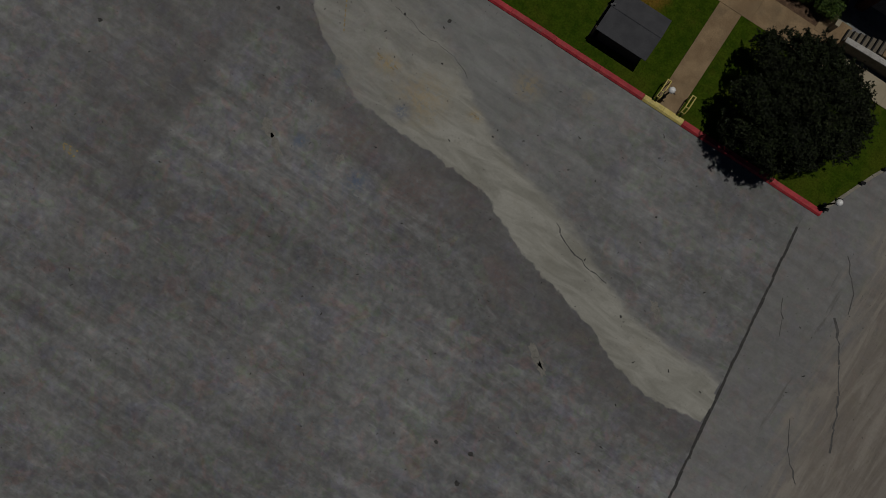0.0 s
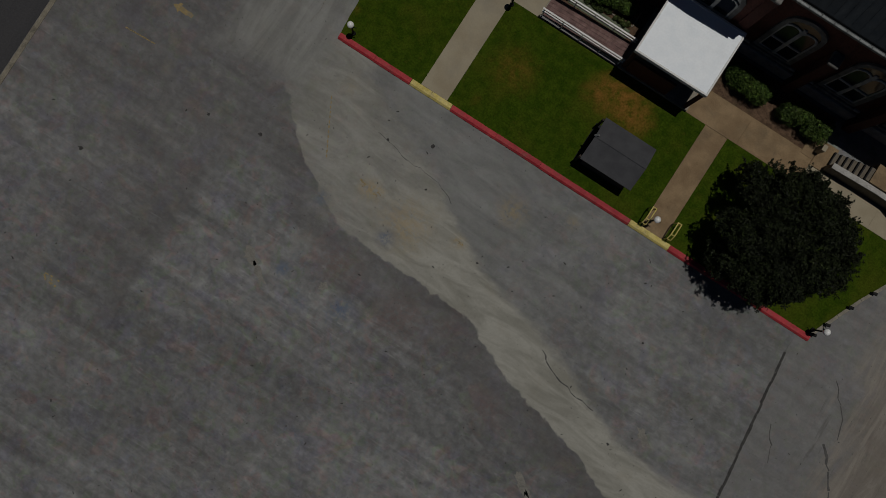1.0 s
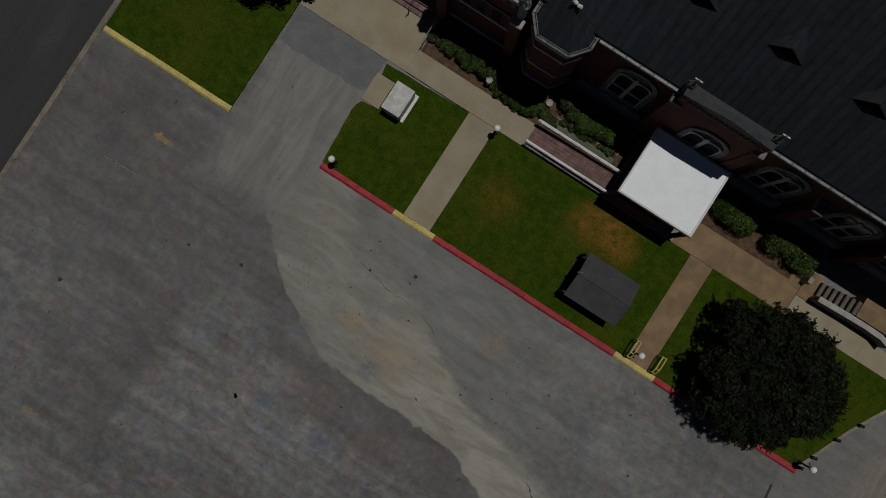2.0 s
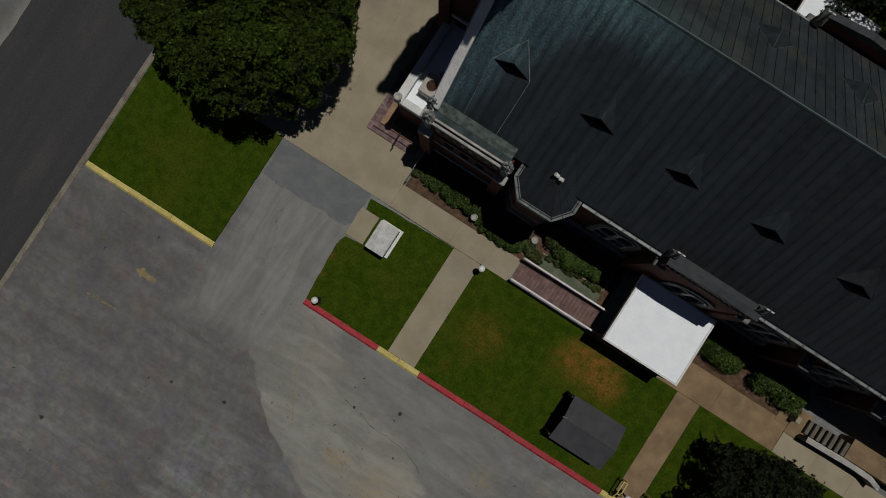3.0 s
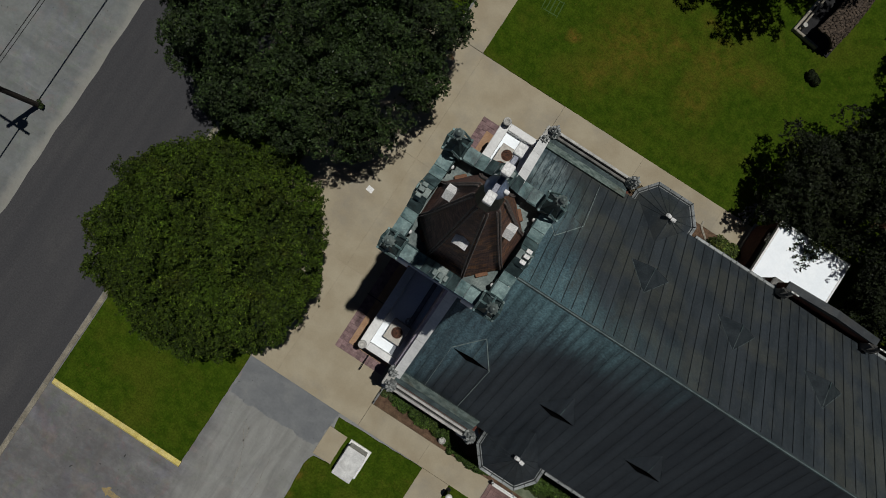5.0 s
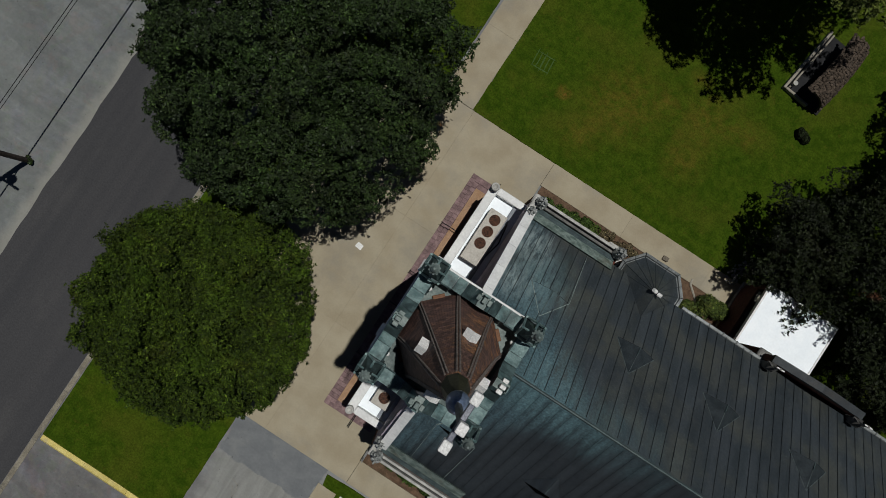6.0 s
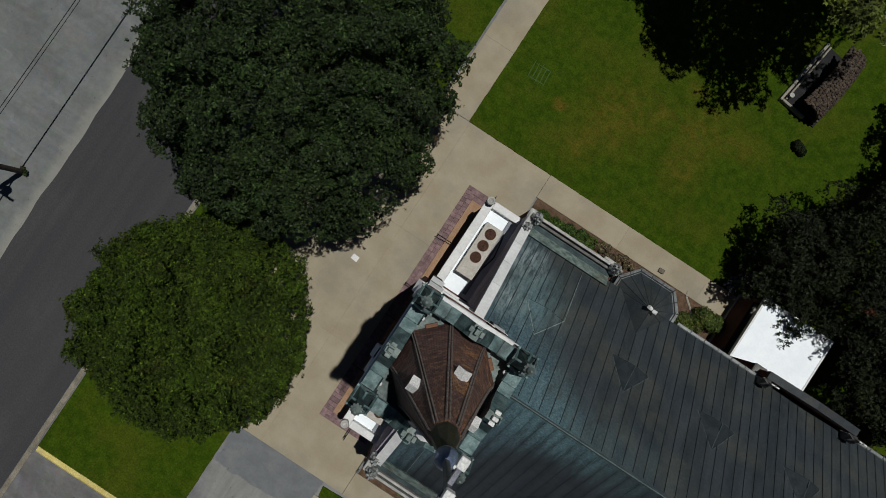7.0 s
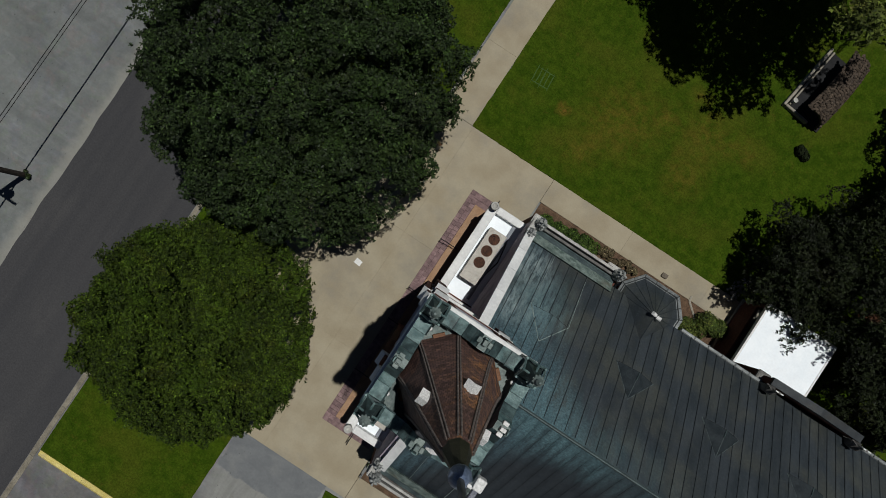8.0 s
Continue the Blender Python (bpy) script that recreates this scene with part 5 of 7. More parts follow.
# ---- steeple ----
TX, TY, TH = -14.52, 32.48, 1.55
tower = part("tower", box(-TH, -TH, -0.2, TH, TH, 19.3), BRICK_WALL, church, "square brick bell tower with stone bands", at=(TX, TY, 0))
for k in range(4):
    rot = Matrix.Rotation(k * math.pi / 2, 4, "Z")
    for z0, z1, d in ((18.95, 19.25, 0.16), (17.55, 17.8, 0.10), (13.5, 13.75, 0.10), (9.6, 9.85, 0.09), (5.0, 5.3, 0.10)):
        part("string_course", box(-TH - d, -TH - d, z0, TH + d - 0.002, -TH + 0.02, z1, 0.03), COPING, tower, at=rot)
    # belfry: stone-framed arch closed by louvres, with blind panels over it
    part("louvre_panel", plate(arch_outline(1.55, 13.85, 15.9, 17.1), -TH - 0.045, -TH + 0.05), LOUVRE, tower, "blue-grey louvred belfry opening", at=rot)
    part("belfry_arch", plate(arch_outline(1.95, 13.8, 15.95, 17.4), -TH - 0.09, -TH + 0.05, hole=arch_outline(1.55, 13.85, 15.9, 17.1)), BRICK_WALL, tower, at=rot)
    for j in range(8):
        part("louvre_slat", box(-0.72, -TH - 0.052, 14.0 + j * 0.25, 0.72, -TH - 0.04, 14.05 + j * 0.25), LOUVRE, tower, at=rot)
    for j in range(5):
        part("panel", box(-1.0 + j * 0.44, -TH - 0.04, 18.05, -0.74 + j * 0.44, -TH + 0.02, 18.7, 0.01), LOUVRE if j % 2 == 0 else BRICK_WALL, tower, at=rot)
    # angle buttresses with sloped caps
    for sx in (-1, 1):
        xa, xb = (sx * (TH - 0.42), sx * (TH + 0.002))
        x0, x1 = min(xa, xb), max(xa, xb)
        # shallower where the roof meets the tower
        deep = (0.85, 0.4, 0.4 if sx < 0 else 1.0, 1.0)[k]
        for z0, z1, d in ((-0.2, 12.8, 0.36), (12.8, 16.1, 0.22), (16.1, 17.5, 0.13)):
            part("buttress", box(x0, -TH - d * deep, z0, x1, -TH + 0.01, z1), BRICK_WALL, tower, at=rot)
        for z1, d, d2 in ((12.8, 0.39, 0.23), (16.1, 0.25, 0.14)):
            bm = bmesh.new()
            d, d2 = d * deep, d2 * deep
            q = [(-TH - d, z1 - 0.02), (-TH + 0.01, z1 - 0.02), (-TH + 0.01, z1 + 0.42), (-TH - d2, z1 + 0.42), (-TH - d, z1 + 0.12)]
            along(q, x0 - 0.03, x1 + 0.03, bm)
            part("buttress_cap", bm, COPING, tower, "sloped pale stone cap", at=rot)
    # parapet rising to a gable in the middle, coped in green copper
    up = [(-TH, 20.2), (-0.78, 20.2), (-0.50, 20.30), (-0.26, 20.55), (-0.12, 20.95), (0.12, 20.95), (0.26, 20.55), (0.50, 20.30), (0.78, 20.2), (TH, 20.2)]
    part("parapet", plate([(-TH, 19.25), (TH, 19.25)] + up[::-1], -TH - 0.02, -TH + 0.2), LOUVRE, tower, at=rot)
    for j, ((xa, za), (xb, zb)) in enumerate(zip(up, up[1:])):
        bm = bmesh.new()
        q = [(xa + 0.006, za - 0.02), (xb - 0.006, zb - 0.02), (xb - 0.006, zb + 0.06), (xa + 0.006, za + 0.06)]
        plate(q, -TH - 0.09, -TH + 0.29, bm)
        part("copper_coping", bm, (PATINA, PATINA, PATINA_DARK, PATINA, PATINA_PALE, PATINA, PATINA_DARK, PATINA, PATINA)[j], tower, "green patinated copper coping", at=rot)
    part("coping_roll", rod((-TH, -TH + 0.30, 20.27), (-0.78, -TH + 0.30, 20.27), 0.022, 5), PATINA_DARK, tower, at=rot)
    part("coping_roll", rod((0.78, -TH + 0.30, 20.27), (TH, -TH + 0.30, 20.27), 0.022, 5), PATINA_DARK, tower, at=rot)
    top_mat = WHITE_PAINT if k == 1 else PATINA_PALE
    for j, sx in enumerate((-0.15, 0.0, 0.15)):
        part("finial_block", box(sx - 0.05, -TH + 0.0, 20.98, sx + 0.05, -TH + 0.15, 21.10 + (0.12 if j == 1 else 0.0), 0.012), top_mat, tower, at=rot)
    part("finial_block", box(-0.07, -TH - 0.06, 21.02, 0.07, -TH - 0.02, 21.32, 0.012), PATINA, tower, at=rot)
    for j in range(3):
        part("parapet_panel", box(-1.2 + j * 0.16, -TH - 0.05, 19.5, -1.1 + j * 0.16, -TH, 20.0, 0.01), STONE, tower, at=rot)
        part("parapet_panel", box(0.78 + j * 0.16, -TH - 0.05, 19.5, 0.88 + j * 0.16, -TH, 20.0, 0.01), STONE, tower, at=rot)
part("tower_deck", box(-TH + 0.1, -TH + 0.1, 19.3, TH - 0.1, TH - 0.1, 19.65), PATINA_PALE, tower, "green copper deck behind the parapet")
for sx in (-1, 1):
    for sy in (-1, 1):
        lamp_post = part("deck_lamp", lathe([(0.025, 19.6), (0.02, 20.02), (0.03, 20.04)], 8, centre=(sx * 1.235, sy * 0.97)), IRON, tower)
        part("lamp_globe", lathe([(0.02, 20.02), (0.055, 20.06), (0.065, 20.11), (0.05, 20.16), (0.015, 20.18)], 10, centre=(sx * 1.235, sy * 0.97), smooth=True), WHITE_PAINT, lamp_post, "small white globe")


def copper_pinnacle(w, z0, z1):
    """A square shaft, four thin gables round a hipped spirelet, and a leafy finial with a ring."""
    h = z1 - z0
    zb = z0 + h * 0.42
    bm = bmesh.new()
    box(-w * 0.46, -w * 0.46, z0, w * 0.46, w * 0.46, zb, 0.015, bm)
    box(-w * 0.56, -w * 0.56, zb - 0.06, w * 0.56, w * 0.56, zb + 0.03, 0.012, bm)
    lathe([(w * 0.62, zb + 0.03), (w * 0.34, zb + h * 0.20), (w * 0.09, zb + h * 0.42), (w * 0.07, zb + h * 0.46)], 4, bm, phase=math.pi / 4)
    bmesh.ops.recalc_face_normals(bm, faces=bm.faces)
    body = mesh_of("corner_pinnacle", bm, PATINA_DARK)
    bm = bmesh.new()
    for k in range(4):
        rot = Matrix.Rotation(k * math.pi / 2, 3, "Z")
        feet, apex = (Vector((-w * 0.52, -w * 0.54, zb + 0.03)), Vector((w * 0.52, -w * 0.54, zb + 0.03))), Vector((0, -w * 0.54, zb + h * 0.19))
        for f in feet:
            rod(rot @ f, rot @ apex, 0.032, 4, bm)
        rod(rot @ apex, rot @ Vector((0, -w * 0.12, zb + h * 0.22)), 0.028, 4, bm)
        rod(rot @ feet[0], rot @ (feet[0] + Vector((0, 0, 0.16))), 0.035, 5, bm)
    gables = mesh_of("gable_frame", bm, PATINA)
    bm = lathe([(w * 0.10, zb + h * 0.44), (w * 0.26, zb + h * 0.47), (w * 0.26, zb + h * 0.50), (w * 0.12, zb + h * 0.53), (w * 0.17, zb + h * 0.56), (w * 0.05, zb + h * 0.60)], 10)
    for k in range(10):
        a = k * math.pi / 5
        bmesh.ops.create_icosphere(bm, subdivisions=1, radius=w * 0.06, matrix=Matrix.Translation((w * 0.25 * math.cos(a), w * 0.25 * math.sin(a), zb + h * 0.485)))
    return body, gables, mesh_of("finial", bm, PATINA_PALE)


pin_body, pin_gables, pin_finial = copper_pinnacle(0.5, 19.2, 22.1)
for sx in (-1, 1):
    for sy in (-1, 1):
        p = part("corner_pinnacle", pin_body, None, church, "green copper pinnacle with ball finial", at=(TX + sx * 1.40, TY + sy * 1.455, 0))
        part("gable_frame", pin_gables, None, p)
        part("finial", pin_finial, None, p)


def spire_r(z):
    return float(np.interp(z, [19.6, 20.2, 21.0, 22.5, 26.6, 27.7], [1.36, 1.26, 1.10, 0.86, 0.225, 0.09]))


bm = bmesh.new()
z = 19.75
while z < 26.5:
    lip = 0.014 + random.uniform(0.0, 0.006)
    lathe([(spire_r(z) + lip, z), (spire_r(z + 0.11) + 0.008, z + 0.09), (spire_r(z + 0.11) - 0.02, z + 0.111)], 8, bm, phase=math.pi / 8)
    z += 0.11
courses = mesh_of("shingling", bm, SPIRE)
spire = part("spire", lathe([(1.2, 19.5), (1.0, 21.0), (0.75, 22.5), (0.15, 26.6)], 8, phase=math.pi / 8), SPIRE, church, "octagonal brown shingled spire with rust streaks", at=(TX - 0.03, TY + 0.02, 0))
tagged(part("shingling", courses, None, spire), kind="stuff")
part("spire_base", lathe([(1.30, 19.5), (1.30, 19.76)], 8, phase=math.pi / 8), BRICK_WALL, spire)
for k in range(4):
    part("hatch", box(-0.16, -1.33, 19.56, 0.16, -1.16, 19.80, 0.012), RUST_HATCH, spire, "small orange-brown hatch", at=Matrix.Rotation(math.pi / 4 + k * math.pi / 2, 4, "Z"))
for k in range(8):
    a = math.pi / 8 + k * math.pi / 4
    bm = bmesh.new()
    z = 19.75
    while z < 26.45:
        # pairs of small lapped hip shingles, one to a course
        for da in (-1, 1):
            ra, rb = spire_r(z) + 0.030, spire_r(z + 0.1) + 0.005
            off = 0.030 * da
            pa = Vector((ra * math.cos(a) - off * math.sin(a), ra * math.sin(a) + off * math.cos(a), z))
            pb = Vector((rb * math.cos(a) - off * math.sin(a), rb * math.sin(a) + off * math.cos(a), z + 0.095))
            rod(pa, pb, 0.021, 4, bm, 0.015)
        z += 0.11
    tagged(part("hip_roll", bm, SPIRE_HIP, spire), kind="stuff")
for k in range(4):
    rot = Matrix.Rotation(k * math.pi / 2, 4, "Z")
    r0 = spire_r(23.8) * math.cos(math.pi / 8)
    bm = bmesh.new()
    q = [(-0.10, 23.55), (0.10, 23.55), (0.10, 23.75), (0, 23.90), (-0.10, 23.75)]
    plate(q, -r0 - 0.19, -r0 + 0.25, bm)
    d = part("spire_dormer", bm, SPIRE_HIP, spire, "small spire dormer with white metal roof", at=rot)
    for sx in (-1, 1):
        bm = bmesh.new()
        q = [(sx * 0.15, 23.72), (0, 23.92), (0, 23.955), (sx * 0.165, 23.74)]
        plate(q, -r0 - 0.21, -r0 + 0.06, bm)
        part("dormer_roof", bm, WHITE_PAINT, d, "white metal roof")
part("spire_cap", lathe([(0.25, 26.45), (0.24, 26.6), (0.10, 27.65), (0.06, 27.75)], 8, phase=math.pi / 8), CAP_DARK, spire, "dark olive metal cap")
part("orb", lathe([(0.03, 27.66), (0.12, 27.74), (0.18, 27.86), (0.18, 27.94), (0.12, 28.06), (0.03, 28.14)], 14, smooth=True), BLUE_CAP, spire, "blue-grey metal orb")
cross = part("cross", box(-0.045, -0.045, 28.0, 0.045, 0.045, 29.56, 0.012), STEEL_DARK, spire, "blue-grey metal cross, its sunlit tips coloured white")
part("arm", box(-0.04, -0.30, 29.20, 0.04, 0.30, 29.28, 0.01), STEEL_DARK, cross, "dull grey arm")
# white blocks stand in for the cross's sunlit upper faces
for y in (-0.355, 0.355):
    part("arm_tip", box(-0.066, y - 0.085, 29.17, 0.066, y + 0.085, 29.33, 0.012), WHITE_PAINT, cross)
part("arm_tip", box(-0.066, -0.075, 29.54, 0.066, 0.075, 29.70, 0.012), WHITE_PAINT, cross)
# small white block on the east side of the orb
part("clamp", box(0.12, -0.03, 27.9, 0.20, 0.03, 28.08, 0.01), WHITE_PAINT, spire, "small white block beside the orb")

# ---- porches beside the tower ----
for side, y0, y1 in ((-1, 26.25, 31.3), (1, 33.98, 38.85)):
    porch = part("porch", box(-15.85, y0 + 0.1, -0.2, -14.02, y1 - 0.02, 3.85), BRICK_WALL, church, "low flat-roofed brick porch")
    part("porch_roof", box(-15.7, y0 + 0.2, 3.85, -14.03, y1 - 0.03, 3.93), WHITE_ROOF, porch, "bright white membrane roof")
    out = y0 if side < 0 else y1 - 0.36
    part("porch_coping", box(-15.95, y0, 3.85, -15.52, y1, 4.35, 0.03), COPING, porch, "pale stone parapet coping")
    part("porch_coping", box(-15.515, out, 3.85, -14.03, out + 0.36, 4.34, 0.03), COPING, porch)
    part("porch_coping", box(-14.5, y0 + 0.4, 3.94, -14.32, y1 - 0.4, 4.1, 0.02), LOUVRE, porch)
    oy = y0 + 0.15 if side < 0 else y1 - 0.15
    part("urn", lathe([(0.14, 4.3), (0.14, 4.5), (0.08, 4.55), (0.17, 4.66), (0.21, 4.8), (0.19, 4.92), (0.13, 4.93), (0.11, 4.8), (0.02, 4.76)], 12, centre=(-15.75, oy), smooth=True), STONE, porch, "hollow stone urn")


def condenser(at, lx, ly, fans, label):
    ob = hub("air_conditioner", at, label, "air conditioner", "rooftop condensers")
    part("cabinet", box(-lx / 2, -ly / 2, 0.06, lx / 2, ly / 2, 0.78, 0.02), CABINET, ob)
    for sx in (-1, 1):
        part("skid", box(sx * lx * 0.4 - 0.04, -ly / 2, 0, sx * lx * 0.4 + 0.04, ly / 2, 0.06), IRON, ob)
    for i in range(fans):
        y = 0 if fans == 1 else ly * 0.11 + (i - 1) * 0.63
        f = part("fan_guard", lathe([(0.27, 0.775), (0.27, 0.80), (0.255, 0.805), (0.25, 0.79)], 18, centre=(0, y)), RUST, ob, "rusty round fan grille")
        part("fan_well", lathe([(0.255, 0.785), (0.255, 0.792)], 18, centre=(0, y)), FAN_WELL, f)
        bm = bmesh.new()
        for k in range(10):
            a = k * math.pi / 5
            rod((0.04 * math.cos(a), y + 0.04 * math.sin(a), 0.815), (0.255 * math.cos(a), y + 0.255 * math.sin(a), 0.803), 0.007, 4, bm)
        for rr in (0.11, 0.18):
            for k in range(14):
                a, c = k * math.pi / 7, (k + 1) * math.pi / 7
                rod((rr * math.cos(a), y + rr * math.sin(a), 0.812), (rr * math.cos(c), y + rr * math.sin(c), 0.812), 0.006, 4, bm)
        part("wire_grille", bm, RUST, f)
        part("fan_hub", lathe([(0.05, 0.80), (0.05, 0.825)], 10, centre=(0, y)), FAN_WELL, f)
    return ob


condenser((-14.92, 36.45, 3.93), 0.90, 2.7, 3, "long grey three-fan condenser on the white roof")
condenser((-14.70, 27.70, 3.93), 0.92, 1.0, 1, "single-fan grey condenser on the white roof")
bm = rod((-14.5, 28.3, 3.98), (-14.5, 30.6, 3.98), 0.03, 6)
thing("refrigerant_pipe", bm, IRON, "dark insulated pipe on the porch roof", "pipe")
bm = bmesh.new()
for rr, zz in ((0.17, 4.6), (0.14, 4.66)):
    for k in range(14):
        a, c = k * math.pi / 7, (k + 1) * math.pi / 7
        rod((-14.5 + rr * math.cos(a), 28.42 + rr * math.sin(a), zz), (-14.5 + rr * math.cos(c), 28.42 + rr * math.sin(c), zz), 0.028, 5, bm)
rod((-14.5, 28.42, 3.93), (-14.5, 28.42, 4.66), 0.03, 6, bm)
for k in range(3):
    a = k * 2 * math.pi / 3
    rod((-14.5, 28.42, 4.6), (-14.5 + 0.17 * math.cos(a), 28.42 + 0.17 * math.sin(a), 4.6), 0.018, 5, bm)
thing("pipe_coil", bm, STEEL, "grey coiled pipe on a stem beside the condenser", "pipe")
bm = bmesh.new()
for a, b in (((-14.5, 34.6, 3.98), (-14.45, 35.3, 3.98)), ((-14.45, 35.3, 3.98), (-14.15, 36.6, 3.98)), ((-14.15, 36.6, 3.98), (-14.3, 37.6, 3.98))):
    rod(a, b, 0.03, 6, bm)
thing("refrigerant_pipe", bm, IRON, "dark insulated pipe on the porch roof", "pipe")

# front steps of brick, with a tan landing
steps = thing("front_steps", prism([(-17.1, 24.95), (-14.2, 24.95), (-14.2, 25.8), (-15.9, 25.8), (-15.9, 39.0), (-14.3, 39.0), (-14.3, 39.35), (-17.1, 39.35)], -0.2, 0.10), PAVER, "purple brick steps round the church front", "steps", kind="structure")
part("landing", prism([(-16.55, 25.5), (-14.2, 25.5), (-14.2, 25.84), (-15.93, 25.84), (-15.93, 38.7), (-16.55, 38.7)], 0.0, 0.45), LANDING, steps, "tan landing slab")
part("riser", prism([(-16.84, 25.2), (-14.2, 25.2), (-14.2, 25.49), (-16.56, 25.49), (-16.56, 38.95), (-16.84, 38.95)], 0.0, 0.27), PAVER, steps)
bx = mesh_of("brick", box(-0.13, 0.006, -0.08, 0.13, 0.234, 0.045, 0.008), PAVER)
by = mesh_of("brick", box(0.006, -0.13, -0.08, 0.234, 0.13, 0.045, 0.008), PAVER)
for i in range(59):
    y = 25.2 + i * 0.24
    part("brick", bx, None, steps, at=(-16.97, y - 0.02, 0.10 + random.uniform(-0.006, 0.006)))
    if i < 57:
        part("brick", bx, None, steps, at=(-16.70, y + 0.02, 0.27 + random.uniform(-0.006, 0.006)))
for i in range(12):
    x = -17.05 + i * 0.24
    part("brick", by, None, steps, at=(x, 25.08, 0.10 + random.uniform(-0.006, 0.006)))
    if i < 10:
        part("brick", by, None, steps, at=(x + 0.4, 25.34, 0.27 + random.uniform(-0.006, 0.006)))
        part("brick", by, None, steps, at=(x + 0.2, 39.15, 0.10 + random.uniform(-0.006, 0.006)))


def handrail(at, turn, length, label, material, h=0.85):
    ob = hub("handrail", at, label, "handrail", turn=turn)
    part("top_rail", rod((0, 0, h), (length, 0, h + 0.1), 0.025, 6), material, ob)
    part("post", rod((0.05, 0, -0.1), (0.05, 0, h), 0.022, 6), material, ob)
    part("post", rod((length - 0.05, 0, 0), (length - 0.05, 0, h + 0.1), 0.022, 6), material, ob)
    return ob


for y in (36.2, 33.2, 31.3, 28.2):
    handrail((-17.1, y, 0.05), 0, 1.0, "thin dark iron handrail on the brick steps", IRON)
handrail((-15.6, 39.5, 0.1), -90, 0.8, "thin dark iron handrail on the brick steps", IRON)
handrail((-15.3, 24.7, 0.05), 90, 0.9, "thin dark iron handrail on the brick steps", IRON)
handrail((-13.75, 23.6, 0.05), 90, 1.9, "thin pale handrail beside the planting bed", STEEL)

# ---- canopies ----
def canopy(name, x0, y0, x1, y1, label, walled):
    ob = hub(name, (x0, y0, 0), label, "canopy")
    w, d = x1 - x0, y1 - y0
    part("roof_sheet", box(0.04, 0.04, 3.16, w - 0.04, d - 0.04, 3.24, 0.01), WHITE_ROOF, ob, "bright white membrane")
    for a in ((0, 0, w, 0.10), (0, d - 0.10, w, d), (0, 0.101, 0.10, d - 0.101), (w - 0.10, 0.101, w, d - 0.101)):
        part("fascia", box(a[0], a[1], 2.98, a[2], a[3], 3.27, 0.012), WHITE_PAINT, ob)
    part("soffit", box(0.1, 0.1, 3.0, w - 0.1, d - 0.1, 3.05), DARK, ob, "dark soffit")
    for px in (0.15, w - 0.15):
        for py in (0.15, d - 0.15):
            part("post", box(px - 0.1, py - 0.1, 0, px + 0.1, py + 0.1, 3.0, 0.015), BRICK_WALL, ob)
    part("porch_slab", box(-0.05, -0.05, -0.1, w + 0.05, d + 0.05, 0.32), KERB_GREY, ob)
    for wall in ((0.28, 0.0, w - 1.4, 0.12), (0.0, 0.28, 0.12, d - 0.3), (w - 0.12, 0.28, w, d - 0.3))[:3 if walled else 1]:
        part("side_wall", box(wall[0], wall[1], 0.3, wall[2], wall[3], 2.2), BRICK_WALL, ob)
    return ob


canopy("canopy", -1.4, 22.15, 2.8, 25.85, "white flat-roofed entrance canopy on brick posts", False)
canopy("canopy", -1.98, 38.55, 1.95, 42.3, "white flat-roofed rear canopy dappled with leaf shade", True)

# ---- ramp ----
ramp = hub("ramp", (-6.45, 22.3, 0), "pink brick wheelchair ramp between white rails", "ramp")
part("ramp_body", along([(0.03, -0.2), (1.22, -0.2), (1.22, 0.07), (0.03, 0.07)], 0, 5.0), KERB_GREY, ramp)
me = mesh_of("brick", box(0.004, 0.004, -0.04, 0.204, 0.194, 0.05, 0.006), RAMP_BRICK)
for i in range(24):
    for j in range(6):
        part("brick", me, None, ramp, at=Matrix.Translation((0.05 + i * 0.206, 0.04 + j * 0.197, 0.10 + i * 0.0125 + random.uniform(-0.004, 0.004))))
part("ramp_fill", prism([(0.02, 0.04), (4.99, 0.04), (4.99, 1.2), (0.02, 1.2)], -0.1, 0.075), KERB_GREY, ramp)
part("ramp_edge", prism([(2.5, 0.02), (5.0, 0.02), (5.0, 1.22), (2.5, 1.22)], -0.1, 0.2), KERB_GREY, ramp)
for y in (0.0, 1.25):
    for h in (0.92, 0.55):
        part("rail", along([(y - 0.045, h + 0.1), (y + 0.045, h + 0.1), (y + 0.045, h + 0.16), (y - 0.045, h + 0.16)], 0, 5.05), WHITE_PAINT, ramp, "white pipe rail")
    for i in range(5):
        part("post", rod((0.1 + i * 1.2, y, -0.05), (0.1 + i * 1.2, y, 1.05), 0.035, 6), WHITE_PAINT, ramp)

# ---- stair by the east wall ----
stair = hub("side_stair", (9.9, 23.3, 0), "tan concrete stair beside a pale-capped wall", "steps", kind="structure")
part("stair_landing", box(0.0, 0.02, -0.1, 0.98, 1.5, 0.15, 0.015), PATH_BROWN, stair)
for i in range(7):
    part("tread", box(0.80 + i * 0.27, 0.50, -0.1, 1.06 + i * 0.27, 1.25, 0.17 + 0.15 * (i + 1), 0.012), STAIR_TREAD, stair)
    part("nosing", box(0.785 + i * 0.27, 0.50, 0.0, 0.80 + i * 0.27 + 0.05, 1.25, 0.176 + 0.15 * (i + 1)), DARK, stair)
part("upper_landing", box(2.70, 0.50, -0.1, 6.4, 1.6, 1.25, 0.015), PATH_BROWN, stair)
part("wall", prism([(0.75, 0.14), (3.4, 0.24), (4.5, 0.2), (5.1, 0.0), (5.1, 0.2), (4.5, 0.42), (3.4, 0.48), (0.75, 0.38)], -0.1, 1.02), STAIR_TREAD, stair, "grey low wall")
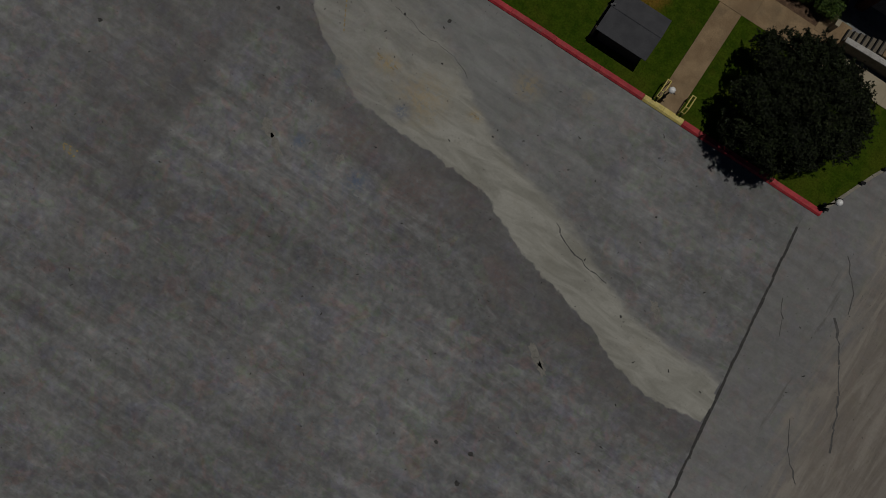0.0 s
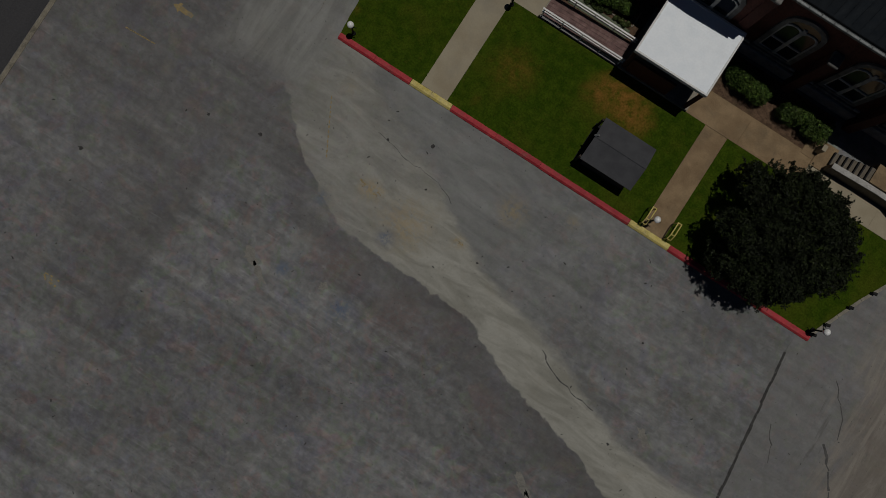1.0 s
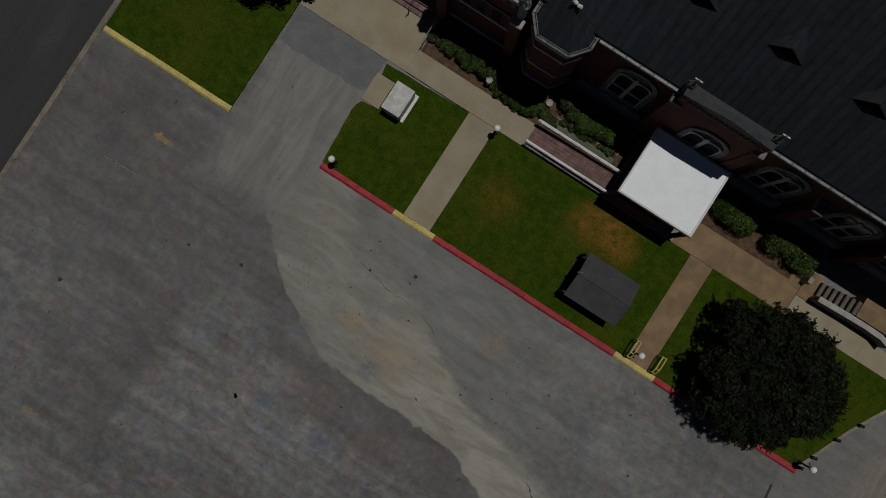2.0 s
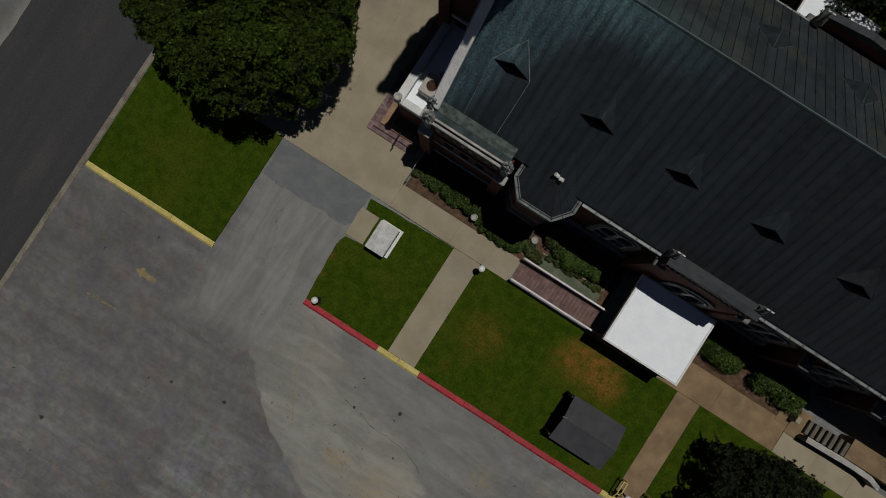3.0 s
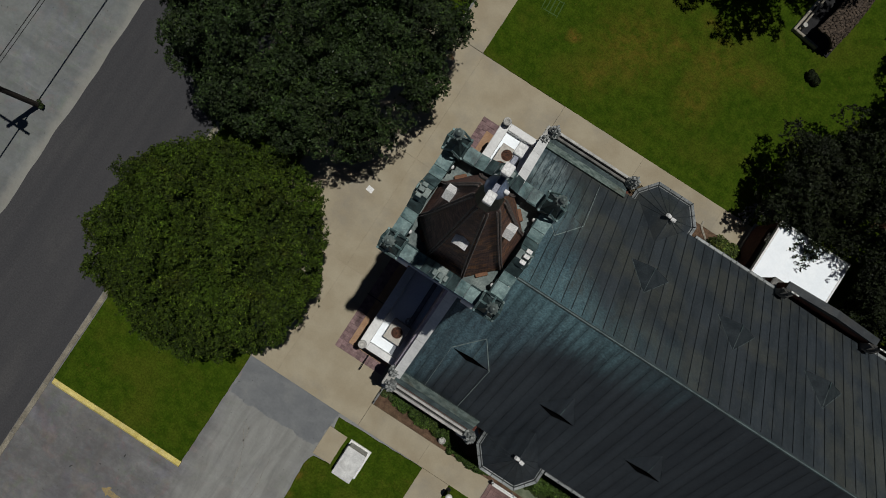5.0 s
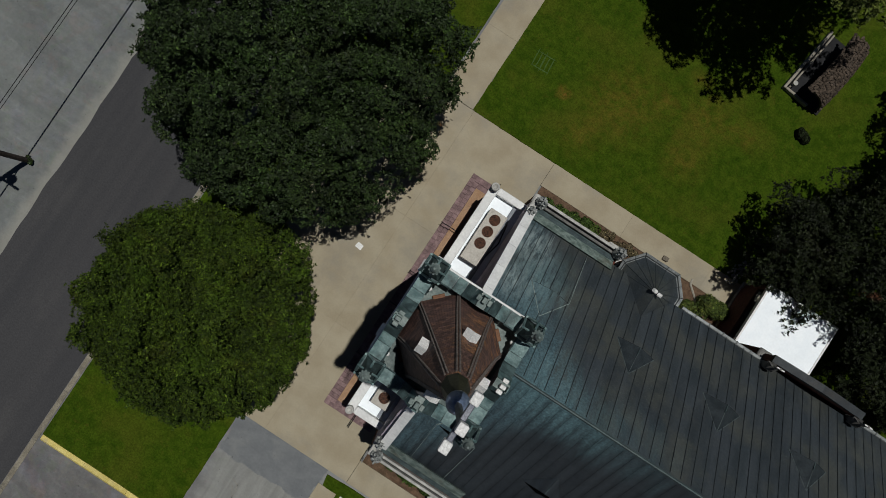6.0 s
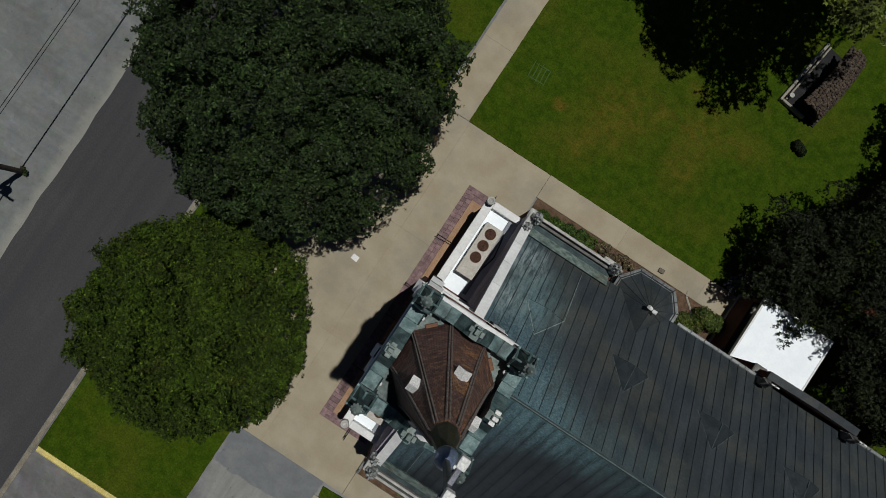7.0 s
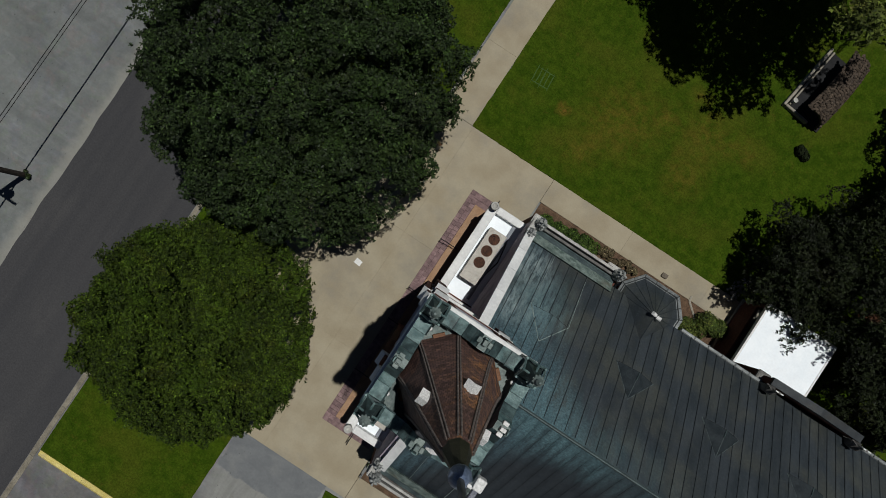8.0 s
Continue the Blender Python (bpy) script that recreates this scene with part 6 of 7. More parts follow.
part("wall_cap", prism([(0.72, 0.11), (3.4, 0.21), (4.5, 0.17), (5.13, -0.04), (5.13, 0.22), (4.5, 0.45), (3.4, 0.51), (0.72, 0.41)], 1.02, 1.1), STONE, stair, "pale weathered cap")
part("stair_landing", box(-0.75, 0.30, -0.1, -0.02, 1.2, 0.14, 0.015), PATH_BROWN, stair)
thing("gate_post", box(9.75, 24.0, -0.1, 10.0, 24.35, 0.9, 0.02), CONCRETE, "tan concrete post at the stair foot", "post")

# ---- garden things ----
ubox = hub("utility_box", (-13.08, 20.48, 0.1), "white concrete utility box with a flat lid", "utility box")
part("body", box(-0.5, -0.75, -0.1, 0.5, 0.75, 1.02, 0.02), WHITE_PAINT, ubox)
part("lid", box(-0.58, -0.83, 1.02, 0.50, 0.78, 1.16, 0.025), LID, ubox, "weathered pale grey lid")
part("plinth", box(-0.6, -0.8, -0.1, 0.66, 0.86, 0.1, 0.02), WHITE_PAINT, ubox)
part("handle", rod((-0.6, 0.2, 0.9), (-0.6, 0.4, 0.9), 0.03, 6), IRON, ubox)


def globe_lamp(at):
    ob = hub("garden_lamp", at, "short black lamp post with a white globe", "lamp post", "globe lamps")
    part("post", lathe([(0.12, -0.1), (0.12, 0.08), (0.05, 0.14), (0.045, 1.1), (0.1, 1.16), (0.06, 1.24)], 8), IRON, ob, "black iron post")
    part("globe", lathe([(0.06, 1.2), (0.14, 1.27), (0.185, 1.4), (0.17, 1.5), (0.09, 1.58), (0.02, 1.6)], 14, smooth=True), GLOBE, ob, "white globe")
    part("bracket", rod((0, 0, 1.1), (0.28, 0.06, 1.18), 0.025, 5), IRON, ob)
    return ob


lamp = globe_lamp((-14.25, 16.0, LAWN))
for x, y in ((-8.02, 21.9), (4.38, 16.12), (14.75, 15.98)):
    copy_thing(lamp, pose(x, y, LAWN, 0, 0, random.uniform(0, 360)))
for x in (4.08, 5.62):
    ob = hub("step_rail", (x, 15.75, 0.1), "yellow painted pipe handrail at the kerb", "handrail", "yellow handrails")
    for dx in (-0.1, 0.1):
        bm = bmesh.new()
        for a, b in (((dx, 0, -0.1), (dx, 0, 0.6)), ((dx, 0, 0.6), (dx, 0.25, 0.85)), ((dx, 0.25, 0.85), (dx, 0.95, 0.85)), ((dx, 0.95, 0.85), (dx, 0.95, -0.1))):
            rod(a, b, 0.035, 6, bm)
        part("loop", bm, YELLOW, ob)
    for y, z in ((0.25, 0.85), (0.95, 0.85), (0.0, 0.55)):
        part("crossbar", rod((-0.1, y, z), (0.1, y, z), 0.03, 6), YELLOW, ob)
for x, y, tn in ((14.86, 15.72, 40), (15.2, 16.55, 0), (15.75, 18.0, 0), (16.4, 19.3, 0)):
    ob = hub("spike_light", (x, y, 0.08), "small black ground spotlight on the lawn edge", "spotlight", "ground spotlights")
    part("stake", rod((0, 0, -0.1), (0, 0, 0.15), 0.03, 6), IRON, ob)
    part("head", rod((-0.1, 0, 0.2), (0.12, 0.05, 0.26), 0.09, 8), IRON, ob)

shed = hub("shelter", (0.8, 17.85, LAWN), "small dark open shelter with a charcoal gabled roof", "shelter")
for sy, nm in ((-1, "roof_slope"), (1, "roof_slope")):
    bm = along([(sy * 1.25, 1.50), (0, 1.98), (0, 1.92), (sy * 1.25, 1.44)], -1.45, 1.6)
    part(nm, bm, TARP, shed)
part("ridge", rod((-1.45, 0, 1.97), (1.6, 0, 1.97), 0.04, 6), TARP, shed)
# near-black walls and floor stand in for the shade inside
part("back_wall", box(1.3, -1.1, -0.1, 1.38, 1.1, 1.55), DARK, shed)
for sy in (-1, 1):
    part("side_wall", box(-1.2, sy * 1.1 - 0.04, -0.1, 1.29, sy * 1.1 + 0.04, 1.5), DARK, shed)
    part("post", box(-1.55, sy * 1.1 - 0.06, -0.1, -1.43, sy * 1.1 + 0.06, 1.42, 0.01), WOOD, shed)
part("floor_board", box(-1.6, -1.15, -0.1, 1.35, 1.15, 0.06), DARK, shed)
part("lamp_bracket", rod((-1.5, 0.05, 1.95), (-1.3, 0.12, 2.12), 0.045, 6), STEEL, shed, "small silver lamp")

for x, y in ((-6.47, 24.65), (-9.75, 23.95)):
    bm = lathe([(0.14, 0.05), (0.14, 0.2), (0.07, 0.26), (0.06, 0.5), (0.16, 0.66), (0.19, 0.76), (0.15, 0.78), (0.12, 0.70)], 10)
    thing("garden_urn", bm, STONE, "weathered stone urn in the planting bed", "urn", "garden urns").matrix_basis = pose(x, y, 0)


# ---- shrubs ----
def shrub(name, at, size, leaf, label, leaves, seed, category="shrub", group="", leaf_size=0.06, turn=0.0):
    """A low clump of stems and leaves, size (x, y, z)."""
    rnd = np.random.default_rng(seed)
    ob = hub(name, (at[0], at[1], 0.05), label, category, group, turn=turn)
    bm = bmesh.new()
    for k in range(5):
        rod((rnd.uniform(-0.3, 0.3) * size[0], 0, -0.1), (rnd.uniform(-0.4, 0.4) * size[0], rnd.uniform(-0.3, 0.3) * size[1], size[2] * 0.7), 0.02, 5, bm)
    part("stems", bm, BARK, ob)
    n = max(8, int(size[0] * 13 * max(1.0, size[1])))
    leaves = int(leaves * 1.8)
    C = np.stack([np.linspace(-0.5, 0.5, n) * size[0], rnd.uniform(-0.3, 0.3, n) * size[1], rnd.uniform(0.35, 0.72, n) * size[2]], 1)
    R = rnd.uniform(0.28, 0.45, n) * min(size[1], size[2])
    who = rnd.integers(0, n, leaves)
    d = rnd.normal(size=(leaves, 3))
    d /= np.linalg.norm(d, axis=1)[:, None]
    d[:, 2] = np.abs(d[:, 2]) * 1.0 - 0.15
    p = C[who] + d * (R[who] * (0.75 + 0.35 * rnd.random(leaves)))[:, None]
    nrm = d + rnd.normal(0, 0.5, (leaves, 3))
    nrm /= np.linalg.norm(nrm, axis=1)[:, None]
    t = np.cross(nrm, rnd.normal(size=(leaves, 3)))
    t /= np.linalg.norm(t, axis=1)[:, None]
    b = np.cross(nrm, t)
    s = leaf_size * rnd.uniform(0.6, 1.3, leaves)[:, None]
    v = np.stack([p - t * s, p + b * s * 0.55, p + t * s * 1.1, p - b * s * 0.55], 1).reshape(-1, 3)
    me = bpy.data.meshes.new("foliage")
    me.vertices.add(len(v)), me.loops.add(len(v)), me.polygons.add(leaves)
    me.vertices.foreach_set("co", v.astype(np.float32).ravel())
    me.loops.foreach_set("vertex_index", np.arange(len(v), dtype=np.int32))
    me.polygons.foreach_set("loop_start", np.arange(0, len(v), 4, dtype=np.int32))
    me.update(calc_edges=True)
    me.attributes.new("tuft", "FLOAT", "FACE").data.foreach_set("value", rnd.random(leaves).astype(np.float32))
    me.materials.append(leaf)
    part("foliage", me, None, ob)
    return ob


LEAF_BED = leaf_material("low_bed_plants", (0.020, 0.034, 0.010), (0.060, 0.080, 0.022), (0.044, 0.062, 0.018))
LEAF_DRY = leaf_material("dry_brown_plants", (0.055, 0.042, 0.022), (0.135, 0.105, 0.060), (0.080, 0.075, 0.030))
for i, (x, y, sx, sy, sz, n, tn) in enumerate(((-11.35, 24.42, 3.0, 0.85, 0.85, 6500, -4), (-9.32, 23.98, 0.8, 0.5, 0.6, 1300, -40), (-8.5, 23.78, 1.2, 0.5, 0.6, 1900, -8), (-7.45, 23.82, 1.2, 0.6, 0.6, 2000, 8),
                                               (-3.75, 24.92, 2.7, 0.85, 0.85, 6000, 6), (4.75, 25.0, 2.0, 1.3, 1.1, 6500, 0), (8.3, 24.95, 2.4, 1.35, 1.1, 7000, 0))):
    shrub("hedge", (x, y), (sx, sy, sz), LEAF_HEDGE, "clipped green hedge against the church wall", n, 60 + i, "hedge", "hedges along the wall", turn=tn)
for i, (x, y, sx, sy, sz, n) in enumerate(((-6.75, 24.25, 0.9, 0.8, 0.5, 1700), (-5.95, 24.0, 0.7, 0.6, 0.4, 1000), (-5.35, 25.3, 0.9, 0.9, 1.1, 1900), (-7.3, 24.5, 0.8, 0.7, 0.5, 1300), (-4.9, 24.35, 0.9, 0.5, 0.35, 900), (-3.9, 24.28, 1.0, 0.4, 0.3, 900), (-2.6, 24.3, 0.8, 0.4, 0.3, 700), (-13.35, 24.4, 0.7, 0.6, 0.4, 800))):
    shrub("bedding_plant", (x, y), (sx, sy, sz), LEAF_BED, "low leafy green plants in the bed beside the ramp", n, 140 + i, "plants", "plants in the garden bed")
LEAF_BUSH = leaf_material("yellow_tipped_leaves", (0.024, 0.044, 0.008), (0.085, 0.110, 0.020), (0.052, 0.080, 0.014))
for i, (x, y, sx, sy, sz, n) in enumerate(((-12.6, 39.95, 1.3, 0.8, 0.8, 2900), (-10.75, 40.15, 1.5, 0.7, 0.7, 2700), (-2.75, 40.2, 1.2, 1.0, 1.0, 3000), (-3.6, 39.45, 1.0, 0.9, 0.8, 2000))):
    shrub("bush", (x, y), (sx, sy, sz), LEAF_HEDGE if i < 2 else LEAF_BUSH, "leafy green bush in a mulch bed", n, 80 + i, "bush", "bushes by the wall")
for i, (x, y) in enumerate(((-9.6, 40.4), (-8.8, 40.3), (-8.0, 40.45))):
    shrub("dry_plant", (x, y), (0.85, 0.6, 0.4), LEAF_DRY, "straggling brown dried plants in a mulch bed", 800, 180 + i, "plants", "dried plants by the wall")
shrub("dark_shrub", (-3.6, 50.6), (0.5, 0.5, 0.5), LEAF_C, "small dark shrub alone on the lawn", 1500, 95, "shrub")
shrub("weed", (-37.1, 27.05), (0.35, 0.35, 0.25), LEAF_B, "weeds at the foot of the utility pole", 260, 97, "weeds")

bm = bmesh.new()
for a, b in (((-4.35, 41.0), (-4.3, 40.7)), ((-4.3, 40.7), (-3.7, 40.2)), ((-3.7, 40.2), (-3.3, 39.5))):
    rod((*a, 0.1), (*b, 0.1), 0.06, 6, bm)
for a, b in (((-5.7, 24.38), (-1.98, 24.40)), ((-1.98, 24.40), (-1.98, 25.3))):
    rod((*a, 0.12), (*b, 0.12), 0.03, 5, bm)
thing("garden_edging", bm, KERB_GREY, "pale concrete edging round a planting bed", "edging")

# ---- painted grid on the lawn, nearly mown away ----
bm = bmesh.new()
for k in range(5):
    ragged(-17.75 + k * 0.24, 46.35, 0.035, 0.5, 0.08, 700 + k, bm, LAWN + 0.006, 16, 0.3)
for k in range(2):
    ragged(-17.25, 45.95 + k * 0.8, 0.55, 0.03, 0.05, 710 + k, bm, LAWN + 0.007, 16, 0.3)
tagged(thing("lawn_marking", bm, plain("chalky_grass", (0.042, 0.082, 0.016), (0.034, 0.066, 0.009), 6, 0.95, 0, 0.4, 20), "faint pale chalk grid fading into the lawn", "lawn marking"), kind="stuff")

# ---- stone grotto on the lawn ----
grotto = hub("grotto", (-4.5, 54.0, LAWN), "brown fieldstone grotto with a pale concrete border", "grotto", turn=-8)
# floor coloured near-black in place of the vault's shade
part("base", box(-1.1, -1.9, -0.2, 1.25, 1.95, 0.08), DARK, grotto, "dark shaded floor")
for a in ((-1.12, -1.98, -0.98, 2.0), (-0.90, -1.80, -0.80, 1.9), (-0.97, -1.98, 0.5, -1.84)):
    part("border", box(a[0], a[1], -0.2, a[2], a[3], 0.3, 0.03), KERB_GREY, grotto)
stone_shapes, pale_shapes = [], []
for k in range(6):
    bm = bmesh.new()
    bmesh.ops.create_icosphere(bm, subdivisions=1, radius=1.0)
    rr = random.Random(300 + k)
    for v in bm.verts:
        v.co *= rr.uniform(0.75, 1.15)
    stone_shapes.append(mesh_of("stone", bm, FIELDSTONE))
    pale_shapes.append(stone_shapes[-1].copy())
    pale_shapes[-1].materials[0] = DIM_STONE
rr = random.Random(5)
shell = bmesh.new()
rows = []
for i in range(13):
    y = -1.8 + 3.7 * i / 12
    lean = 0.1 * (i - 6) ** 2 / 36
    rows.append([shell.verts.new((0.25 + 0.92 * math.cos(a) - lean, y, 0.15 + 1.36 * math.sin(a))) for a in (math.pi * 0.64 * j / 9 for j in range(10))])
for p, q in zip(rows, rows[1:]):
    for j in range(9):
        shell.faces.new((p[j], p[j + 1], q[j + 1], q[j]))
rim = bmesh.ops.extrude_face_region(shell, geom=shell.faces[:])
bmesh.ops.translate(shell, verts=[v for v in rim["geom"] if isinstance(v, bmesh.types.BMVert)], vec=(-0.06, 0, -0.12))
bmesh.ops.recalc_face_normals(shell, faces=shell.faces)
part("vault", shell, FIELDSTONE, grotto, "mortared stone vault open on one side")
for i in range(25):
    for j in range(12):
        a = math.pi * (0.01 + 0.63 * (j + rr.uniform(-0.2, 0.2)) / 11)
        y = -1.78 + 3.66 * i / 24 + rr.uniform(-0.04, 0.04) + (0.07 if j % 2 else 0.0)
        x, zc = 0.25 + 0.95 * math.cos(a) - 0.1 * (i - 12) ** 2 / 144, 0.15 + 1.40 * math.sin(a)
        part("stone", stone_shapes[rr.randrange(6)], None, grotto, at=Matrix.Translation((x, y, zc)) @ Matrix.Rotation(a - math.pi / 2, 4, "Y").inverted() @ Matrix.Rotation(rr.uniform(0, 6), 4, "Z") @ Matrix.Diagonal((rr.uniform(0.08, 0.13), rr.uniform(0.08, 0.12), rr.uniform(0.05, 0.09), 1)))
# curved dry-stone border in the shade beside the rear canopy
border = hub("stone_border", (-1.35, 42.15, 0.0), "curved grey dry-stone border in tree shade", "stone border")
for i in range(26):
    a = math.radians(192 - i * 5.8)
    for j in range(4):
        rad = 1.05 + j * 0.17 + rr.uniform(-0.09, 0.09)
        turned = a + rr.uniform(-0.04, 0.04)
        part("stone", pale_shapes[rr.randrange(6)], None, border, at=Matrix.Translation((rad * math.cos(turned), rad * math.sin(turned), 0.12 + 0.08 * math.sin(j * math.pi / 3) + rr.uniform(-0.03, 0.03))) @ Matrix.Rotation(rr.uniform(0, 6), 4, "Z") @ Matrix.Diagonal((rr.uniform(0.07, 0.14), rr.uniform(0.05, 0.10), rr.uniform(0.05, 0.09), 1)))
part("pedestal", lathe([(0.12, 0.0), (0.09, 0.4), (0.13, 0.48), (0.13, 0.54)], 10, centre=(-0.8, -1.55)), STONE, grotto, "small pale pedestal")

# ---- street side ----
pole = hub("utility_pole", (-37.2, 26.95, 0), "dark wooden utility pole with crossarm and transformer", "utility pole")
part("pole_shaft", rod((0, 0, -0.3), (0, 0, 9.6), 0.15, 10, None, 0.11), WOOD, pole)
part("crossarm", box(-1.1, -0.06, 8.2, 1.1, 0.06, 8.34, 0.01), WOOD, pole)
part("transformer", lathe([(0.2, 6.6), (0.24, 6.65), (0.24, 7.4), (0.1, 7.5)], 12, centre=(0.38, 0)), STEEL, pole)
for x in (-1.0, -0.4, 0.9):
    part("insulator", lathe([(0.05, 8.34), (0.07, 8.42), (0.04, 8.52)], 8, centre=(x, 0)), WHITE_PAINT, pole)


def wire(x, z, sag, name_label, r=0.02):
    cu = bpy.data.curves.new("cable", "CURVE")
    cu.dimensions, cu.bevel_depth, cu.bevel_resolution = "3D", r, 1
    for ya, yb in ((-13, 26.95), (26.95, 67)):
        sp = cu.splines.new("POLY")
        sp.points.add(16)
        for i, p in enumerate(sp.points):
            f = i / 16
            p.co = (x, ya + (yb - ya) * f, z - sag * 4 * f * (1 - f), 1)
    cu.materials.append(IRON)
    tagged(new("overhead_cable", cu), name_label, "cable", "overhead cables")


wire(-37.0, 5.10, 0.35, "black telephone cable strung along the street", 0.022)
wire(-36.98, 4.85, 0.35, "black telephone cable strung along the street", 0.018)

thing("junction_box", box(-6.3, 40.98, 0.07, -5.98, 41.22, 0.24, 0.02), STAIR_TREAD, "small tan junction box on the footpath edge", "junction box")
paper = thing("paper_sheet", prism([(-0.2, -0.13), (0.18, -0.17), (0.2, 0.12), (-0.16, 0.16)], 0.0, 0.012), WHITE_PAINT, "crumpled white paper lying on the forecourt", "paper")
paper.matrix_basis = pose(-20.05, 32.8, 0.055)


# ---- trees ----
def tree(name, at, radius, top, trunk, leaf, label, leaves, seed, squash=0.6, leaf_size=0.11, lobes=70, puff=(0.12, 0.2), spray=0.12, ragged_edge=0.05, swell=1.0, fill=0.0, billow=0.5):
    """A trunk with limbs, and a crown of leaves gathered in uneven clumps over a flattened dome."""
    rnd = np.random.default_rng(seed)
    ob = hub(name, (at[0], at[1], 0.0), label, "tree")
    bm = bmesh.new()
    fork = Vector((0, 0, top * 0.32))
    rod((0, 0, -0.1), fork, trunk, 9, bm, trunk * 0.75)
    rz = top * squash
    cz = top - rz
    # clumps: centres spread over the upper shell of the dome, a few inside
    u = rnd.random(lobes)
    ang = np.arange(lobes) * 2.39996 + rnd.normal(0, 0.25, lobes)
    k = (np.arange(lobes) + 0.5) / lobes
    even = np.arange(lobes) % 2 == 0
    flat = np.clip(1 - np.sqrt(k) ** 2.7, 0, 1) ** (1 / 2.7)
    h = np.where(even, flat, np.clip(1 - k * 1.18, -0.18, 1))
    full = np.where(even, np.sqrt(k), np.clip(1 - np.abs(h) ** 2.7, 0, 1) ** (1 / 2.7))
    deep = np.where(np.arange(lobes) % 5 == 4, 0.78, 1.0)
    wob = 1 + swell * (0.10 * np.sin(ang * 3 + seed) + 0.07 * np.sin(ang * 5 + 2 * seed)) + rnd.normal(0, ragged_edge, lobes)
    rr = full * wob * (0.9 + 0.1 * u)
    C = np.stack([rr * np.cos(ang) * radius * 0.9, rr * np.sin(ang) * radius * 0.9, cz + h * rz * (0.88 + 0.12 * u) * deep], 1)
    R = radius * rnd.uniform(puff[0], puff[1], lobes) * np.where(deep < 1, 1.3, 1.0)
    # broad billows, with hollows between them
    wave = sum(np.sin(C[:, 0] * q * 2.1 + C[:, 1] * w * 2.1 + f) for q, w, f in ((0.9, 0.3, seed), (-0.4, 1.0, 2.0 * seed), (0.7, -0.9, 3.0 * seed), (1.4, 1.1, 5.0 * seed)))
    C[:, 2] += billow * wave * 0.5 - billow * 0.2
    shell = lobes
    if fill:
        # inner clumps under the shell, so that the crown is closed
        n = int(lobes * fill)
        kk = (np.arange(n) + 0.5) / n
        aa = np.arange(n) * 2.39996 + 1.0
        rf = np.sqrt(kk) * 0.86
        C = np.concatenate([C, np.stack([rf * np.cos(aa) * radius * 0.9, rf * np.sin(aa) * radius * 0.9, cz + np.clip(1 - rf ** 2.7, 0, 1) ** (1 / 2.7) * rz * 0.72], 1)])
        R = np.concatenate([R, np.full(n, radius * 0.085)])
        lobes += n
    for j in range(0, shell, max(1, shell // 14)):
        mid = fork.lerp(Vector(C[j]), 0.45)
        rod(fork, mid, trunk * 0.35, 5, bm, trunk * 0.22)
        rod(mid, fork.lerp(Vector(C[j]), 0.82), trunk * 0.22, 5, bm, trunk * 0.05)
    part("trunk", bm, BARK, ob, "grey-brown trunk with spreading limbs")
    # tufts of leaves at the twig ends, over the face of each clump
    share = R ** 2 * np.where(np.arange(lobes) < shell, 1.0, 0.8)
    share /= share.sum()
    tufts = leaves // 7
    leaves = tufts * 7
    who = rnd.choice(lobes, tufts, p=share)
    d = rnd.normal(size=(tufts, 3))
    d /= np.linalg.norm(d, axis=1)[:, None]
    d[:, 2] = np.where(d[:, 2] < -0.35, -d[:, 2], d[:, 2])
    rad = R[who] * (0.72 + 0.36 * rnd.random(tufts) ** 0.6)
    p = C[who] + d * rad[:, None] * np.array([1.0, 1.0, 0.75])
    # sprays: short twigs that stand out from the clumps
    twigs = rnd.normal(size=(lobes, 7, 3))
    twigs /= np.linalg.norm(twigs, axis=2)[:, :, None]
    twigs[:, :, 2] = np.abs(twigs[:, :, 2]) * 0.8 - 0.1
    on = rnd.random(tufts) < spray
    tw = twigs[who, rnd.integers(0, 7, tufts)]
    far = R[who] * rnd.uniform(0.8, 1.55, tufts)
    p = np.where(on[:, None], C[who] + tw * far[:, None] + rnd.normal(0, 0.05, (tufts, 3)), p)
    tone = np.repeat(rnd.random(tufts), 7)
    d, p = np.repeat(d, 7, 0), np.repeat(p, 7, 0) + rnd.normal(0, leaf_size * 0.35, (leaves, 3))
    # the leaves of a tuft spread out round its axis
    t = rnd.normal(size=(leaves, 3))
    t -= d * (t * d).sum(1)[:, None] * 0.8
    t = t / np.linalg.norm(t, axis=1)[:, None] + d * rnd.uniform(0.1, 0.7, leaves)[:, None]
    t /= np.linalg.norm(t, axis=1)[:, None]
    b = np.cross(t, d + np.array([0, 0, 0.25]) + rnd.normal(0, 0.45, (leaves, 3)))
    b /= np.linalg.norm(b, axis=1)[:, None]
    s = leaf_size * 2.1 * rnd.uniform(0.6, 1.3, leaves)[:, None]
    v = np.stack([p, p + t * s * 0.5 + b * s * 0.26, p + t * s, p + t * s * 0.5 - b * s * 0.26], 1).reshape(-1, 3)
    me = bpy.data.meshes.new("crown")
    me.vertices.add(len(v)), me.loops.add(len(v)), me.polygons.add(leaves)
    me.vertices.foreach_set("co", v.astype(np.float32).ravel())
    me.loops.foreach_set("vertex_index", np.arange(len(v), dtype=np.int32))
    me.polygons.foreach_set("loop_start", np.arange(0, len(v), 4, dtype=np.int32))
    me.update(calc_edges=True)
    me.attributes.new("tuft", "FLOAT", "FACE").data.foreach_set("value", tone.astype(np.float32))
    me.materials.append(leaf)
    part("crown", me, None, ob)
    return ob


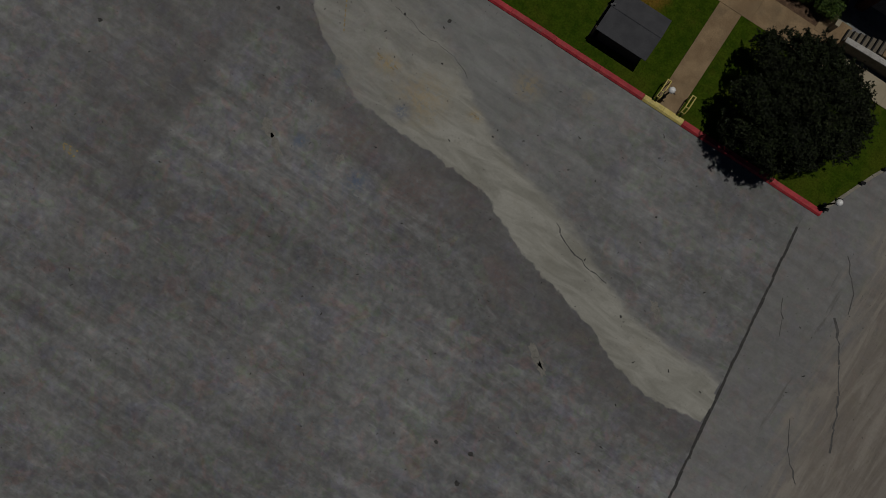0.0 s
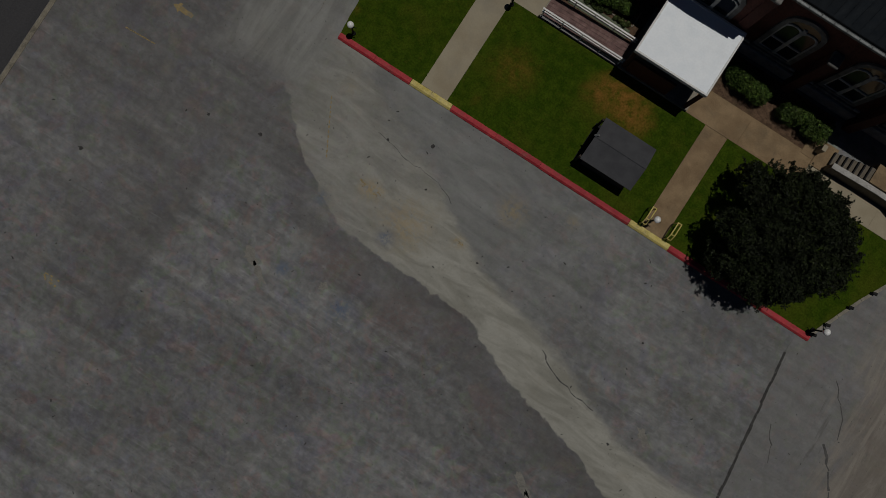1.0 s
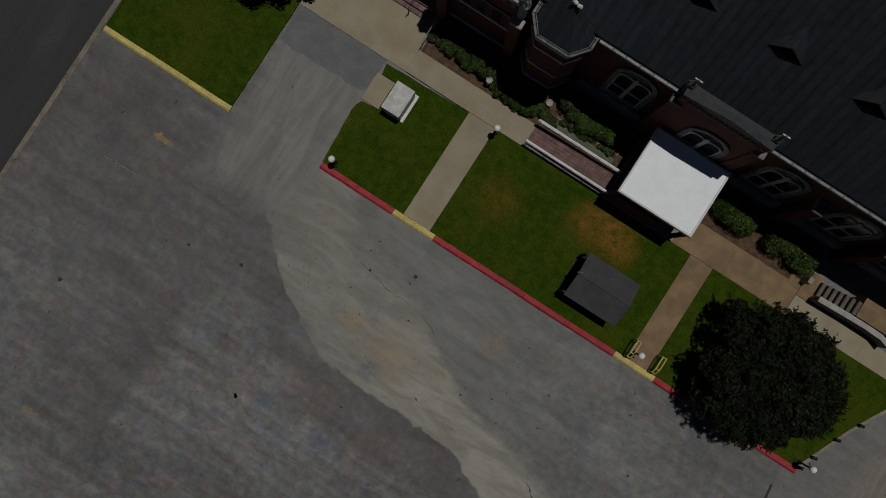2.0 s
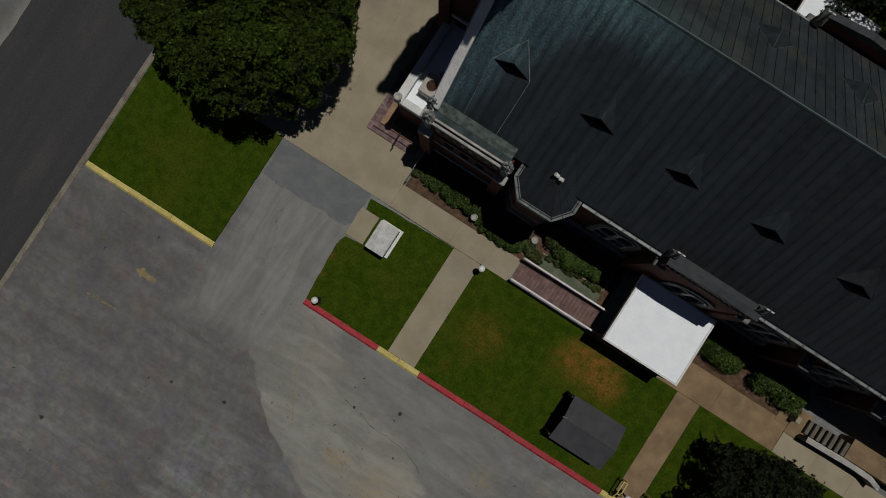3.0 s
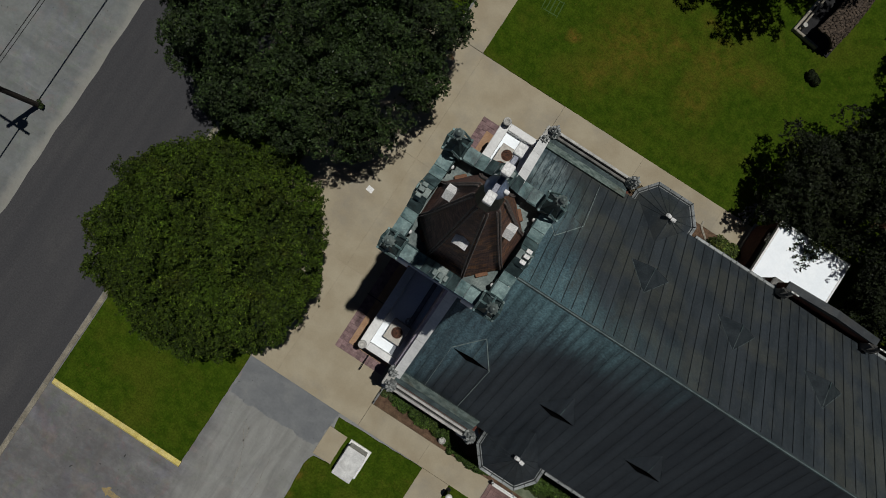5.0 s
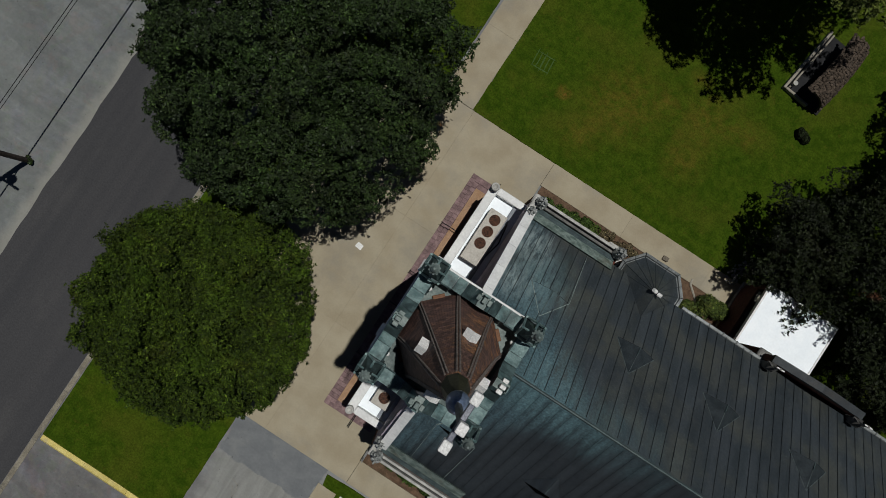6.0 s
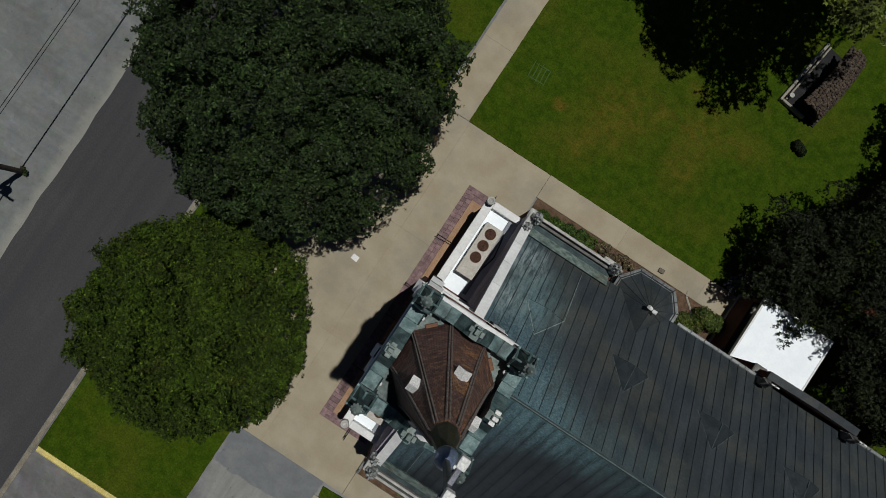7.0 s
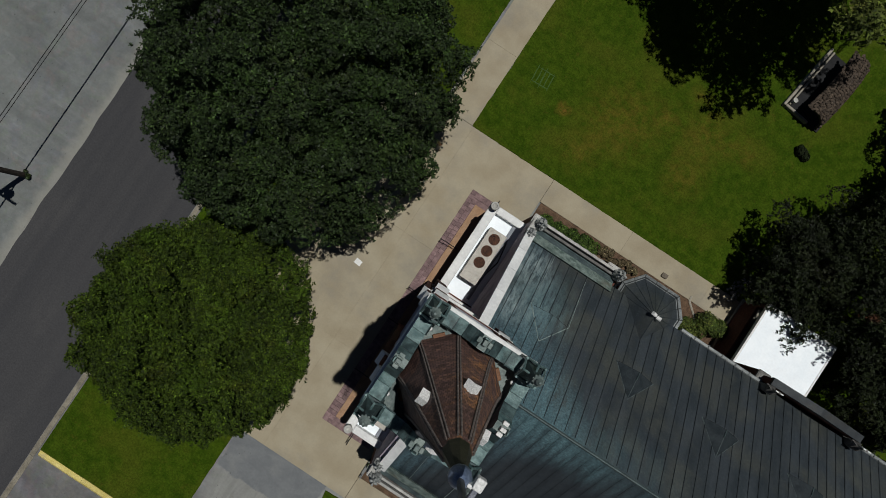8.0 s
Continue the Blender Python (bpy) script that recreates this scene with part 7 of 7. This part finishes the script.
LEAF_Y = leaf_material("yellow_green_leaves", (0.030, 0.046, 0.006), (0.095, 0.115, 0.020), (0.070, 0.090, 0.012))
tree("live_oak", (-23.95, 26.45), 5.6, 8.2, 0.35, LEAF_A, "broad bright green live oak with a dense crown", 330000, 4, squash=0.5, lobes=620, puff=(0.034, 0.066), leaf_size=0.056, spray=0.30, swell=0.28, fill=0.35, billow=0.75, ragged_edge=0.026)
tree("live_oak", (-26.2, 38.5), 7.7, 9.8, 0.45, LEAF_B, "large dark green live oak overhanging the plaza", 400000, 5, squash=0.5, lobes=430, puff=(0.04, 0.085), leaf_size=0.06, spray=0.26, swell=0.4, fill=0.25, billow=1.0, ragged_edge=0.035)
tree("small_oak", (10.0, 18.5), 3.65, 4.3, 0.22, LEAF_C, "small dark dense evergreen tree beside the kerb", 110000, 7, squash=0.55, lobes=150, puff=(0.08, 0.15), leaf_size=0.058, spray=0.36, swell=0.5, fill=0.3, billow=0.25)
tree("evergreen", (4.5, 47.6), 6.5, 7.2, 0.3, LEAF_C, "dark spreading evergreen overhanging a white canopy", 210000, 9, squash=0.5, lobes=240, puff=(0.06, 0.12), leaf_size=0.06, spray=0.34, ragged_edge=0.08, fill=0.6)
tree("evergreen", (-1.35, 44.75), 2.7, 5.4, 0.2, LEAF_C, "small dark evergreen shading a curved stone border", 46000, 25, squash=0.6, lobes=80, puff=(0.10, 0.19), leaf_size=0.06, spray=0.42, ragged_edge=0.15, fill=0.4, swell=1.6)
tree("evergreen", (6.1, 42.1), 3.2, 5.6, 0.2, LEAF_C, "dark leafy evergreen between the church wall and a white canopy", 60000, 21, squash=0.6, lobes=110, puff=(0.09, 0.16), leaf_size=0.06, spray=0.34, ragged_edge=0.08, fill=0.5)
tree("evergreen", (3.6, 54.8), 4.2, 7.5, 0.25, LEAF_C, "dark leafy tree beside the stone grotto", 70000, 13, lobes=90, puff=(0.09, 0.16), leaf_size=0.07, spray=0.28, ragged_edge=0.12)
tree("shade_tree", (-10.9, 58.7), 6.7, 14.0, 0.35, LEAF_Y, "tall yellow-green tree casting leafy shade on the lawn", 170000, 17, squash=0.42, lobes=150, puff=(0.08, 0.14), leaf_size=0.085, spray=0.26, ragged_edge=0.12, fill=1.2, swell=1.2)
